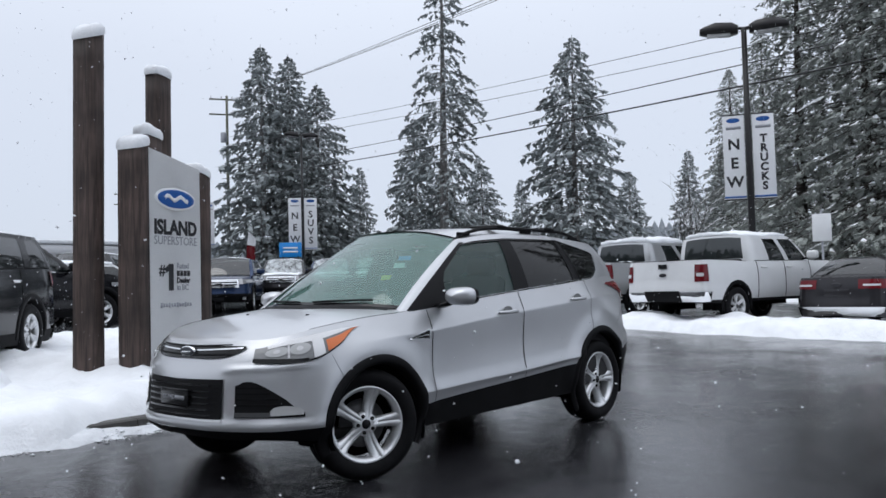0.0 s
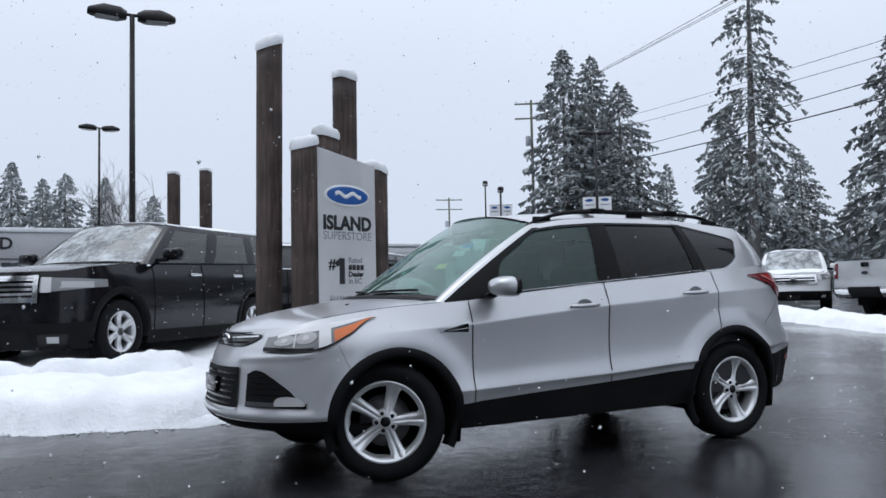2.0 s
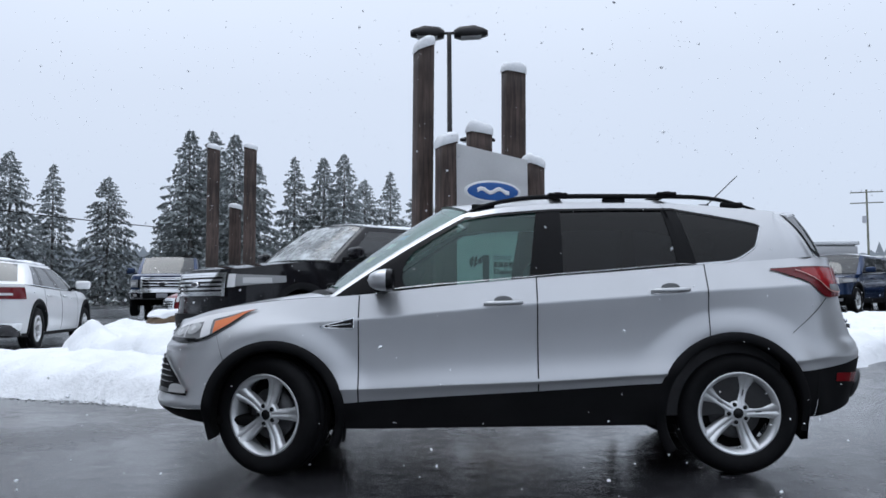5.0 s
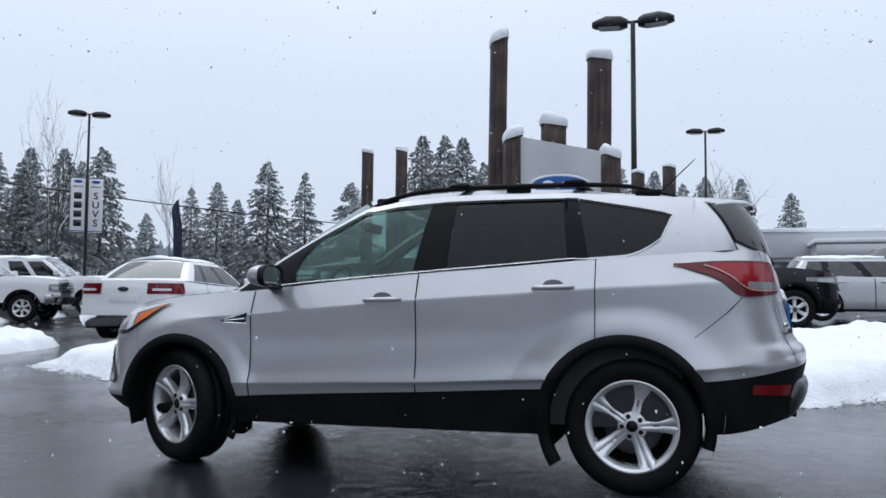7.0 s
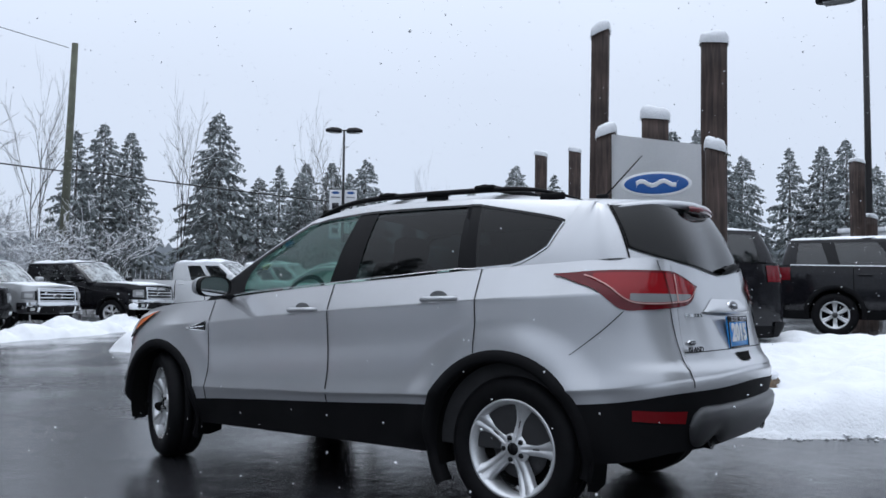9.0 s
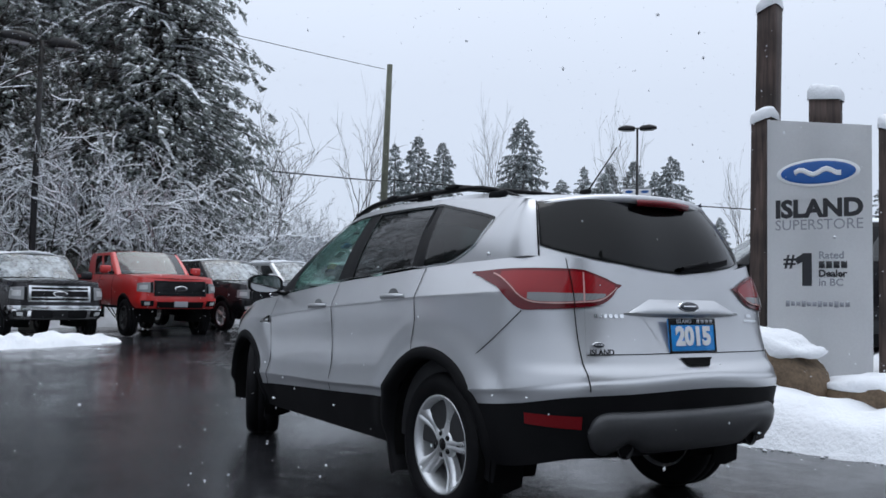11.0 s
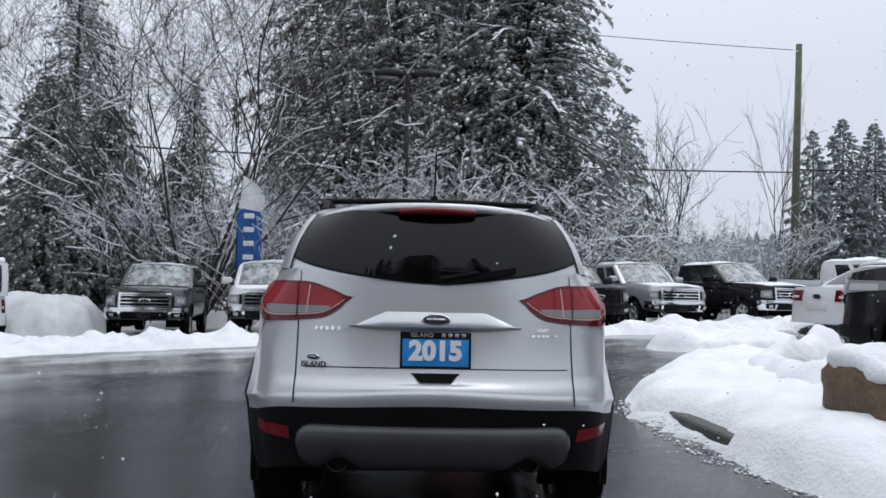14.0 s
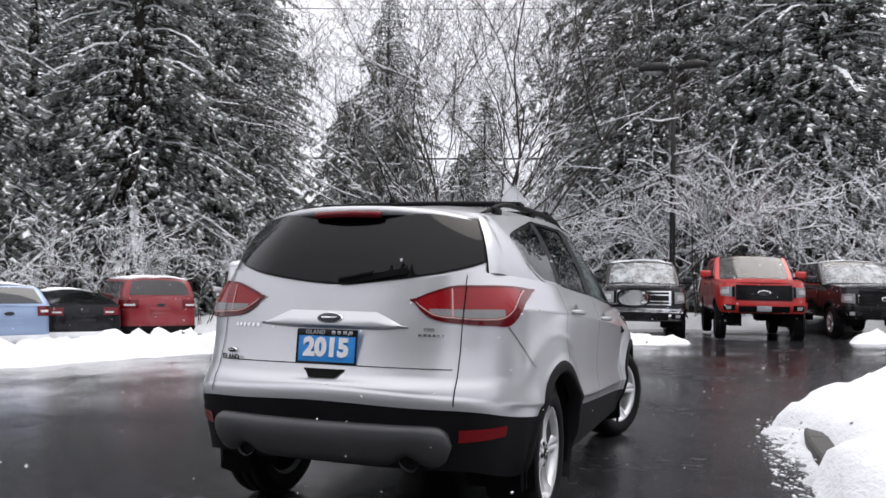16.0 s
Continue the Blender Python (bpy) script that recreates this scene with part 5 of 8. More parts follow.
# clods heaped by the plough before the black car, and a bank in the lot
snow_field("snow_bank", [(1.3, -4.05), (2.3, -3.35), (3.5, -3.55), (4.8, -4.55), (5.7, -5.4), (5.2, -5.95), (4.35, -5.15), (3.4, -4.15), (2.6, -3.95), (1.7, -4.7)], 0.065, 0.55, "heaped clods of ploughed snow on the island", 0.45, 0.10, 0.14)
snow_field("snow_bank", [(9.25, -4.5), (10.7, -4.3), (11.7, -6.5), (10.9, -7.8), (9.5, -7.0), (8.95, -6.2)], 0.11, 0.26, "small ploughed bank of snow in the lot", 0.45, 0.12, 0.2)
# banks along the rows of parked vehicles
snow_field("snow_bank", [(11.6, 4.2), (12.6, 1.6), (13.3, -0.4), (14.4, -0.9), (14.2, 2.5), (13.9, 5.6), (13.2, 9.2), (11.0, 12.4), (7.5, 14.5), (3.0, 15.5), (2.6, 10.4), (6.2, 8.9), (9.6, 8.0)], 0.16, 0.13,
           "ploughed snow bank in front of parked trucks", 0.40, 0.18, 0.3)
snow_field("snow_bank", [(14.4, -3.6), (15.6, -4.2), (17.0, -6.6), (18.6, -9.2), (19.4, -12.5), (20.6, -17.5), (19.0, -18.5), (17.3, -13.0), (16.3, -9.4), (15.0, -6.2)], 0.16, 0.16,
           "ploughed snow bank before parked trucks", 0.40, 0.18, 0.3)
snow_field("snow_bank", [(16.0, 8.8), (18.8, 8.4), (19.4, 11.8), (16.6, 12.6)], 0.16, 1.15, "tall ploughed heap of snow", 1.5, 0.16, 0.3)
snow_field("snow_bank", [(-11.3, -6.6), (-10.6, -3.6), (-10.6, -0.5), (-10.8, 4.5), (-13.2, 4.5), (-12.6, -1.0), (-12.2, -4.2), (-12.8, -7.4), (-14.5, -11.0), (-13.4, -11.0)], 0.16, 0.24,
           "ploughed snow bank behind parked cars", 0.45, 0.07, 0.25)
# snow in the wood, round the lot
snow_field("snow_wood_floor", [(19.5, -8.0), (22.0, 2.0), (20.5, 9.0), (17.0, 14.0), (11.0, 17.0), (2.0, 19.0), (4.0, 60.0), (60.0, 60.0), (75.0, -10.0), (34.0, -14.0)], 1.1, 0.25, "snow under the trees", 2.0, 0.3, 0.6)
snow_field("snow_wood_floor", [(-19.0, 9.0), (-21.0, 0.0), (-24.0, -7.0), (-30.0, -14.0), (-44.0, -20.0), (-80.0, -20.0), (-80.0, 40.0), (-24.0, 40.0)], 1.1, 0.25, "snow under the trees", 2.0, 0.3, 0.6)
snow_field("snow_verge", [(36.0, -30.0), (46.0, -70.0), (20.0, -72.0), (12.0, -76.0), (-10.0, -80.0), (-60.0, -66.0), (-90.0, -50.0), (-140.0, -80.0), (-60.0, -170.0), (60.0, -170.0), (140.0, -60.0), (80.0, -16.0)], 2.2, 0.3, "snow on the far verge", 3.0, 0.4, 1.0)

# kerb stones round the nose of the island
kerb = thing("kerb", "wet concrete kerb half buried in snow", "kerb", kind="structure")
line = [(-3.9, -4.62), (-2.4, -3.28), (-1.15, -2.52), (0.2, -2.28), (1.6, -2.22), (2.75, -2.42), (4.2, -2.98), (5.8, -3.63)]
path_pts = [spline([(x, y, 0) for x, y in line], i / 60 * 7) for i in range(61)]
for a in range(0, 60, 4):
    rows = []
    for i in range(a, a + 5):
        q = path_pts[i]
        d = (path_pts[min(60, i + 1)] - path_pts[max(0, i - 1)]).normalized()
        s = Vector((d.y, -d.x, 0))
        z = ground_z(q.x, q.y)
        shrink = d * (0.004 if i == a else -0.004 if i == a + 4 else 0)
        rows.append([q + shrink + s * o + Vector((0, 0, z + h)) for o, h in ((-0.02, -0.05), (0.0, 0.095), (0.02, 0.11), (0.15, 0.112), (0.16, -0.05))])
    part("kerb_stone", hull_cap(grid(rows)), M_KERB, kerb, smooth=False)


def boulder(x, y, z, sx, sy, sz, seed, label):
    bm = bmesh.new()
    bmesh.ops.create_icosphere(bm, subdivisions=4, radius=1)
    for v in bm.verts:
        k = 1 + 0.28 * noise.noise(v.co * 1.1 + Vector((seed, 0, 0))) + 0.10 * noise.noise(v.co * 3.3 + Vector((seed, 5, 0))) + 0.03 * noise.noise(v.co * 9)
        v.co = Vector((math.copysign(abs(v.co.x) ** 0.75, v.co.x) * sx, math.copysign(abs(v.co.y) ** 0.75, v.co.y) * sy, math.copysign(abs(v.co.z) ** 0.7, v.co.z) * sz)) * k
    rock = thing("boulder", label, "boulder", "landscape boulders", pose(x, y, z))
    body = part("rock", bm, M_ROCK, rock)
    bm = bmesh.new()
    bmesh.ops.create_icosphere(bm, subdivisions=4, radius=1)
    for v in bm.verts:
        k = 1 + 0.22 * noise.noise(v.co * 1.1 + Vector((seed, 0, 0))) + 0.05 * noise.noise(v.co * 4)
        top = max(v.co.z, -0.12 + 0.25 * noise.noise(v.co * 2.2 + Vector((0, seed, 0))))
        v.co = Vector((v.co.x * sx * 1.03, v.co.y * sy * 1.03, top * sz * 0.55 + sz * 0.62)) * k
    part("snow_cap", bm, M_SNOW, rock)
    return rock


boulder(-0.24, -3.14, 0.40, 0.43, 0.34, 0.40, 1.7, "brown boulder with a cap of snow on the island")
boulder(-0.98, -3.42, 0.26, 0.46, 0.28, 0.22, 6.2, "low flat boulder with a cap of snow below the sign")
boulder(6.0, -11.0, 0.55, 0.42, 0.35, 0.28, 9.4, "small boulder with a thick cap of snow")


# ---- timber sign ----
def timber(name, parent, x, y, z0, z1, a, b, turn, lean=(0, 0), slope=0.05, cap=0.13):
    """A squared log with worn edges, a slanted top and a cap of snow."""
    rows = []
    n = 14
    for i in range(n + 1):
        t = i / n
        ring = []
        for k in range(16):
            w = 2 * math.pi * k / 16
            c, s = math.cos(w), math.sin(w)
            q = 1 / max(abs(c), abs(s))
            q = min(q, 1.30) * (1 + 0.012 * noise.noise((x * 3 + c, y * 3 + s, t * 6)))
            px, py = a / 2 * q * c, b / 2 * q * s
            zz = lerp(z0, z1, t) + (slope * (px / a) if i == n else 0)
            ring.append((px, py, zz - z0))
        rows.append(ring)
    rows.append([(p[0] * 0.02, p[1] * 0.02, p[2]) for p in rows[-1]])
    m = pose(x, y, z0, lean[0], lean[1], turn)
    post = part(name, grid(rows, closed_v=True), M_POST, parent, at=m, smooth=True)
    rows = []
    for k, h in ((1.10, -0.012), (1.14, 0.02), (1.10, cap * 0.55), (0.92, cap * 0.85), (0.6, cap * 0.98), (0.02, cap)):
        ring = []
        for j in range(16):
            w = 2 * math.pi * j / 16
            c, s = math.cos(w), math.sin(w)
            q = min(1 / max(abs(c), abs(s)), 1.25)
            px, py = a / 2 * q * c * k, b / 2 * q * s * k
            ring.append((px, py, z1 - z0 + h * (1 + 0.25 * noise.noise((x * 9 + c, y * 9 + s, h * 9))) + slope * px / a))
        rows.append(ring)
    part("snow_cap", grid(rows, closed_v=True), M_SNOW, post)
    return post


PT = (0.25, -3.745)
PD = Vector((-0.932, -0.362, 0))
TURN = math.degrees(math.atan2(PD.y, PD.x)) + 180
sign = thing("timber_sign", "white dealer sign panel between tall dark timber posts", "sign")
timber("post", sign, 0.69, -4.27, 0.10, 4.06, 0.195, 0.29, TURN, (0.2, -0.9), -0.08)
timber("post", sign, 0.385, -3.85, 0.10, 2.80, 0.195, 0.29, TURN, (0.1, -0.5), -0.06)
timber("post", sign, -0.01, -4.23, 0.10, 3.00, 0.28, 0.20, TURN, (0.1, -0.4), 0.03)
timber("post", sign, -0.45, -4.78, 0.10, 3.89, 0.275, 0.20, TURN, (0.1, -0.6), 0.02)
timber("post", sign, -0.655, -4.24, 0.10, 2.60, 0.195, 0.27, TURN, (0.1, -0.3), 0.06)
# panel plane: X runs along the panel from its right edge, Y up, Z towards the lot
m_panel = Matrix(((PD.x, 0, -0.362, PT[0]), (PD.y, 0, 0.932, PT[1]), (0, 1, 0, 0), (0, 0, 0, 1)))
WID = 0.895
bm = bmesh.new()
face = [bm.verts.new(p) for p in ((0, 0.25, 0), (WID, 0.25, 0), (WID, 2.645, 0), (0, 2.79, 0))]
bm.faces.new(face)
bmesh.ops.solidify(bm, geom=bm.faces[:], thickness=0.10)
bm.transform(m_panel)
panel = part("sign_panel", bm, M_WHITE, sign, "white sign panel", smooth=False)
sx = WID / 2
mo = m_panel @ pose(sx, 2.255, 0.003)
oval = part("sign_oval", disc(0.355, 0.128, 0.010), M_WHITE, panel, at=mo)
part("oval_field", disc(0.335, 0.110, 0.013), M_BLUE_SIGN, oval, "blue oval mark")
bm = tube([(-0.20 + 0.04 * i, 0.016 * math.sin(i * 1.15) + 0.004, 0.014) for i in range(11)], 0.016, 6)
bm.transform(Matrix.Diagonal((1, 1.5, 0.25, 1)) @ Matrix.Translation((0, 0, 0.042)))
part("oval_stroke", bm, M_WHITE, oval, "white stroke")


def letters(body, size, x, y, mat, bold=0.0, spacing=1.0, align="CENTER", wide=1.0):
    bm = text_mesh(body, size, 0.0015, bold, spacing, align)
    bm.transform(m_panel @ pose(x, y, 0.003) @ Matrix.Diagonal((wide, 1, 1, 1)))
    part("sign_letters", bm, mat, panel, smooth=False)


letters("ISLAND", 0.222, sx, 1.92, M_INK, 0.010, 1.0, wide=1.0)
letters("SUPERSTORE", 0.135, sx, 1.775, M_GREYINK, 0.0, 1.0, wide=0.97)
letters("#", 0.17, 0.20, 1.445, M_INK, 0.004)
bm = box(0.082, 0.300, 0.003, m_panel @ pose(0.352, 1.368, 0.003))
bm = box(0.105, 0.060, 0.003, m_panel @ pose(0.302, 1.468, 0.0034, 0, 0, 32), bm=bm)
part("sign_letters", bm, M_INK, panel, smooth=False)
letters("Rated", 0.092, 0.45, 1.495, M_GREYINK, 0.002, align="LEFT")
for k in range(4):
    part("sign_bar", box(0.050, 0.062, 0.003, m_panel @ pose(0.478 + 0.062 * k, 1.412, 0.003)), M_INK, panel)
letters("Dealer", 0.086, 0.45, 1.330, M_INK, 0.003, align="LEFT")
letters("in BC", 0.092, 0.45, 1.250, M_GREYINK, 0.002, align="LEFT")
for k in range(12):
    part("sign_bar", box(0.036, 0.040 if k % 3 else 0.055, 0.003, m_panel @ pose(0.185 + 0.046 * k, 1.055, 0.003)), M_GREYINK, panel)


# free posts behind
for x, y, h, grp in ((5.10, -10.8, 4.10, 0), (4.40, -10.95, 4.13, 0), (4.86, -11.6, 3.0, 0), (-0.04, -15.55, 4.15, 1), (-0.78, -15.45, 4.25, 1), (-0.15, -16.3, 3.0, 1)):
    pst = thing("timber_post", "tall squared timber post capped with snow", "post", "free-standing posts", pose(x, y, ground_z(x, y) - 0.05))
    timber("shaft", pst, 0, 0, 0, h - ground_z(x, y), 0.24, 0.24, 20 + 30 * grp, (0, -0.3), 0.05, 0.10)


# ---- lamp posts, poles, wires ----
def lamp_head(parent, dx, turn):
    """A shoebox lamp that slopes to a thin nose, on a short arm."""
    bm = bmesh.new()
    sec = [(0.10, 0.05, 0.07), (0.22, 0.15, 0.11), (0.52, 0.17, 0.12), (0.72, 0.12, 0.06), (0.80, 0.07, 0.02)]
    rows = [[(x, -w, 0.02), (x, -w * 0.8, h), (x, 0, h * 1.12), (x, w * 0.8, h), (x, w, 0.02), (x, w, -0.06 - h * 0.25), (x, -w, -0.06 - h * 0.25)] for x, w, h in sec]
    bm = hull_cap(grid(rows, closed_v=True))
    head = part("lamp_head", bm, M_POLE, parent, at=pose(0, 0, dx, 0, 0, turn) @ pose(0, 0, 0, 0, -3, 0))
    part("lamp_lens", box(0.42, 0.26, 0.02, pose(0.45, 0, -0.10), 0.008), M_LENS, head)
    part("lamp_arm", box(0.16, 0.06, 0.05, pose(0.06, 0, 0.02), 0.01), M_POLE, head)
    return head


def lamp_post(x, y, h, turn, banners=None, s=1.4, bt=0.0, zb=0.55, bs=1.0):
    post = thing("lamp_post", "dark steel twin-head car lot lamp post" + (" with banners" if banners else ""), "lamp post", "lot lamp posts", pose(x, y, ground_z(x, y), 0, 0, 0))
    part("pole", lathe([(0.095, 0), (0.085, h * 0.5), (0.07, h + 0.05), (0.001, h + 0.05)], 12, "Z"), M_POLE, post)
    part("pole_base", lathe([(0.26, -0.1), (0.26, 0.55), (0.24, 0.58), (0.001, 0.58)], 20, "Z"), M_KERB, post)
    for a in (0, 180):
        hd = lamp_head(post, h, turn + a)
        hd.scale = (s, s, s)
    if banners:
        for side, word in zip((-1, 1), banners):
            w, hh = 0.54 * bs, 2.25 * bs
            ban = part("banner", box(w, 0.015, hh, pose(side * (w / 2 + 0.10), 0, h * zb), 0.004), M_BANNER, post, "white vertical banner", at=pose(0, 0, 0, 0, 0, bt))
            for zz in (-hh / 2, hh / 2):
                part("banner_rod", box(w + 0.12, 0.03, 0.03, pose(side * (w / 2 + 0.05), 0, h * zb + zz), 0.006), M_POLE, ban)
            step = 1.50 * bs / max(3, len(word))
            for face_y, rz in ((-0.010, 0), (0.010, 180)):
                for k, ch in enumerate(word):
                    if ch == "I":
                        part("banner_bar", box(0.30 * bs, 0.004, 0.26 * bs, pose(side * (w / 2 + 0.10), face_y, h * zb + 0.58 * bs - step * (k + 0.5))), M_INK, ban)
                        continue
                    bm = text_mesh(ch, min(0.40 * bs, step * 1.15), 0.001, 0.012)
                    bm.transform(pose(side * (w / 2 + 0.10), face_y, h * zb + 0.58 * bs - step * (k + 0.5), 90, 0, rz))
                    part("banner_letter", bm, M_INK, ban, smooth=False)
                bm = disc(0.17 * bs, 0.065 * bs, 0.002, 20)
                bm.transform(pose(side * (w / 2 + 0.10), face_y, h * zb + 0.98 * bs, 90, 0, rz))
                part("banner_mark", bm, M_BLUE_SIGN, ban)
                part("banner_strip", box(w * 0.7, 0.003, 0.08, pose(side * (w / 2 + 0.10), face_y, h * zb + 0.78 * bs)), M_GREYINK, ban)
                part("banner_strip", box(w, 0.003, 0.05, pose(side * (w / 2 + 0.10), face_y, h * zb - 1.06 * bs)), M_BLUE_SIGN, ban)
    return post


lamp_post(-16.9, -3.75, 7.55, 115, ("NEW", "TRUCKS"), 1.4, 115)
lamp_post(0.41, -19.85, 8.7, 0, None, 1.5)
lamp_post(-1.42, -54.3, 11.6, 5, None, 1.6)
lamp_post(-31.8, -40.5, 10.9, 160, ("NEW", "SUVS"), 1.5, 141, 0.44, 1.6)
lamp_post(-36.6, -64.1, 10.6, 60, None, 1.5)
lamp_post(33.7, -35.5, 11.4, 221, ("IIII", "SUVS"), 1.5, 221, 0.52, 1.45)
lamp_post(21.4, 0.35, 8.2, 90, None, 1.35)
lamp_post(-28.0, -46.9, 7.6, 60, ("IIII", "TRUCKS"), 1.3, 151, 0.66, 1.35)


def utility_pole(x, y, h, arm=0.0, turn=0.0, lean=0.0, r=0.16):
    pole = thing("utility_pole", "tall weathered wooden utility pole", "utility pole", "utility poles", pose(x, y, ground_z(x, y) - 0.1, 0, lean, 0))
    part("shaft", lathe([(r * 1.15, 0), (r, h * 0.5), (r * 0.8, h), (0.001, h)], 14, "Z"), M_UTIL, pole)
    for k in range(2 if arm else 0):
        part("cross_arm", box(arm, 0.13, 0.16, pose(0, 0, h - 0.4 - 1.6 * k, 0, 0, turn), 0.02), M_UTIL, pole)
    for k in range(4 if arm else 0):
        part("insulator", lathe([(0.03, 0), (0.06, 0.05), (0.03, 0.1), (0.06, 0.16), (0.02, 0.24), (0.001, 0.25)], 10, "Z"), M_GREYINK, pole, at=pose(0, 0, h - 0.3, 0, 0, turn) @ pose(arm * (k / 3 - 0.5) * 0.9, 0, 0))
    if arm:
        part("transformer", lathe([(0.001, 0), (0.30, 0), (0.32, 0.05), (0.32, 0.95), (0.25, 1.05), (0.001, 1.05)], 18, "Z"), M_GREYINK, pole, at=pose(0.45, 0, h - 5))
    return pole


utility_pole(-46.0, -70.1, 21.0, 3.6, -30)
utility_pole(-61.1, -119.1, 16.4, 4.5, -20)
utility_pole(51.1, -26.3, 18.2, 0, 0, -2.6, 0.26)


def cable(a, b, sag, r=0.02):
    pts = [Vector(a).lerp(Vector(b), i / 24) - Vector((0, 0, sag * 4 * (i / 24) * (1 - i / 24))) for i in range(25)]
    solid("overhead_cable", tube(pts, r, 5), M_WIRE, "black overhead cable strung between poles", "cable", "overhead cables")


for z0, z1, dx, r in ((13.0, 6.8, 0.0, 0.034), (13.9, 7.4, 0.3, 0.022)):
    cable((-45.4 + dx, -70.3, z0), (-13.8 + dx, 30.0, z1), 0.9, r)
for z0, z1, x1, r in ((21.3, 9.6, -8.0, 0.015), (21.3, 9.2, -6.8, 0.015), (21.3, 8.6, -5.0, 0.015)):
    cable((-46.0, -70.0, z0), (x1, 26.0, z1), 0.7, r)
for z0, z1, x1 in ((17.4, 7.6, -14.6), (16.6, 7.0, -14.2)):
    cable((-45.8, -70.0, z0), (x1, 26.0, z1), 0.8, 0.014)
cable((51.1, -26.3, 9.6), (30.0, 45.0, 8.6), 0.8, 0.05)
cable((51.1, -26.3, 9.8), (26.0, -90.0, 9.0), 0.8, 0.05)
cable((51.1, -26.3, 18.2), (40.0, 40.0, 20.0), 0.8, 0.025)


def feather_flag(x, y, h, mats, turn, word="", wide=0.72, top=True):
    flag = thing("feather_flag", "tall feather flag on a bent pole", "flag", "feather flags", pose(x, y, ground_z(x, y), 0, 0, turn))
    pts = [(0.10 * smooth01((t - 0.7) / 0.3) * h * 0.35, 0, h * t) for t in [i / 20 for i in range(21)]]
    part("flag_pole", tube(pts, 0.02, 6, r_end=0.008), M_POLE, flag)
    rows = []
    for i in range(21):
        t = 0.30 + 0.70 * i / 20
        w = wide * (1 - max(0, (t - 0.85) / 0.15) ** 2 * 0.75)
        x0 = 0.10 * smooth01((t - 0.7) / 0.3) * h * 0.35
        rows.append([(x0 + w * j / 4, 0.05 * math.sin(j * 1.3 + t * 5), h * t - 0.10 * j / 4) for j in range(5)])
    cloth = part("flag_cloth", grid(rows), mats, flag)
    for dy in (-0.006, 0.006) if top else ():
        part("flag_top", grid([[(q[0], q[1] + dy, q[2]) for q in r] for r in rows[-7:]]), M_BANNER, cloth, "white top")
    for k in range(2 * len(word)):
        for fy in (-0.075, 0.075):
            part("flag_bar", box(0.30, 0.006, 0.15, pose(0.36, fy, h * 0.74 - 0.40 * k), 0.002), M_WHITE, cloth, "white bar")
    return flag


feather_flag(18.75, 5.2, 4.55, M_BLUE_SIGN, -90, "FO")
feather_flag(21.3, -27.4, 4.9, M_NAVYCLOTH, 60, wide=0.42, top=False)
feather_flag(-38.5, -56.5, 5.4, M_RED, 140)

# ---- showroom far behind ----
house = thing("showroom", "low pale car showroom with a glass front and snowy roof", "building")
part("wall", box(26, 14, 5.6, pose(-3.5, -72, 3.6)), M_WALL, house, smooth=False)
part("roof", box(26.6, 14.6, 0.35, pose(-3.5, -72, 6.55), 0.05), M_SNOW, house)
part("fascia", box(26.2, 0.25, 2.0, pose(-3.5, -64.95, 5.4), 0.03), M_WALL, house)
for k in range(12):
    win = part("window", box(1.7, 0.08, 2.4, pose(-14.8 + 2.05 * k, -64.96, 2.9)), M_SHOPGLASS, house)
    part("window_frame", box(0.10, 0.12, 2.5, pose(-15.8 + 2.05 * k, -64.93, 2.9)), M_WALL, win)
bm = text_mesh("ISLAND", 1.25, 0.02, 0.03, 1.1)
bm.transform(pose(6.0, -64.80, 5.5, 90, 0, 180))
part("wall_letters", bm, M_INK, house, smooth=False)
wing = thing("service_building", "pale flat-roofed service building with a snow-covered roof", "building")
part("wall", box(22, 12, 4.4, pose(-20, -66, 3.0)), M_WALL, wing, smooth=False)
part("roof", box(22.5, 12.5, 0.3, pose(-20, -66, 5.35), 0.05), M_SNOW, wing)
part("fascia", box(22.2, 0.2, 1.1, pose(-20, -59.93, 4.55)), M_WALL, wing)
# dark sheet in the shop-glass colour, put in as shade under the fascia
part("canopy_shade", box(20, 0.1, 2.2, pose(-20, -59.97, 2.4)), M_SHOPGLASS, wing)

board = thing("notice_board", "plain white notice board on a thin steel post", "notice board", at=pose(-18.0, -2.35, ground_z(-18, -2.35), 0, 0, 17))
part("post", lathe([(0.03, 0), (0.03, 2.7), (0.001, 2.7)], 8, "Z"), M_GREYINK, board)
part("panel", box(0.03, 0.46, 0.72, pose(0.05, 0, 2.25), 0.006), M_WHITE, board)
board = thing("blue_sign_board", "bright blue sign board on two short legs", "sign", at=pose(-31.0, -40.9, ground_z(-31, -40.9), 0, 0, 141))
part("panel", box(1.5, 0.05, 1.0, pose(0, 0, 3.0), 0.01), M_BRIGHTBLUE, board)
for sx_ in (-0.5, 0.5):
    part("leg", box(0.07, 0.05, 2.6, pose(sx_, 0, 1.3)), M_POLE, board)
for k in range(2):
    part("sign_bar", box(1.0, 0.06, 0.12, pose(0, 0, 3.12 - 0.26 * k)), M_WHITE, board)

# ---- parked vehicles ----
def paint(name, col, metal=0.3, rough=0.3):
    return metal_paint(name, col, metal, rough if max(col) > 0.2 else 0.10, 0.10 if max(col) > 0.2 else 0.008, 0.6 if max(col) > 0.2 else 0.15)


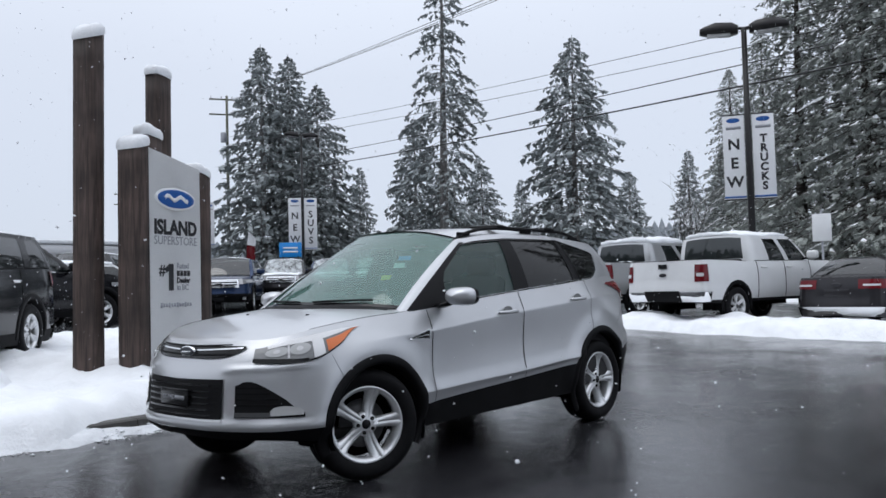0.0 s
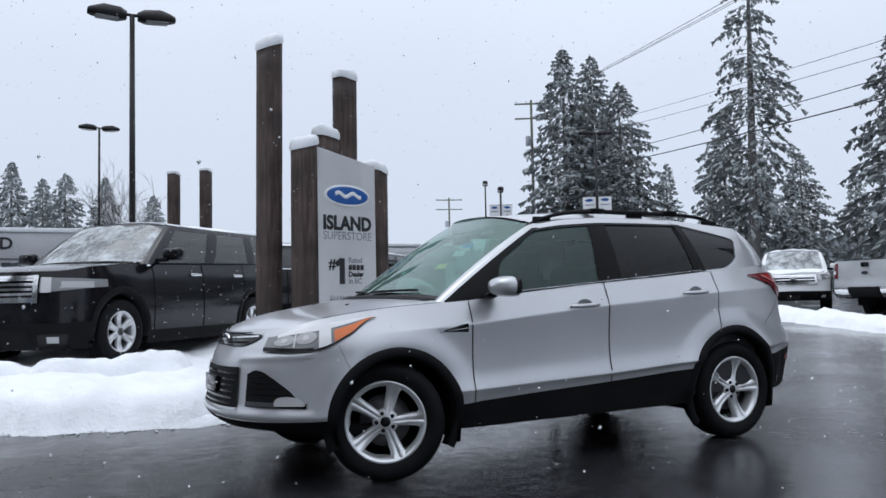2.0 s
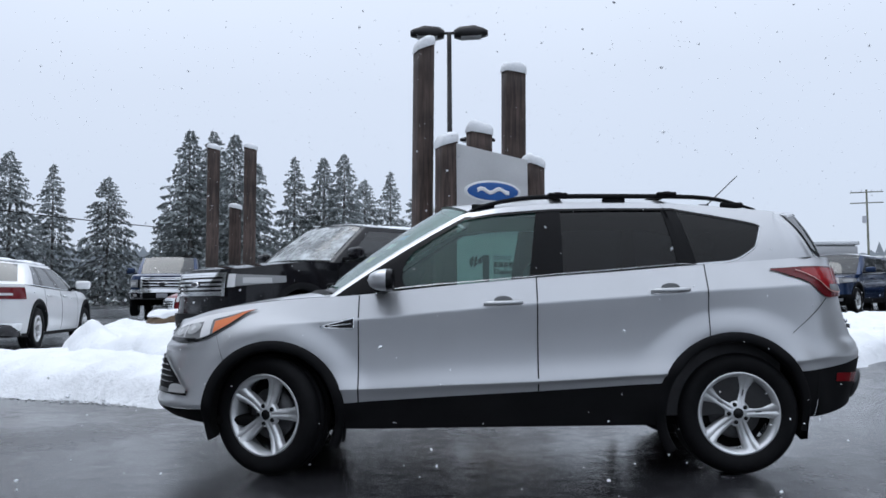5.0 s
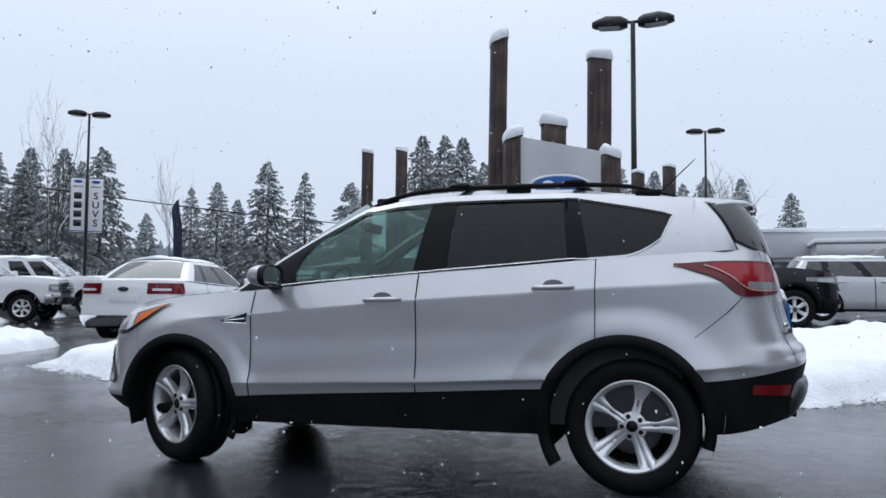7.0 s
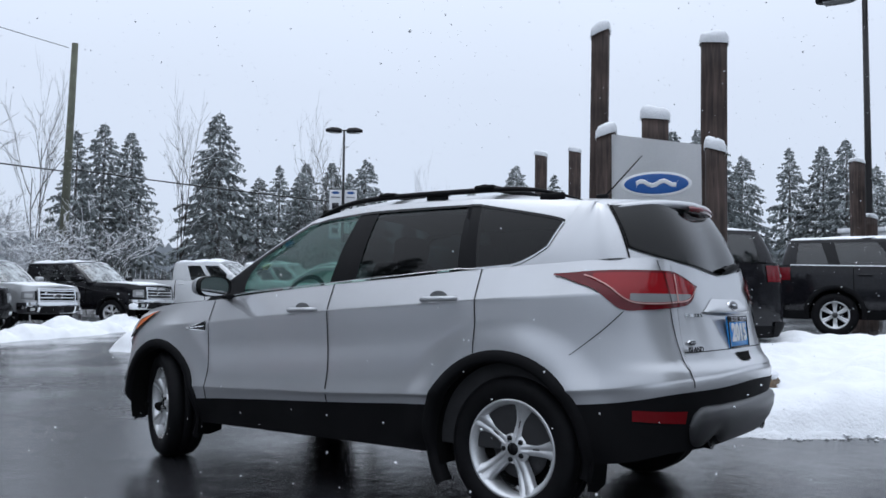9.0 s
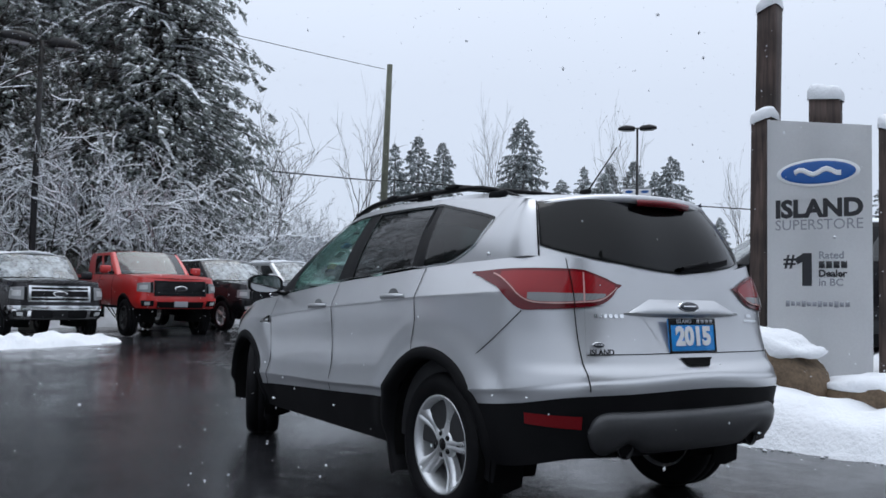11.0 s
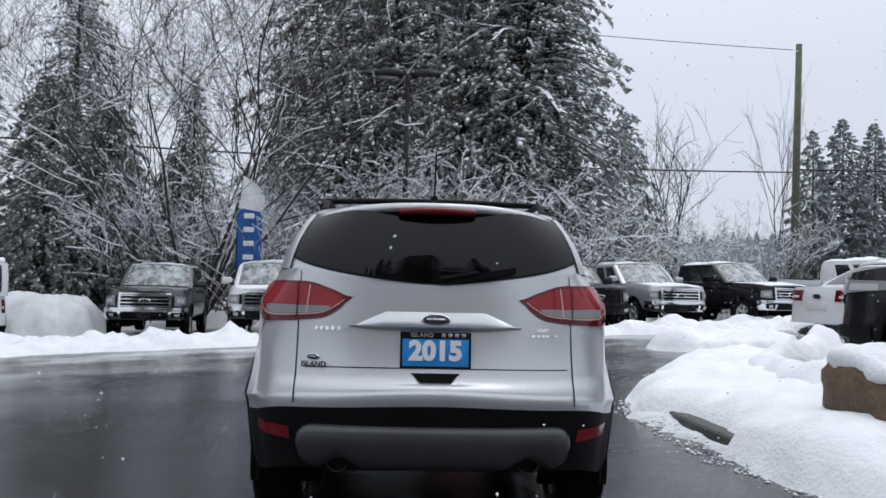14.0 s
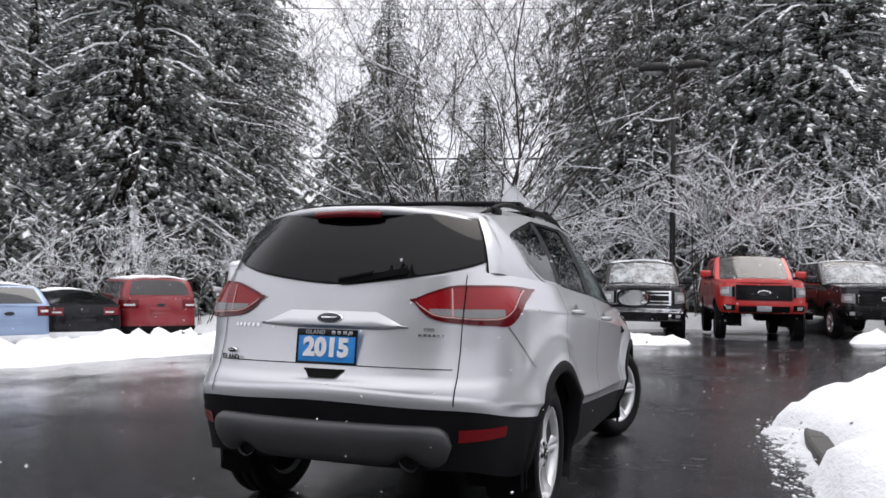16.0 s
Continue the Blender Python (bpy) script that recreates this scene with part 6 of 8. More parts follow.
P_BLACK = paint("black_paint", (0.007, 0.007, 0.009), 0.0)
P_CHARCOAL = paint("charcoal_paint", (0.030, 0.029, 0.032))
P_GREY = paint("grey_paint", (0.10, 0.102, 0.107), 0.5)
P_WHITE = paint("white_paint", (0.74, 0.75, 0.76), 0.0)
P_LTSILVER = paint("pale_silver_paint", (0.50, 0.51, 0.52), 0.5)
P_RED = paint("bright_red_paint", (0.50, 0.018, 0.016), 0.0)
P_WINE = paint("deep_red_paint", (0.23, 0.012, 0.018), 0.2)
P_NAVY = paint("dark_blue_paint", (0.018, 0.035, 0.085), 0.3)
P_SKY = paint("light_blue_paint", (0.25, 0.34, 0.50), 0.4)
M_FROST = snow_stuff("thin_frost", (0.66, 0.70, 0.72), 0.02, 0.10)
# the frost lies in patches, with bare glass between them
fn, fl = M_FROST.node_tree.nodes, M_FROST.node_tree.links
f_co, f_noise, f_span, f_clear, f_mix = (fn.new(k) for k in ("ShaderNodeTexCoord", "ShaderNodeTexNoise", "ShaderNodeMapRange", "ShaderNodeBsdfTransparent", "ShaderNodeMixShader"))
f_noise.inputs["Scale"].default_value, f_noise.inputs["Detail"].default_value, f_noise.inputs["Roughness"].default_value = 3.2, 8, 0.7
f_span.inputs["From Min"].default_value, f_span.inputs["From Max"].default_value = 0.42, 0.62
f_span.inputs["To Min"].default_value, f_span.inputs["To Max"].default_value = 0.22, 0.92
fl.new(f_co.outputs["Object"], f_noise.inputs["Vector"])
fl.new(f_noise.outputs["Fac"], f_span.inputs["Value"])
fl.new(f_span.outputs[0], f_mix.inputs[0])
fl.new(f_clear.outputs[0], f_mix.inputs[1])
fl.new(fn["Principled BSDF"].outputs[0], f_mix.inputs[2])
fl.new(f_mix.outputs[0], fn["Material Output"].inputs["Surface"])
M_FARGLASS = pane("parked_car_glass", (0.22, 0.25, 0.25), 0.09, see=0.6)
M_FARWIND = pane("parked_car_windshield", (0.30, 0.36, 0.35), 0.10, see=0.6)
CACHE = {}


def far_wheel(parent, x, y, z, side, r, w, rimr, mat, steer=0):
    key = (r, w, rimr, mat.name)
    if key not in CACHE:
        spokes = None
        for k in range(6):
            bm = build_spoke(rimr, w)
            bm.transform(pose(0, 0, 0, 0, 60 * k, 0))
            spokes = merge(spokes, bm)
        CACHE[key] = (mesh_from("tyre", build_tyre(r, w, rimr, 30), M_RUBBER), mesh_from("rim", build_rim(rimr, w, 30), mat), mesh_from("spokes", spokes, mat),
                      mesh_from("hub", lathe([(0.0005, w * 0.37), (0.045, w * 0.35), (0.055, w * 0.2)], 16), M_ALLOY_DARK), mesh_from("wheel_back", lathe([(0.02, -w * 0.2), (rimr * 0.93, -w * 0.2)], 24), M_UNDER))
    wheel = new("wheel")
    wheel.parent = parent
    wheel.matrix_basis = pose(x, y, z, 0, 0, steer + (0 if side > 0 else 180))
    for nm, me in zip(("tyre", "rim", "spokes", "hub", "wheel_back"), CACHE[key]):
        ob = new(nm, me)
        ob.parent = wheel


def vehicle(name, label, group, x, y, heading, s, body, snow=(0.0, 0.0, 0.0), dz=0.0, category="car"):
    """A parked vehicle from a table of lengths. Its nose looks along heading."""
    m = pose(x, y, ground_z(x, y) + dz, 0, 0, heading)
    car = thing(name, label, category, group, m)
    xf, xr, W, FWx, RWx, R = s["xf"], s["xr"], s["W"], s["fw"], s["rw"], s["r"]
    sill, hf, hc, hm, hr = s["sill"], s["hf"], s["hc"], s["hm"], s["hr"]
    cx, wt, rr, gr = s["cowl"], s["top"], s["rear"], s["glass"]
    sh = Shell([(xf, 0), (xf - s["nose"] * 0.2, 0.5 * W), (xf - s["nose"], 0.84 * W), (xf - s["nose"] - 0.34, 0.97 * W), (FWx - 0.1, W), (cx - 0.1, W), (0, W), (RWx + 0.5, W), (RWx - 0.1, 0.99 * W), (xr + 0.42, (0.985 if s.get("bed") else 0.965) * W),
                (xr + (0.06 if s.get("bed") else 0.12), (0.955 if s.get("bed") else 0.86) * W), (xr + (0.008 if s.get("bed") else 0.03), 0.5 * W), (xr, 0)], [0, 2, 4, 5, 7, 9, 10, 12],
               [[sill + 0.0, sill, sill, sill, sill, sill, sill + 0.04, sill + 0.06]] + [[lerp(sill, h, k) for h in (hf, hf, hc, hc, hm, hr, hr, hr)] for k in (0.22, 0.50, 0.80)] + [[hf, hf + 0.02, hc, hc, hm, hr, hr, hr]],
               [[.12, .10, .06, .05, .05, .05, .08, .10], [.0, .0, .01, .01, .01, .01, .0, .0], [.02, .01, .0, .0, .0, .0, .01, .03], [.04, .03, .01, .012, .012, .012, .03, .05],
                [.10 if s["nose"] > 0.15 else .05, .08, .07, .06, .05, .05, .06, .06 if s.get("bed") else .10]])
    arch = ((FWx, R + 0.02, R + 0.075), (RWx, R + 0.02, R + 0.075))
    us = [i / 6 for i in range(12 * 6 + 1)]
    two = lambda f: weld(merge(f(1), f(-1)))
    part("body", two(lambda q: sh.sheet(us, 0, 4, 16, arch, q)), body, car)
    part("sill_trim", two(lambda q: sh.sheet(us, 0, 0.75 if s.get("clad") else 0.35, 3, arch, q, 0.006)), M_PLASTIC, car)
    part("floor_pan", box(xf - xr - 0.5, W * 1.7, 0.12, pose((xf + xr) / 2, 0, sill + 0.06), 0.02), M_UNDER, car)
    for q in both:
        for hx, hz, hr_ in arch:
            ring = [[(hx + (hr_ + dr) * math.cos(a), q * (sh.on(sh.u_of_x(hx + hr_ * math.cos(a)), max(sill + 0.02, hz + hr_ * math.sin(a))).y + o), hz + (hr_ + dr) * math.sin(a)) for dr, o in ((-0.03, -0.25), (-0.03, 0.01), (0.04, 0.012), (0.05, 0))] for a in [radians(-12 + 204 * i / 16) for i in range(17)]]
            part("arch_trim", grid(ring), M_PLASTIC, car)
        far_wheel(car, FWx, q * (W - 0.13), R, q, R, 0.24, R * 0.63, s.get("wheel", M_ALLOY))
        far_wheel(car, RWx, q * (W - 0.13), R, q, R, 0.24, R * 0.63, s.get("wheel", M_ALLOY))
        part("wheel_liner", box(R * 2.3, 0.3, R * 1.5, pose(FWx, q * (W - 0.42), R * 1.55)), M_UNDER, car)
        part("wheel_liner", box(R * 2.3, 0.3, R * 1.5, pose(RWx, q * (W - 0.42), R * 1.55)), M_UNDER, car)
    # glasshouse
    Wb, Wr, zr = W - 0.07, s["wr"], s["roof"]
    side_x = [lerp(cx - 0.16, gr + 0.10, t) for t in (0, 0.36, 0.42, 0.72, 0.77, 1)]
    top_x = [lerp(wt - 0.12, rr, t) for t in (0, 0.33, 0.42, 0.72, 0.80, 1)]
    zb = lambda xx: along([(gr, hr if not s.get("bed") else hm), (cx, hc)], xx) + 0.0
    low = [(cx + 0.10, 0, hc + 0.03), (cx + 0.06, 0.5 * Wb, hc + 0.025), (cx - 0.08, 0.88 * Wb, hc + 0.01)] + [(xx, Wb, zb(xx)) for xx in side_x] + [(gr - 0.0, 0.84 * Wb, zb(gr)), (gr - 0.04, 0.45 * Wb, zb(gr)), (gr - 0.05, 0, zb(gr))]
    high = [(wt + 0.06, 0, zr - 0.03), (wt + 0.03, 0.5 * Wr, zr - 0.035), (wt - 0.06, 0.90 * Wr, zr - 0.07)] + [(xx, Wr, zr - 0.085) for xx in top_x] + [(rr - 0.06, 0.84 * Wr, zr - 0.08), (rr - 0.10, 0.45 * Wr, zr - 0.05), (rr - 0.11, 0, zr - 0.045)]
    cb = Cabin(low, high, 0.02)
    part("windshield", two(lambda q: cb.piece(0, 2, 0.03, 0.97, 8, 5, -0.002, q)), M_FARWIND, car)
    part("rear_window", two(lambda q: cb.piece(9.05, 11, 0.12, 0.92, 8, 5, 0.004, q)), M_FARGLASS, car)
    part("rear_frame", two(lambda q: cb.piece(8.6, 11, 0.0, 1.0, 8, 5, 0.0, q)), body, car)
    for q in both:
        part("pillar", cb.piece(1.95, 3.1, 0, 1, 4, 6, 0.003, q), body, car)
        part("window_frame", cb.piece(3.0, 8.0, 0.88, 1.0, 20, 2, 0.003, q), body, car)
        part("pillar", cb.piece(7.75, 9.0, 0, 1, 5, 6, 0.003, q), body, car)
        part("side_window", cb.piece(3.05, 4.05, 0.03, 0.90, 6, 4, 0, q), M_FARGLASS, car)
        part("pillar", cb.piece(3.98, 5.05, 0, 0.9, 3, 4, 0.003, q), M_GLOSSBLACK if not s.get("bed") else body, car)
        part("side_window", cb.piece(5.0, 6.05, 0.03, 0.90, 6, 4, 0, q), M_FARGLASS, car)
        part("pillar", cb.piece(5.98, 7.05, 0, 0.9, 3, 4, 0.003, q), M_GLOSSBLACK if not s.get("bed") else body, car)
        part("side_window", cb.piece(7.0, 7.8, 0.03, 0.90, 6, 4, 0, q), M_FARGLASS if not s.get("solid_rear") else body, car)
        part("belt_strip", cb.piece(3.1, 7.9, 0, 0.03, 14, 1, 0.006, q), M_CHROME if s.get("chrome", True) else M_PLASTIC, car)
        mir = part("door_mirror", box(0.12, 0.26, 0.19 if s.get("bed") else 0.15, pose(cx - 0.28, q * (W + 0.13), hc + 0.13), 0.04), s.get("mirror", body), car)
        part("mirror_arm", box(0.06, 0.18, 0.05, pose(cx - 0.25, q * (W - 0.02), hc + 0.06), 0.015), M_PLASTIC, mir)
        for ux in s["doors"]:
            u = sh.u_of_x(ux)
            part("door_gap", sh.band(u - 0.012, u + 0.012, sill + 0.08, along([(gr, hr if not s.get("bed") else hm), (cx, hc)], ux) - 0.01, 0.003, 1, 8, side=q), M_UNDER, car)
        for ux in s["handles"]:
            p0 = sh.on(sh.u_of_x(ux), lerp(sill, hm, 0.84), 0.02)
            part("door_handle", box(0.22, 0.035, 0.035, pose(p0.x, q * p0.y, p0.z), 0.012), s.get("handle", body), car)
    edge = lambda t: spline(cb.high, lerp(2.0, 8.9, t))
    mid = lambda t: Vector((lerp(wt + 0.06, rr - 0.11, t), 0, zr - 0.03 + 0.03 * math.sin(math.pi * t)))
    part("roof", crown_sheet(edge, mid, 0, 1, 10, 6), body, car)
    h_edge = lambda t: sh.at(lerp(1.6, 4.9, t), 4)
    nose = sh.at(0, 4)
    h_mid = lambda t: Vector((lerp(nose.x, cx + 0.10, t), 0, lerp(nose.z, hc + 0.03, t ** 0.75) + s.get("dome", 0.03) * math.sin(math.pi * min(1, t + 0.12))))
    part("bonnet", crown_sheet(h_edge, h_mid, 0, 1, 12, 8), body, car)
    if s.get("bed"):
        part("bed_floor", box(gr - xr - 0.1, 2 * W - 0.2, 0.06, pose((gr + xr) / 2, 0, hr - 0.42)), M_PLASTIC, car)
        part("bed_wall", box(0.06, 2 * W - 0.12, hm - sill - 0.1, pose(gr - 0.09, 0, (hm + sill) / 2)), body, car)
        part("bed_rim", two(lambda q: sh.sheet([u for u in us if u >= sh.u_of_x(gr - 0.1)], 3.96, 4.0, 1, (), q, 0.012)), M_PLASTIC, car)
        for q in both:
            part("bed_side", box(gr - xr - 0.5, 0.05, 0.45, pose((gr + xr) / 2, q * (W - 0.14), hr - 0.22)), M_PLASTIC, car)
        part("bed_end", box(0.05, 2 * W - 0.45, 0.45, pose(xr + 0.13, 0, hr - 0.22)), M_PLASTIC, car)
    else:
        t_edge = lambda t: sh.at(lerp(12 - 1.6, 8.3 if s.get("trunk") else 9.6, t), 4)
        tail = sh.at(12, 4)
        t_mid = lambda t: Vector((lerp(tail.x, gr - 0.05, t), 0, lerp(tail.z, hr + 0.03, t)))
        part("rear_deck", crown_sheet(t_edge, t_mid, 0, 1, 8, 8), body, car)
    # face
    hl0, hl1, g = s["lamp"], s["grille"], None
    ug = sh.u_of_y(0.60 * W, True)
    g = part("grille", two(lambda q: sh.band(0, ug, hl1[0], hl1[1], 0.012, 6, 4, side=q)), s.get("gmat", M_GLOSSBLACK), car)
    bars = s.get("bars", 3)
    for k in range(bars):
        z = lerp(hl1[0], hl1[1], (k + 0.5) / bars)
        part("grille_bar", two(lambda q: sh.band(0, ug * 0.97, z - 0.013, z + 0.013, 0.030, 6, 1, side=q)), s.get("barmat", M_CHROME), g)
    for z in hl1:
        part("grille_frame", two(lambda q: sh.band(0, ug * 1.02, z - 0.015, z + 0.015, 0.034, 6, 1, side=q)), s.get("framemat", s.get("barmat", M_CHROME)), g)
    gp = sh.on(0.001, (hl1[0] + hl1[1]) / 2, 0.034)
    part("emblem", disc(0.15 if s.get("bed") else 0.09, 0.06 if s.get("bed") else 0.035, 0.012, 20), M_CHROME, g, at=facing((gp.x + 0.008, 0, gp.z), (1, 0, 0)))
    part("emblem_field", disc(0.13 if s.get("bed") else 0.078, 0.048 if s.get("bed") else 0.028, 0.014, 20), M_INK, g, at=facing((gp.x + 0.010, 0, gp.z), (1, 0, 0)))
    for q in both:
        l0, l1 = sh.u_of_y(0.62 * W, True), sh.u_of_x(xf - s["nose"] - s.get("lamp_back", 0.30))
        lamp = part("headlight", sh.band(l0, l1, lambda t: hl0[0] + (0.03 if s.get("bed") else 0.06) * t, lambda t: hl0[1] - 0.02 * t, 0.014, 6, 3, side=q), M_LAMPINSIDE, car, "clear headlight")
        part("lamp_inner", sh.band(lerp(l0, l1, 0.30), lerp(l0, l1, 0.80), lerp(hl0[0], hl0[1], 0.30), lerp(hl0[0], hl0[1], 0.72), 0.020, 3, 2, side=q), M_LAMPBOWL, lamp)
        part("lamp_rim", sh.band(lerp(l0, l1, 0.02), lerp(l0, l1, 0.16), hl0[0], hl0[1], 0.018, 2, 2, side=q), M_GLOSSBLACK if s.get("bed") else M_CLEARLAMP, lamp)
        f0, f1 = sh.u_of_y(0.62 * W, True), sh.u_of_y(0.86 * W, True)
        fog = part("fog_opening", sh.band(f0, f1, s["bump"][0] + 0.05, s["bump"][0] + 0.16, 0.041, 3, 2, side=q), M_GLOSSBLACK, car)
        part("fog_lamp", sh.band(lerp(f0, f1, 0.3), lerp(f0, f1, 0.7), s["bump"][0] + 0.075, s["bump"][0] + 0.135, 0.046, 3, 2, side=q), M_LAMPBOWL, fog)
        part("grille_side", sh.band(ug - 0.10, ug + 0.03, hl1[0] - 0.02, hl1[1] + 0.02, 0.034, 2, 4, side=q), s.get("framemat", s.get("barmat", M_CHROME)), g)
        ta = s["tail"]
        t0, t1 = sh.u_of_x(xr + ta[2]), sh.u_of_y(ta[3] * W, False)
        lamp = part("tail_light", sh.band(t0, t1, ta[0], ta[1], 0.014, 8, 4, side=q), M_RED, car, "red tail light")
        part("reverse_lens", sh.band(lerp(t0, t1, 0.45), lerp(t0, t1, 0.9), lerp(ta[0], ta[1], 0.3), lerp(ta[0], ta[1], 0.5), 0.019, 3, 1, side=q), M_CLEARLAMP, lamp)
    ub = sh.u_of_x(xf - s["nose"] - 0.25)
    part("front_bumper", two(lambda q: sh.band(0, ub, s["bump"][0], s["bump"][1], 0.035, 12, 4, side=q)), body if s.get("bumpmat") == "body" else s.get("bumpmat", M_CHROME), car)
    part("valance", two(lambda q: sh.band(0, ub, sill - 0.06, s["bump"][0] + 0.02, 0.012, 10, 2, side=q)), M_PLASTIC, car)
    part("lower_intake", two(lambda q: sh.band(0, sh.u_of_y(0.55 * W, True), s["bump"][0] + 0.02, s["bump"][1] - (0.09 if s.get("bed") else 0.05), 0.042, 5, 2, side=q)), M_PLASTIC, car)
    fp = sh.on(0.001, s["bump"][0] + 0.10, 0.05)
    part("front_plate", box(0.32, 0.012, 0.13, pose(fp.x + 0.004, 0, fp.z, 0, 0, 90), 0.004), M_GREYINK if s.get("plate") else M_GLOSSBLACK, car)
    urb = sh.u_of_x(xr + 0.30)
    part("rear_bumper", two(lambda q: sh.band(urb, 12, s["bump"][0], s["bump"][0] + 0.20, 0.03, 8, 3, side=q)), M_CHROME if s.get("bumpmat") == "body" else s.get("rbump", s.get("bumpmat", M_CHROME)), car)
    if s.get("bed"):
        part("bumper_tread", two(lambda q: sh.band(sh.u_of_y(0.45 * W, False), 12, s["bump"][0] + 0.02, s["bump"][0] + 0.22, 0.038, 5, 2, side=q)), M_PLASTIC, car)
    rp = sh.on(11.999, lerp(sill, hr, 0.62), 0.0)
    part("rear_recess", box(0.012, 0.22 if s.get("bed") else 0.50, 0.10 if s.get("bed") else 0.15, pose(rp.x - 0.006, 0, rp.z + (0.22 if s.get("bed") else 0)), 0.004), M_GLOSSBLACK if s.get("bed") else body, car)
    part("rear_mark", disc(0.10, 0.04, 0.01, 16), M_INK, car, at=facing((rp.x - 0.012, 0, rp.z + (0.04 if s.get("bed") else 0.16)), (-1, 0, 0)))
    part("seats", box(cx - gr - 0.9, W * 1.5, 0.5, pose((cx + gr) / 2 - 0.2, 0, hc - 0.12), 0.1), M_INTERIOR, car)
    # snow lying on it
    def cover(e, mm, thick, nm, a=0.03, b=0.97, inset=0.93):
        bm = crown_sheet(lambda t: Vector((e(t).x, e(t).y * inset, e(t).z)), mm, a, b, 18, 12)
        ext = bmesh.ops.extrude_face_region(bm, geom=bm.faces[:])
        vs = [v for v in ext["geom"] if isinstance(v, bmesh.types.BMVert)]
        for v in vs:
            n0 = noise.noise((v.co.x * 1.9 + x, v.co.y * 1.9 + y, 0)) + 0.5 * noise.noise((v.co.x * 6, v.co.y * 6, x))
            v.co.z += max(0.006, thick * (0.75 + 0.8 * n0))
        part(nm, bm, M_SNOW, car, "lumpy snow")
    if snow[0]:
        cover(edge, mid, snow[0], "roof_snow")
    if snow[1]:
        cover(h_edge, h_mid, snow[1], "bonnet_snow", 0.05, 0.96, 0.90)
    if snow[2]:
        part("windshield_frost", two(lambda q: cb.piece(0, 1.97, 0.04, lambda t: min(0.96, snow[2] * 1.2 + 0.10 * noise.noise((t * 4 + x, q, y))), 14, 8, 0.008, q)), M_FROST, car, "frost and snow")
    if s.get("bed") and snow[0] > 0.1:
        rows = [[(lerp(gr - 0.2, xr + 0.2, i / 8), (W - 0.2) * j / 6, hr - 0.10 + 0.10 * noise.noise((i * 0.7 + x, j * 0.6, y)) + snow[0] * 0.6) for j in range(-6, 7)] for i in range(9)]
        part("bed_snow", grid(rows), M_SNOW, car, "snow heaped in the load bed")
    return car


TRUCK = dict(xf=2.95, xr=-2.95, W=1.01, fw=1.98, rw=-1.72, r=0.40, sill=0.50, hf=1.20, hc=1.30, hm=1.32, hr=1.36, cowl=1.28, top=0.55, rear=-1.05, glass=-1.15, nose=0.10, wr=0.85, roof=1.95, bed=True, clad=False,
             doors=(1.12, 0.08, -0.98), handles=(0.25, -0.75), lamp=(0.86, 1.10), grille=(0.80, 1.15), bars=4, bump=(0.54, 0.80), tail=(0.95, 1.30, 0.22, 0.80), lamp_back=0.16, solid_rear=True, dome=0.06)
HEAVY = dict(TRUCK, xf=3.05, r=0.41, hf=1.26, hc=1.36, hm=1.36, hr=1.40, roof=2.0, grille=(0.90, 1.20), lamp=(0.92, 1.20), bars=2)
LIFTED = dict(TRUCK, r=0.44, sill=0.66, hf=1.36, hc=1.46, hm=1.48, hr=1.52, roof=2.11, grille=(0.98, 1.30), lamp=(1.04, 1.28), bump=(0.70, 0.93), tail=(1.1, 1.46, 0.22, 0.80), barmat=M_GLOSSBLACK, framemat=M_PLASTIC, bumpmat="body", wheel=M_ALLOY_DARK, chrome=False, plate=True, bars=4)
SUV = dict(xf=2.45, xr=-2.50, W=0.99, fw=1.48, rw=-1.40, r=0.375, sill=0.30, hf=1.05, hc=1.16, hm=1.20, hr=1.24, cowl=1.02, top=0.32, rear=-2.05, glass=-2.25, nose=0.22, wr=0.74, roof=1.77, clad=True,
           doors=(0.92, -0.10, -1.10), handles=(0.08, -0.92), lamp=(0.84, 0.99), grille=(0.74, 0.99), bump=(0.34, 0.56), tail=(0.98, 1.20, 0.40, 0.60), lamp_back=0.55, bumpmat=M_PLASTIC, bars=3, fogdark=False)
SEDAN = dict(xf=2.42, xr=-2.44, W=0.925, fw=1.44, rw=-1.40, r=0.335, sill=0.22, hf=0.74, hc=0.94, hm=0.98, hr=1.03, cowl=0.95, top=0.10, rear=-1.15, glass=-1.80, nose=0.28, wr=0.62, roof=1.47, trunk=True,
             doors=(0.85, -0.15, -1.05), handles=(0.02, -0.92), lamp=(0.62, 0.76), grille=(0.46, 0.68), bump=(0.24, 0.42), tail=(0.80, 0.98, 0.45, 0.45), lamp_back=0.42, bars=4)
HATCH = dict(SEDAN, xf=2.05, xr=-2.05, fw=1.25, rw=-1.30, W=0.89, r=0.32, hr=1.02, rear=-1.60, glass=-1.92, roof=1.48, trunk=False, doors=(0.75, -0.2, -1.05), cowl=0.85, top=0.15, tail=(0.82, 1.06, 0.40, 0.62), hm=1.0)
COUPE = dict(SEDAN, xf=2.38, xr=-2.40, W=0.94, roof=1.38, hc=0.96, hm=0.98, hr=1.04, cowl=0.70, top=-0.05, rear=-1.10, glass=-1.95, wr=0.58, tail=(0.80, 0.97, 0.12, 0.45))
CROSS = dict(SUV, xf=2.30, xr=-2.38, W=0.94, roof=1.68, hc=1.06, hm=1.10, hr=1.18, hf=0.96, r=0.36, fw=1.38, rw=-1.36, lamp=(0.80, 0.96), grille=(0.72, 0.92), bump=(0.30, 0.52), rear=-1.90, glass=-2.15, tail=(0.92, 1.12, 0.45, 0.55))
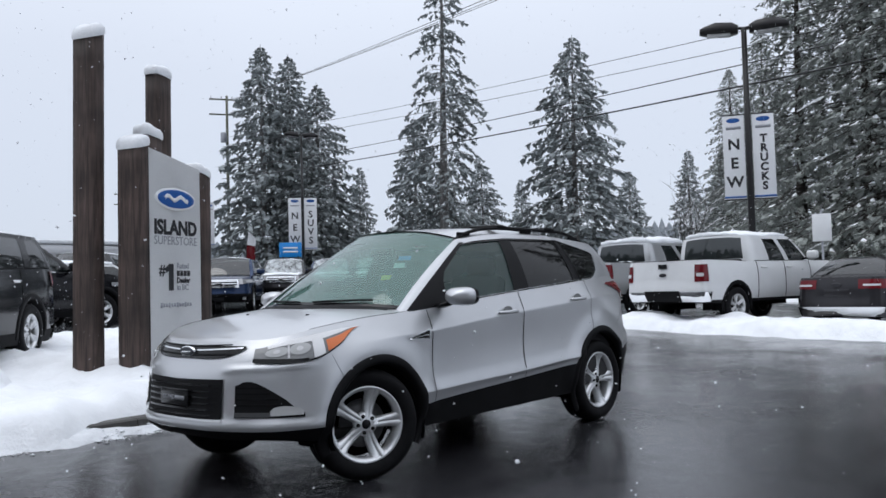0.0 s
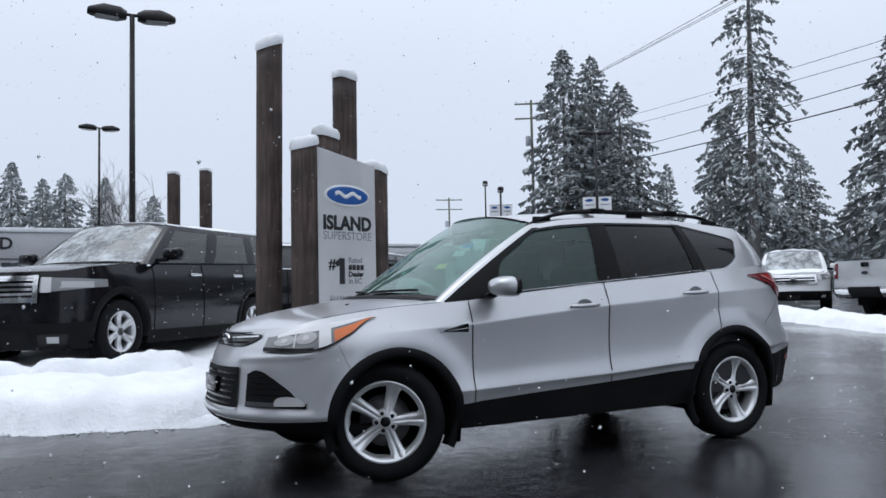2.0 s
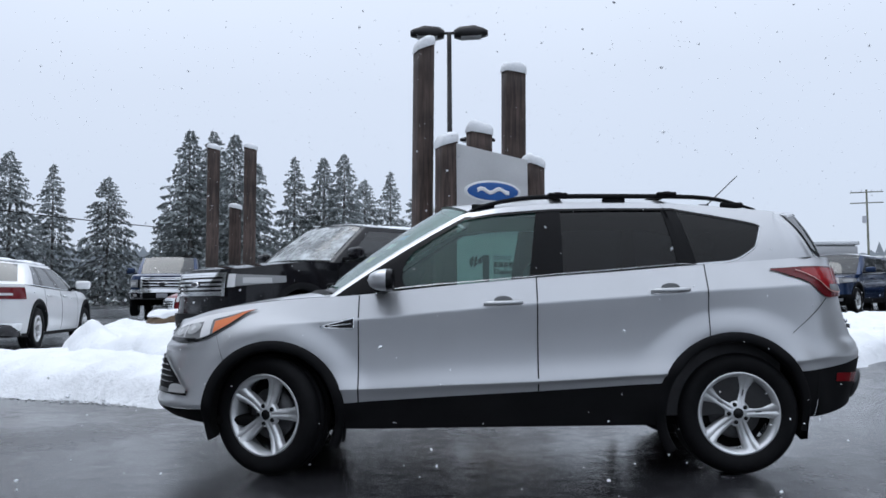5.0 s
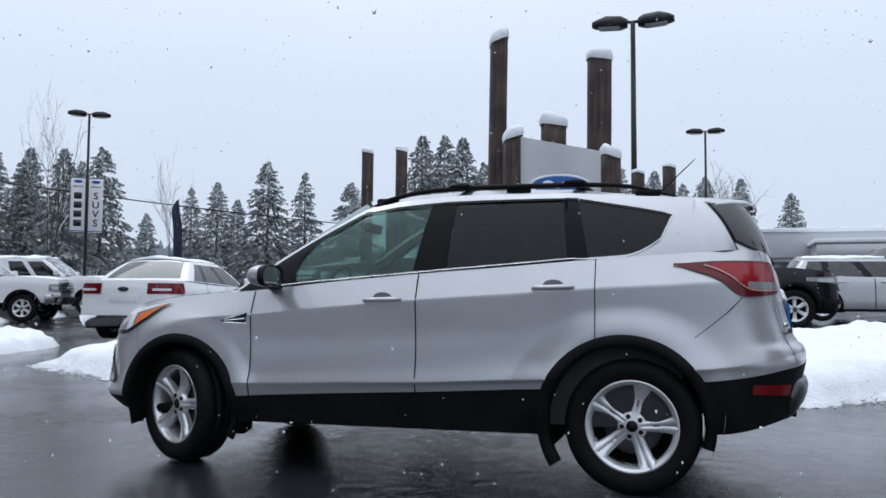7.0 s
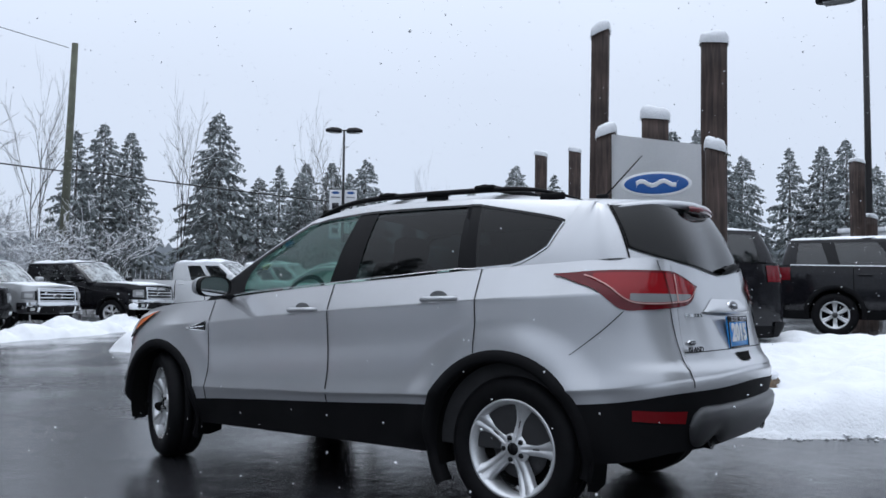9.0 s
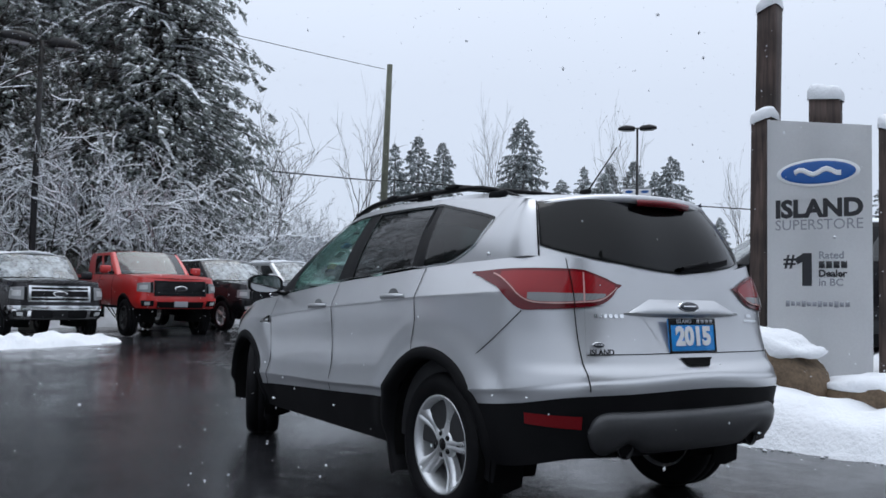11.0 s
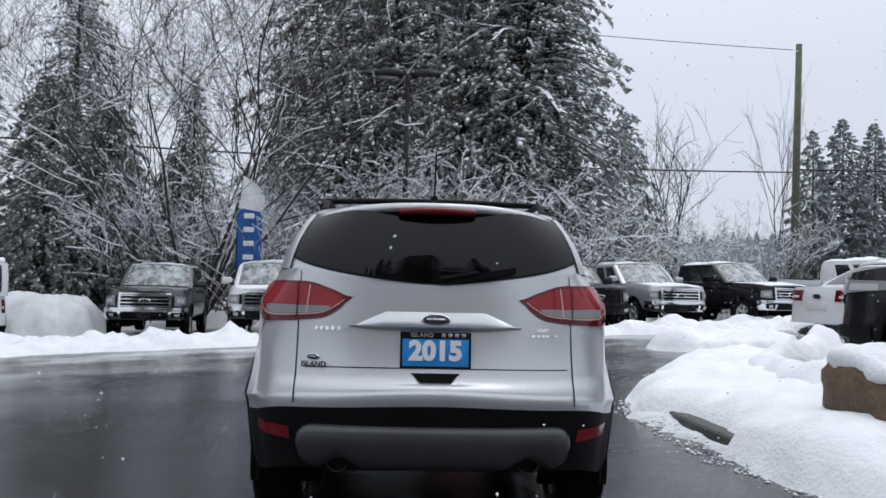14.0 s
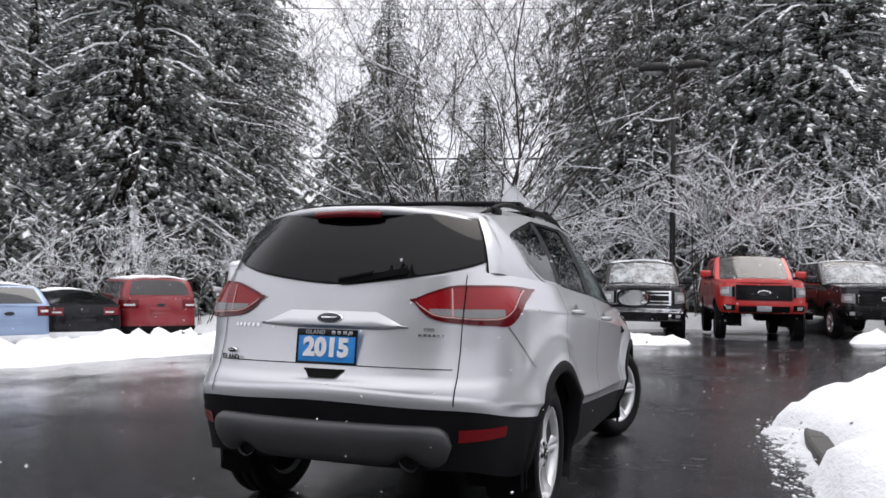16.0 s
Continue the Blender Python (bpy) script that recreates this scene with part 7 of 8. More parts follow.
VAN = dict(SUV, xf=2.25, xr=-2.30, W=0.90, roof=2.0, hf=0.98, hc=1.16, hm=1.14, hr=1.16, cowl=1.25, top=0.72, rear=-2.22, glass=-2.28, nose=0.25, wr=0.80, r=0.33, fw=1.40, rw=-1.50, clad=False, tail=(0.78, 1.08, 0.16, 0.80), rbump=M_PLASTIC, solid_rear=True,
           doors=(1.1, 0.1, -0.9), handles=(0.25, -0.7), lamp=(0.78, 0.98), grille=(0.62, 0.80), bump=(0.30, 0.52))


def nose_at(fx, fy, heading, s):
    """The middle of a vehicle whose nose stands at (fx, fy)."""
    return fx - s["xf"] * math.cos(radians(heading)), fy - s["xf"] * math.sin(radians(heading))


# the row of trucks before the wood
for nm, lb, fx, fy, hd, s, bd, sn in (
        ("pickup_truck", "grey pickup with a chrome grille and frosted windshield", 15.0, 6.6, 188, TRUCK, P_GREY, (0.04, 0.0, 0.8)),
        ("pickup_truck", "white pickup with chrome grille, snow on roof and windshield", 14.5, 3.5, 188, TRUCK, P_WHITE, (0.08, 0.02, 0.85)),
        ("pickup_truck", "dark grey heavy pickup with a two-bar chrome grille", 14.6, 0.45, 188, HEAVY, P_CHARCOAL, (0.06, 0.0, 0.75)),
        ("pickup_truck", "bright red lifted pickup with a black grille, cleared of snow", 15.1, -2.2, 187, LIFTED, P_RED, (0.0, 0.0, 0.0)),
        ("pickup_truck", "charcoal pickup with a dark grille and frosted windshield", 16.2, -4.9, 192, dict(TRUCK, barmat=M_PLASTIC, framemat=M_PLASTIC, bumpmat=M_GLOSSBLACK), P_CHARCOAL, (0.03, 0.0, 0.7)),
        ("pickup_truck", "pale silver pickup with a chrome grille, snow on its roof", 17.8, -7.6, 194, TRUCK, P_LTSILVER, (0.07, 0.02, 0.8)),
        ("pickup_truck", "black pickup with a chrome grille, snow on the bonnet", 18.2, -11.0, 200, TRUCK, P_BLACK, (0.06, 0.02, 0.85)),
        ("pickup_truck", "white pickup with dusted windows, snow on its roof", 16.6, -15.2, 205, TRUCK, P_WHITE, (0.08, 0.02, 0.85)),
        ("pickup_truck", "white pickup half hidden in the row, snow on its roof", 17.4, -18.8, 205, TRUCK, P_WHITE, (0.09, 0.03, 0.85)),
        ("pickup_truck", "dark blue pickup with a broad chrome grille", 9.1, -19.4, 104, dict(TRUCK, plate=True), P_NAVY, (0.0, 0.0, 0.0))):
    vx, vy = nose_at(fx, fy, hd, s)
    vehicle(nm, lb, "parked pickups", vx, vy, hd, s, bd, sn, category="truck")
vehicle("pickup_truck", "white heavy pickup seen from its tailgate, snow on the cab roof", "parked pickups", -14.3, -3.0, 168, HEAVY, P_WHITE, (0.08, 0.0, 0.0), category="truck")
vehicle("pickup_truck", "silver pickup with snow heaped on its cab", "parked pickups", -16.2, -6.4, 170, TRUCK, P_LTSILVER, (0.12, 0.0, 0.0), category="truck")
vehicle("sedan_car", "dark grey sedan with red tail lights and a frosted rear window", "parked cars", -15.2, -0.25, 173, SEDAN, P_CHARCOAL, (0.0, 0.02, 0.5))
vehicle("sport_utility_car", "black large sport utility car with a chrome mesh grille", "parked cars", 1.85, -6.65, 45, dict(SUV, chrome=False, handle=M_CHROME, sill=0.22, bump=(0.24, 0.50), bars=5, lamp_back=0.50, lamp=(0.83, 0.99)), P_BLACK, (0.025, 0.0, 0.75), 0.20)
vehicle("sport_utility_car", "black sport utility car with a chrome sill line", "parked cars", -1.6, -12.5, 190, SUV, P_BLACK, (0.02, 0.0, 0.0), 0.10)
vehicle("sedan_car", "white sedan with long red tail lights, dusted with snow", "parked cars", 8.1, -8.9, 280, SEDAN, P_WHITE, (0.05, 0.03, 0.85), 0.05)
vehicle("hatchback_car", "deep red car, snow around its wheels", "parked cars", 5.1, -14.3, 30, HATCH, P_WINE, (0.02, 0.0, 0.6))
vehicle("hatchback_car", "pale silver hatchback with snow on its windshield", "parked cars", -5.3, -16.3, 186, HATCH, P_LTSILVER, (0.05, 0.05, 0.9), 0.05)
vehicle("crossover_car", "dark blue crossover with a bright grille", "parked cars", -10.6, -18.2, 48, CROSS, P_NAVY, (0.02, 0.0, 0.0))
for k in range(4):
    vehicle("crossover_car", "dark crossover in the far row, snow on its bonnet", "parked cars", -14.4 - 2.4 * k, -23.4 + 0.1 * k, 48, CROSS, (P_BLACK, P_CHARCOAL, P_NAVY, P_BLACK)[k], (0.05, 0.04, 0.85))
vehicle("crossover_car", "white crossover with snow on its roof", "parked cars", -16.6, -11.6, 40, CROSS, P_WHITE, (0.06, 0.04, 0.9))
vehicle("crossover_car", "white crossover nose out in the row", "parked cars", -16.0, -15.4, 40, CROSS, P_WHITE, (0.06, 0.04, 0.9))
vehicle("crossover_car", "black pickup-height car with tinted windows", "parked cars", -6.6, -19.6, 45, SUV, P_BLACK, (0.02, 0.0, 0.0), 0.1)
# cars nosed in towards the wood
vehicle("cargo_van", "white small cargo van with snow piled on its roof", "parked cars", 14.9, 11.2, 36, VAN, P_WHITE, (0.14, 0.0, 0.0), category="van")
vehicle("crossover_car", "deep red crossover with snow on its roof", "parked cars", 12.6, 13.3, 52, CROSS, P_WINE, (0.05, 0.0, 0.0))
vehicle("coupe_car", "black coupe with bar tail lights under a dusting of snow", "parked cars", 10.6, 14.1, 58, COUPE, P_BLACK, (0.03, 0.0, 0.0))
vehicle("hatchback_car", "light blue hatchback with a frosted rear window", "parked cars", 8.3, 13.9, 62, HATCH, P_SKY, (0.03, 0.0, 0.0))
vehicle("hatchback_car", "grey hatchback with frost on its glass", "parked cars", 6.2, 14.2, 66, HATCH, P_GREY, (0.03, 0.0, 0.0))

# ---- trees ----
def raw_mesh(name, verts, faces, mat, smooth=False):
    me = bpy.data.meshes.new(name)
    me.from_pydata(verts, [], faces)
    me.materials.append(mat)
    if smooth:
        me.shade_smooth()
    return me


def conifer_meshes(name, seed, h, r, boughs, droop, bare=0.06, gap=0.0, snow=0.5, needle=None, clump=1.0, spread=0.42, per=13):
    """Meshes for a trunk, a crown of many needle clumps on drooping boughs, and the snow that lies on them."""
    rng = random.Random(seed)
    tv, tf = [], []
    seg = 9
    for i in range(13):
        t = i / 12
        rr = (h * 0.014 + 0.05) * (1 - t) ** 0.9 + 0.01
        ox, oy = 0.12 * math.sin(seed + t * 3), 0.12 * math.cos(seed * 2 + t * 3)
        for k in range(seg):
            w = 2 * math.pi * k / seg
            tv.append((ox + rr * math.cos(w), oy + rr * math.sin(w), h * t))
    for i in range(12):
        for k in range(seg):
            tf.append((i * seg + k, i * seg + (k + 1) % seg, (i + 1) * seg + (k + 1) % seg, (i + 1) * seg + k))
    cv, cf, sv, sf = [], [], [], []
    for b in range(boughs):
        q = (b + rng.random()) / boughs
        q = q ** 0.85
        z = h * (bare + (0.985 - bare) * q)
        if rng.random() < gap * (0.4 + 0.6 * math.sin(q * 21 + seed) ** 2):
            continue
        az = b * 2.39996 + rng.uniform(-0.5, 0.5)
        up = 1 - q
        L = (r * (up ** 0.72) + 0.22) * rng.uniform(0.68, 1.12)
        dx, dy = math.cos(az), math.sin(az)
        lift = 0.55 * q - 0.05 + rng.uniform(-0.12, 0.12)
        # the limb itself
        base = len(tv)
        lr = 0.012 * L + 0.008
        for t in (0.0, 0.5, 0.92):
            px, py, pz = dx * L * t, dy * L * t, z + lift * L * t - droop * L * t * t
            tv += [(px - dy * lr * (1 - t * 0.8), py + dx * lr * (1 - t * 0.8), pz), (px + dy * lr * (1 - t * 0.8), py - dx * lr * (1 - t * 0.8), pz), (px, py, pz - lr * (1 - t * 0.8))]
        for i in range(2):
            for k in range(3):
                tf.append((base + i * 3 + k, base + i * 3 + (k + 1) % 3, base + i * 3 + 3 + (k + 1) % 3, base + i * 3 + 3 + k))
        if snow and rng.random() < snow * 0.10:
            i0 = len(sv)
            wr = 0.016 * L + 0.022
            for t, kk in ((0.12, 0.5), (0.40, 1.0), (0.68, 1.1), (0.97, 0.35)):
                px, py, pz = dx * L * t, dy * L * t, z + lift * L * t - droop * L * t * t + 0.05
                wob = rng.uniform(-0.3, 0.3) * wr
                sv += [(px - dy * (wr * kk + wob), py + dx * (wr * kk + wob), pz - 0.02), (px, py, pz + 0.05), (px + dy * (wr * kk - wob), py - dx * (wr * kk - wob), pz - 0.02)]
            for i in range(3):
                for k in range(2):
                    sf.append((i0 + i * 3 + k, i0 + i * 3 + k + 1, i0 + i * 3 + k + 4, i0 + i * 3 + k + 3))
        n = max(4, int(per * (0.35 + 0.65 * min(1.5, L / (r + 0.01)))))
        for c in range(n):
            t = 0.14 + 0.86 * ((c + rng.random()) / n) ** 0.8
            side = rng.uniform(-1, 1) * spread * L * (1.15 - t) * 0.9
            px = dx * L * t - dy * side
            py = dy * L * t + dx * side
            pz = z + lift * L * t - droop * L * t * t - abs(side) * 0.25 + rng.uniform(-0.08, 0.05) * L * 0.3
            s = clump * rng.uniform(0.55, 1.15) * (0.30 + 0.10 * L)
            a2 = az + math.copysign(rng.uniform(0.2, 0.9), side)
            ux, uy = math.cos(a2), math.sin(a2)
            dz = -s * rng.uniform(0.15, 0.75)
            wv = s * rng.uniform(0.20, 0.34)
            tilt = rng.uniform(-0.6, 0.6) * wv
            i0 = len(cv)
            cv += [(px - ux * s * 0.35, py - uy * s * 0.35, pz + 0.05), (px - uy * wv, py + ux * wv, pz + tilt + dz * 0.3), (px + ux * s * 0.75, py + uy * s * 0.75, pz + dz), (px + uy * wv, py - ux * wv, pz - tilt + dz * 0.3)]
            cf.append((i0, i0 + 1, i0 + 2, i0 + 3))
            # hanging fringe below the clump
            i0 = len(cv)
            cv += [(px - ux * s * 0.3, py - uy * s * 0.3, pz), (px + ux * s * 0.55, py + uy * s * 0.55, pz + dz * 0.7), (px + ux * s * 0.2 + uy * wv * 0.5, py + uy * s * 0.2 - ux * wv * 0.5, pz + dz - s * 0.35)]
            cf.append((i0, i0 + 1, i0 + 2))
            if rng.random() < snow * (0.35 + 0.65 * t):
                k = rng.uniform(0.5, 1.05)
                i0 = len(sv)
                lift2 = 0.035 + 0.02 * s
                sv += [(px - ux * s * 0.25 * k, py - uy * s * 0.25 * k, pz + 0.05 + lift2), (px - uy * wv * k * 0.8, py + ux * wv * k * 0.8, pz + tilt * 0.6 + dz * 0.25 + lift2), (px + ux * s * 0.62 * k, py + uy * s * 0.62 * k, pz + dz * 0.62 * k + lift2), (px + uy * wv * k * 0.8, py - ux * wv * k * 0.8, pz - tilt * 0.6 + dz * 0.25 + lift2)]
                sf.append((i0, i0 + 1, i0 + 2, i0 + 3))
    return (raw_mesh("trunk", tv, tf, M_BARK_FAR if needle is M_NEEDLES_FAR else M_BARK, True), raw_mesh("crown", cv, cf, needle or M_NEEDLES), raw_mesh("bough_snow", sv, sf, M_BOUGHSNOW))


def plant(meshes, x, y, k, turn, label, group, name="fir_tree", names=("trunk", "crown", "bough_snow"), kz=None):
    tree = thing(name, label, "tree", group, pose(x, y, ground_z(x, y) - 0.1, 0, 0, turn))
    for me, nm in zip(meshes, names):
        ob = new(nm, me)
        ob.parent = tree
        ob.scale = (k, k, kz or k)
        if nm != "trunk":
            ob["kind"] = "stuff"
    return tree


random.seed(5)
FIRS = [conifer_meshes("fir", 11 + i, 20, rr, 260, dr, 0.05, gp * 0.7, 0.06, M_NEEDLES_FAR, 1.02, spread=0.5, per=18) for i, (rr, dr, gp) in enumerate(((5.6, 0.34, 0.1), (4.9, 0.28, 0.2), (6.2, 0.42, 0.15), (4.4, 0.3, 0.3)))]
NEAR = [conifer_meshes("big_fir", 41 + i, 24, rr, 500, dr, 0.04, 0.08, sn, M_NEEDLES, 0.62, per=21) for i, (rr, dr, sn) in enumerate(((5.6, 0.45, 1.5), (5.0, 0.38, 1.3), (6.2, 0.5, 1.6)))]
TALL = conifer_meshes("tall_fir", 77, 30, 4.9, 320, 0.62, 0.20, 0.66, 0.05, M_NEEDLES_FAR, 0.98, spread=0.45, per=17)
DARK = conifer_meshes("dark_fir", 61, 24, 5.2, 430, 0.42, 0.04, 0.06, 0.20, M_NEEDLES, 0.72, per=18)
CEDAR = conifer_meshes("cedar", 91, 9, 3.4, 260, 0.6, 0.03, 0.0, 0.45, M_NEEDLES, 0.8, per=16)

ROW_WEST = [(-45.9, -63.9, 25.2), (-49.9, -64.6, 25.1), (-49.6, -59.7, 21.2), (-60.2, -65.1, 14.3), (-53.8, -50.4, 16.9), (-63.2, -55.0, 13.8), (-52.0, -31.2, 20.5), (-84.7, -60.3, 14.4), (-79.1, -41.3, 13.0),
            (-47.4, -58.0, 15.0), (-56.0, -44.0, 12.0), (-70.0, -30.0, 13.0), (-66.0, -24.0, 14.5), (-92.0, -36.0, 16.0), (-88.0, -28.0, 17.0)]
ROW_SOUTH = [(23.2, -66.1, 15.4), (22.2, -69.6, 16.0), (19.1, -72.4, 13.7), (16.4, -78.0, 15.0), (13.4, -77.5, 14.8), (11.1, -75.7, 14.8), (10.0, -83.9, 13.5), (7.2, -84.1, 14.3), (4.0, -86.2, 14.2), (1.2, -89.3, 13.1),
             (-1.1, -92.2, 14.2), (28.4, -75.0, 9.9), (-4.8, -89.7, 13.5), (-10.0, -92.0, 12.0), (32.0, -70.0, 12.0), (25.5, -74.0, 13.0)]
ROW_EAST = [(48.8, -50.2, 13.0), (54.4, -51.7, 12.7), (54.0, -46.3, 11.6), (52.3, -72.9, 12.7), (48.4, -71.9, 13.0), (48.2, -75.6, 11.5), (38.0, -64.2, 13.5), (37.2, -70.3, 13.3), (18.7, -63.8, 14.5), (56.0, -70.2, 9.7),
            (54.5, -15.2, 14.5), (56.7, -30.4, 13.7), (57.5, -33.1, 14.8), (58.1, -36.0, 14.6), (56.3, -43.5, 17.4), (63.0, -48.3, 15.7), (57.2, -55.2, 14.4), (56.1, -60.5, 13.9), (51.9, -58.3, 14.7), (62.6, -56.6, 14.9)]
for rows, what in ((ROW_WEST, "dark fir lightly dusted with snow beyond the road"), (ROW_SOUTH, "snow-dusted fir in the far row"), (ROW_EAST, "frosted fir at the wood's edge")):
    for i, (x, y, h) in enumerate(rows):
        k = h / 20
        plant(FIRS[i % 4], x, y, k * (1.0 if h > 12 else 1.1), 47 * i, what, "far firs", kz=k)
plant(TALL, -44.5, -38.5, 0.93, 20, "very tall sparse fir with bare stretches of trunk", "far firs")
NEAR_W = [(-40.1, -11.8, 14.5), (-31.2, -7.0, 17.0), (-29.6, -4.0, 21.0), (-27.0, -1.6, 22.0), (-29.5, 1.6, 23.0), (-26.5, 3.6, 22.0), (-34.0, -3.0, 24.0), (-46.0, -16.0, 14.0), (-33.0, 8.0, 23.0), (-27.0, 9.0, 20.0)]
NEAR_E = [(31.9, 3.4, 24.0), (30.2, 0.9, 24.5), (31.2, -2.1, 26.7), (29.6, -4.5, 24.3), (29.8, -5.6, 20.0), (34.5, -3.5, 25.0), (42.4, 19.3, 20.5), (36.0, 11.0, 12.0), (41.0, 7.0, 15.0)]
NEAR_N = [(20.5, 25.6, 22.1), (22.9, 23.5, 22.9), (20.9, 20.6, 22.8), (24.6, 19.6, 22.4), (26.5, 18.8, 19.7), (16.0, 24.5, 21.0), (33.3, 24.0, 23.8), (12.5, 25.5, 22.0), (27.0, 25.0, 24.0), (9.0, 27.0, 22.0), ]
for rows, what in ((NEAR_W, "dense dark fir with traces of snow"), (NEAR_E, "big fir with snow along every bough"), (NEAR_N, "big dark fir laden with snow")):
    for i, (x, y, h) in enumerate(rows):
        plant(DARK if rows is NEAR_W else NEAR[(i * 2 + len(what)) % 3], x, y, h / 24, 71 * i + 10, what, "near firs")
for i, (x, y, h) in enumerate(((24.3, 11.0, 8.4), (25.6, 13.6, 9.5), (23.0, 12.6, 6.0), (26.5, 9.0, 7.0))):
    plant(CEDAR, x, y, h / 9, 63 * i, "low spreading cedar with snow on its fronds", "cedars", "cedar_tree")


def bare_meshes(seed, h, limbs, levels, wide, snow=0.5, stem=0.2, twig=0.006, fork=3, first=0.25, crook=1.0, lay=0.007):
    """A leafless tree or bush: forking limbs down to twigs, with snow lying along their upper sides."""
    rng = random.Random(seed)
    tv, tf, sv, sf = [], [], [], []

    def limb(p, d, L, r, level):
        n = 4 if level < 2 else 3 if level < 3 else 2
        pts, dirs = [p], [d]
        for i in range(n):
            d = (d + Vector((rng.uniform(-1, 1), rng.uniform(-1, 1), rng.uniform(-0.5, 0.8))) * (crook * (0.16 + 0.05 * level))).normalized()
            pts.append(pts[-1] + d * (L / n))
            dirs.append(d)
        k = 6 if level == 0 else 4 if level == 1 else 3
        base = len(tv)
        for i, q in enumerate(pts):
            a = dirs[i].cross(Vector((0.3, 0.2, 1)))
            a = a.normalized() if a.length > 0.05 else Vector((1, 0, 0))
            b = a.cross(dirs[i])
            rr = r * (1 - 0.55 * i / n)
            tv.extend([tuple(q + a * (rr * math.cos(2 * math.pi * j / k)) + b * (rr * math.sin(2 * math.pi * j / k))) for j in range(k)])
        for i in range(n):
            for j in range(k):
                tf.append((base + i * k + j, base + i * k + (j + 1) % k, base + (i + 1) * k + (j + 1) % k, base + (i + 1) * k + j))
        if 1 <= level < 5 and rng.random() < snow:
            s0 = len(sv)
            for i, q in enumerate(pts):
                a = dirs[i].cross(Vector((0, 0, 1)))
                a = a.normalized() if a.length > 0.2 else Vector((1, 0, 0))
                rr = r * (1 - 0.55 * i / n) * 1.15 + lay
                sv.extend([tuple(q + a * rr + Vector((0, 0, rr * 0.3))), tuple(q + Vector((0, 0, rr * 1.2 + 0.022 * (1 - abs(dirs[i].z))))), tuple(q - a * rr + Vector((0, 0, rr * 0.3)))])
            for i in range(n):
                for j in range(2):
                    sf.append((s0 + i * 3 + j, s0 + i * 3 + j + 1, s0 + i * 3 + 4 + j, s0 + i * 3 + 3 + j))
        if level + 1 < levels:
            m = fork + (1 if rng.random() < 0.5 else 0)
            for c in range(m):
                t = 0.35 + 0.65 * (c + rng.random()) / m
                i = min(n - 1, int(t * n))
                q = pts[i].lerp(pts[i + 1], t * n - i)
                side = Vector((rng.uniform(-1, 1), rng.uniform(-1, 1), rng.uniform(-0.35, 0.75))).normalized()
                limb(q, (dirs[i] * 0.75 + side * 0.75).normalized(), L * rng.uniform(0.50, 0.72), max(twig, r * rng.uniform(0.42, 0.58)), level + 1)

    for i in range(limbs):
        az = i * 2.4 + rng.uniform(-0.4, 0.4)
        tilt = wide * rng.uniform(0.5, 1.1)
        d = Vector((math.cos(az) * tilt, math.sin(az) * tilt, 1)).normalized()
        z0 = h * first * rng.uniform(0.2, 1.0) if stem > 0.1 else 0
        limb(Vector((0.15 * math.cos(az), 0.15 * math.sin(az), z0)), d, h * rng.uniform(0.42, 0.58), stem * rng.uniform(0.45, 0.65), 0)
    if stem > 0.1:
        limb(Vector((0, 0, 0)), Vector((0.02, 0.03, 1)), h * 0.55, stem, 0)
    return raw_mesh("branches", tv, tf, M_TWIG, True), raw_mesh("branch_snow", sv, sf, M_TREESNOW)


PARTS2 = ("crown", "branch_snow")
MAPLE = bare_meshes(3, 16.0, 14, 6, 0.72, 0.18, 0.090, 0.006, 3, 0.30, 1.05)
SHRUBS = [bare_meshes(20 + i, 5.2, 10, 6, 0.95, 0.75, 0.028, 0.003, 2, 0, 1.8, 0.008) for i in range(3)]
BARE = [bare_meshes(30 + i, 12, lb, 4, w, 0.35, 0.11, 0.012, 3, 0.3) for i, (w, lb) in enumerate(((0.5, 5), (0.16, 2)))]
plant(MAPLE, 22.2, 7.3, 1.0, 30, "large leafless maple with snow along its limbs", "bare trees", "bare_tree", PARTS2)
for i, (x, y, h, w) in enumerate(((51.4, -17.9, 14.0, 0), (62.3, -30.4, 19.0, 1), (56.7, -39.9, 18.0, 1), (46.1, -45.9, 16.1, 1), (48.1, -63.6, 14.0, 1), (-2.7, -59.1, 9.5, 0), (-2.6, -49.5, 8.2, 0), (-35.8, -14.4, 6.3, 0), (49.0, -25.0, 5.5, 0), (48.0, -38.0, 5.5, 0), (46.0, -54.0, 5.0, 0), (50.0, -11.0, 6.5, 0))):
    plant(BARE[w], x, y, h / 12 * (0.42 if w else 0.8), 50 * i, "thin leafless tree frosted with snow", "bare trees", "bare_tree", PARTS2, h / 12)
for i, (x, y, h) in enumerate(((21.3, 8.9, 6.6), (20.8, 5.4, 5.8), (23.2, -0.2, 7.6), (22.4, -2.6, 6.8), (22.8, -4.9, 6.3), (23.4, 7.1, 6.8), (23.6, 3.6, 5.9), (24.6, 1.4, 7.4), (25.0, -6.8, 5.4), (24.4, -9.0, 4.4), (15.2, 16.6, 4.6), (11.8, 16.9, 3.6),
                               (18.2, 15.4, 5.0), (9.0, 18.0, 4.4), (26.4, -11.5, 5.2), (28.0, -14.5, 5.4))):
    plant(SHRUBS[i % 3], x, y, h / 5.2, 97 * i, "tangled bare shrub thick with snow", "snowy shrubs", "shrub", PARTS2)

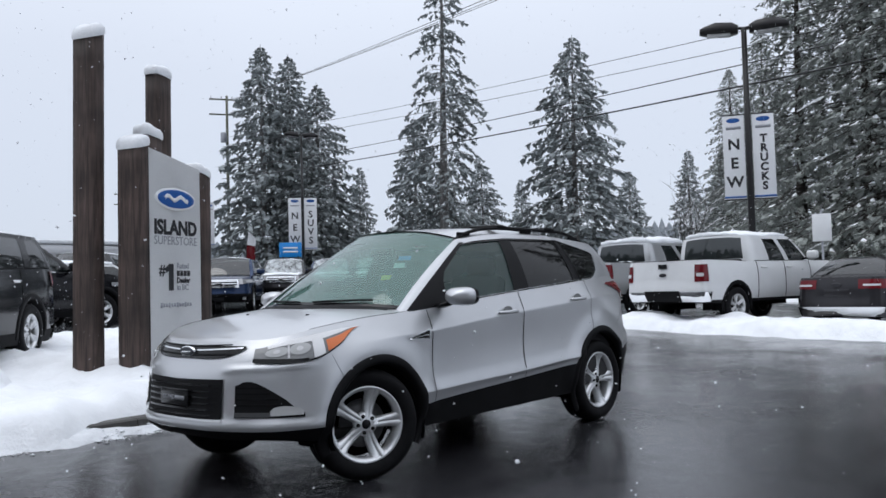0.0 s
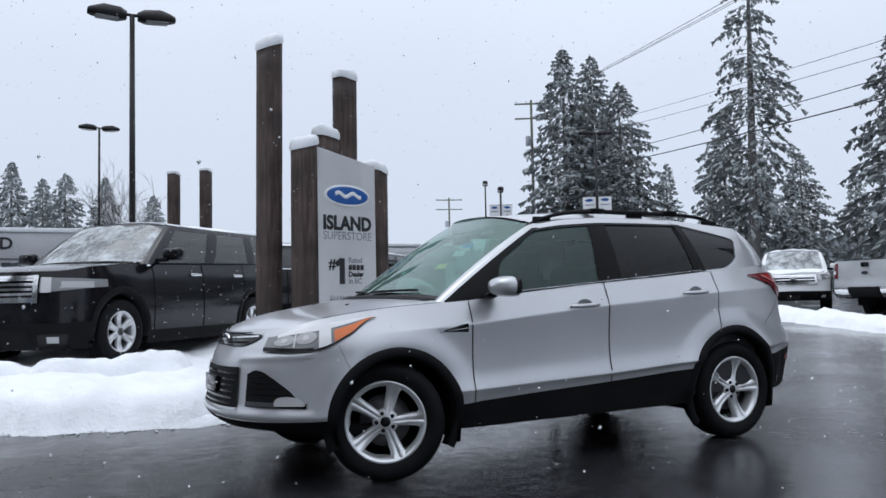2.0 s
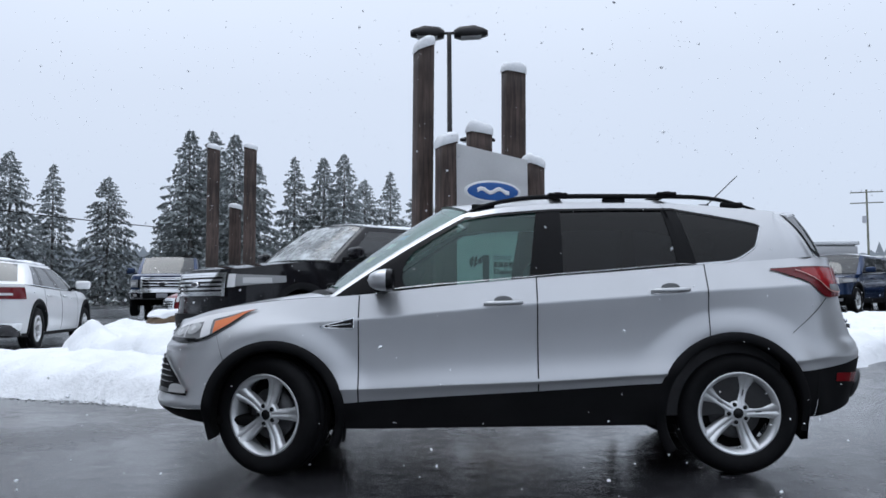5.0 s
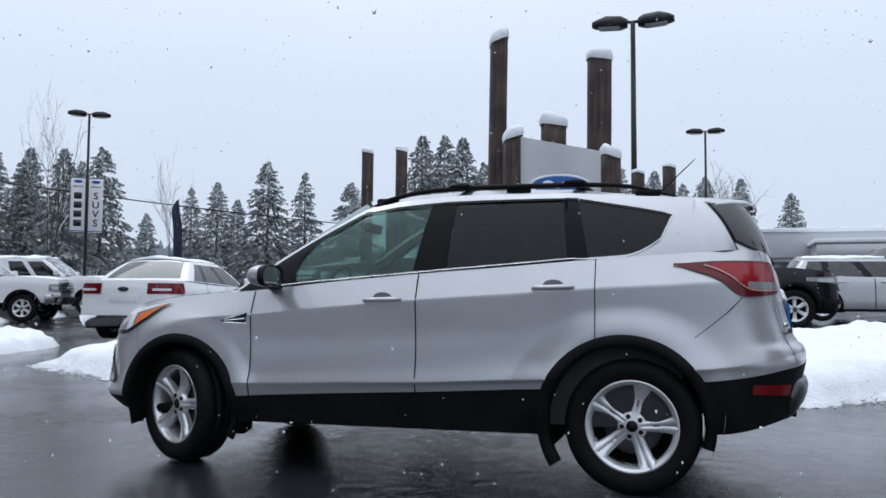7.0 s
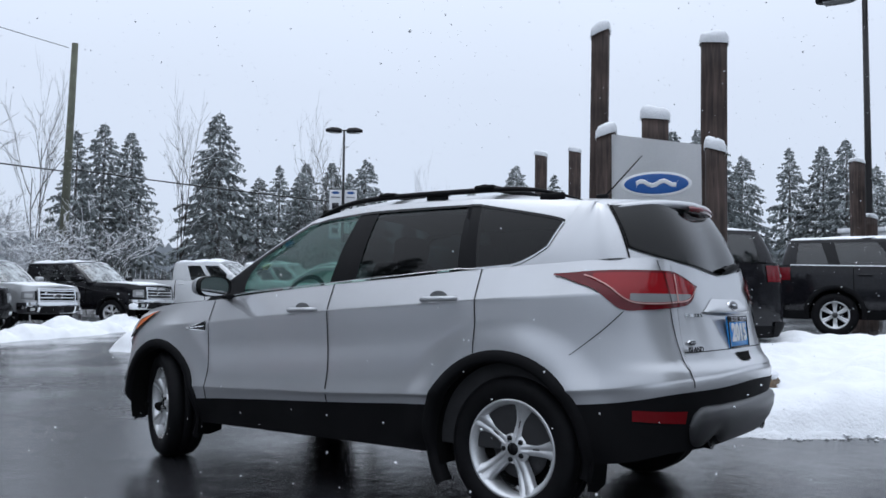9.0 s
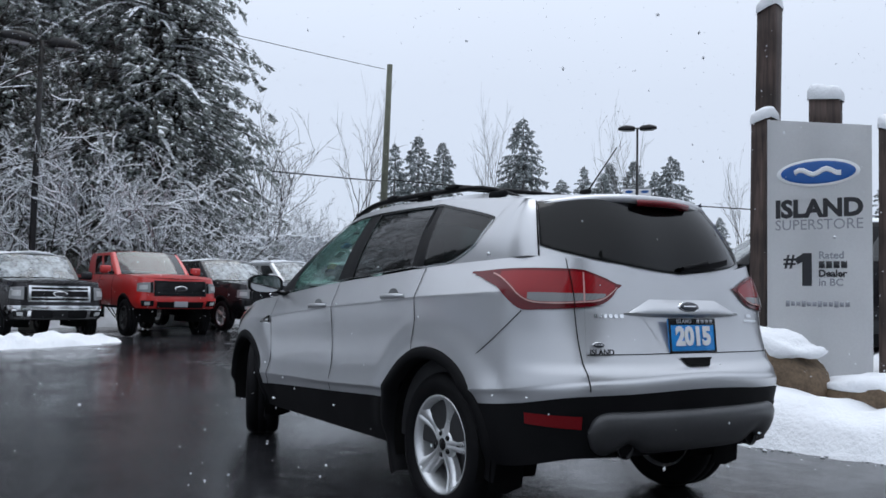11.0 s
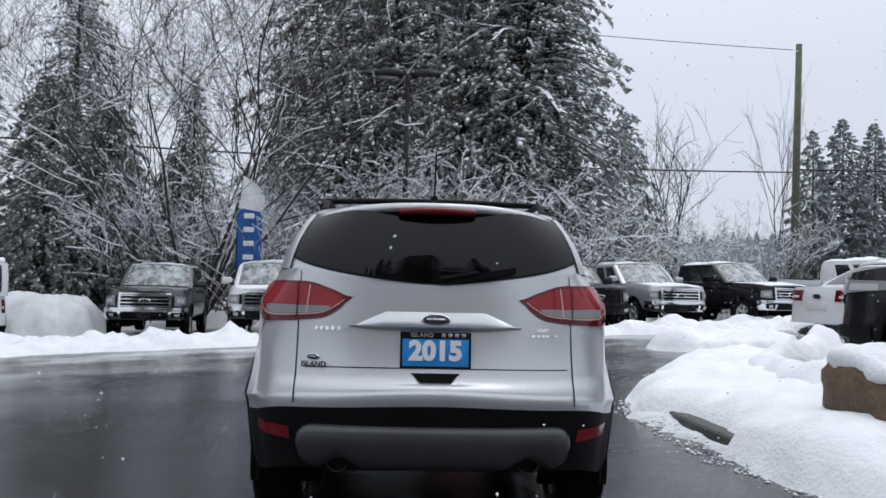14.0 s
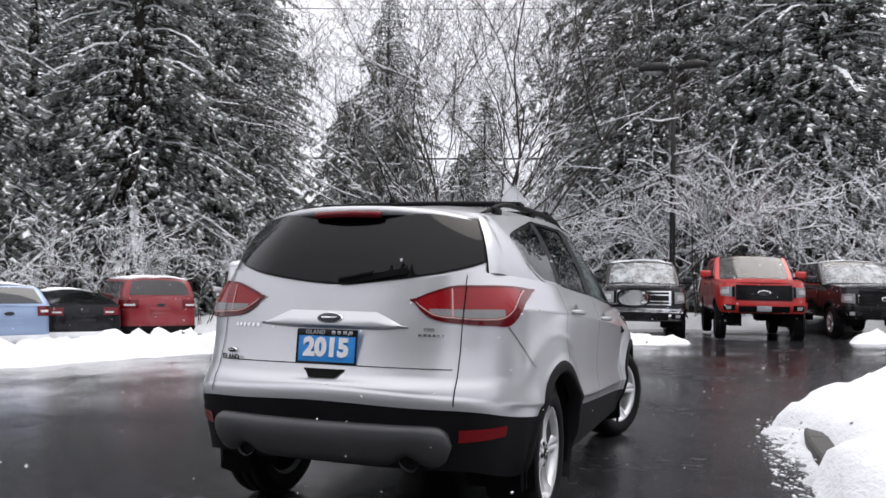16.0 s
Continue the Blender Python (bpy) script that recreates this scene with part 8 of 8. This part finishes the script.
# undergrowth at the wood's far edge, and the farthest hills of trees
rng = random.Random(8)
bv, bf, cv2, cf2 = [], [], [], []
for c in range(5200):
    t = rng.random()
    if rng.random() < 0.6:
        x, y = lerp(60, 44, t) + rng.uniform(-3, 3), lerp(-8, -72, t) + rng.uniform(-2, 2)
    else:
        x, y = lerp(44, -8, t) + rng.uniform(-3, 3), lerp(-72, -96, t) + rng.uniform(-2, 2)
    z = ground_z(x, y)
    hh = rng.uniform(0.8, 3.6)
    a = rng.uniform(0, 6.28)
    w = rng.uniform(0.03, 0.10)
    lx, ly = rng.uniform(-0.8, 0.8), rng.uniform(-0.8, 0.8)
    tv_, tf_ = (bv, bf) if rng.random() < 0.62 else (cv2, cf2)
    i0 = len(tv_)
    tv_ += [(x - w * math.cos(a), y - w * math.sin(a), z), (x + w * math.cos(a), y + w * math.sin(a), z), (x + lx, y + ly, z + hh)]
    tf_.append((i0, i0 + 1, i0 + 2))
brush = new("undergrowth", raw_mesh("undergrowth", bv, bf, M_TWIG))
tagged(brush, "grey leafless undergrowth at the edge of the wood", "undergrowth", kind="stuff")
brush = new("undergrowth", raw_mesh("undergrowth", cv2, cf2, M_TREESNOW))
tagged(brush, "snow on the undergrowth at the edge of the wood", "undergrowth", kind="stuff")
# the ridge's pale colour has the distant haze painted in
M_HAZE = surface("hazed_wooded_ridge", (0.34, 0.37, 0.40), 0.95, vary=0.12, size=14, grain=2.5)
ridge_v, ridge_f = [], []
rng = random.Random(12)
for i in range(1500):
    a = i / 1500 * 2 * math.pi
    rr = 230
    hgt = 9 + 9 * (0.5 + 0.5 * noise.noise((math.cos(a) * 3, math.sin(a) * 3, 1))) + rng.uniform(0, 3.2) * (i % 2)
    ridge_v += [(rr * math.cos(a), rr * math.sin(a), -3), (rr * math.cos(a), rr * math.sin(a), hgt)]
for i in range(1500):
    j = (i + 1) % 1500
    ridge_f.append((2 * i, 2 * j, 2 * j + 1, 2 * i + 1))
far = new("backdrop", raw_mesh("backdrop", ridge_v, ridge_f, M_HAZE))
tagged(far, "wooded ridge coloured pale for the haze of the snowfall", "backdrop", kind="structure")

# ---- falling snow ----
rng = random.Random(21)
fv, ff = [], []
eyes = [Vector(a[1]).lerp(Vector(b[1]), k / 6) for a, b in zip(PATH, PATH[1:]) for k in range(7)]


def flake(p, s):
    i0 = len(fv)
    a, b = rng.uniform(0, 6.28), rng.uniform(0, 6.28)
    u = Vector((math.cos(a) * math.cos(b), math.sin(a) * math.cos(b), math.sin(b)))
    v = u.cross(Vector((0.3, 0.5, 0.8))).normalized()
    w = u.cross(v)
    k = rng.uniform(0.5, 1.0)
    for q in (u * s, v * s * k, -u * s * rng.uniform(0.6, 1.1), -v * s * k, w * s * 0.6, -w * s * 0.6):
        fv.append(tuple(p + q))
    for t in ((0, 1, 4), (1, 2, 4), (2, 3, 4), (3, 0, 4), (1, 0, 5), (2, 1, 5), (3, 2, 5), (0, 3, 5)):
        ff.append(tuple(i0 + j for j in t))


while len(ff) < 8 * 9500:
    p = Vector((rng.uniform(-8, 9), rng.uniform(-8, 7), rng.uniform(0.05, 4.5)))
    if (abs(p.z - 1.1) < 1.3 and min((p - e).length for e in eyes) < 1.25) or (abs(p.x) < 2.4 and abs(p.y) < 1.1 and p.z < 1.75):
        continue
    flake(p, rng.uniform(0.0024, 0.0072))
while len(ff) < 8 * 11500:
    p = Vector((rng.uniform(-40, 40), rng.uniform(-55, 20), rng.uniform(0.5, 15)))
    if math.hypot(p.x, p.y) < 8:
        continue
    flake(p, rng.uniform(0.004, 0.009))
flakes = new("snowflakes", raw_mesh("snowflakes", fv, ff, M_TREESNOW))
tagged(flakes, "scattered snowflakes falling through the air", "snow", kind="stuff")
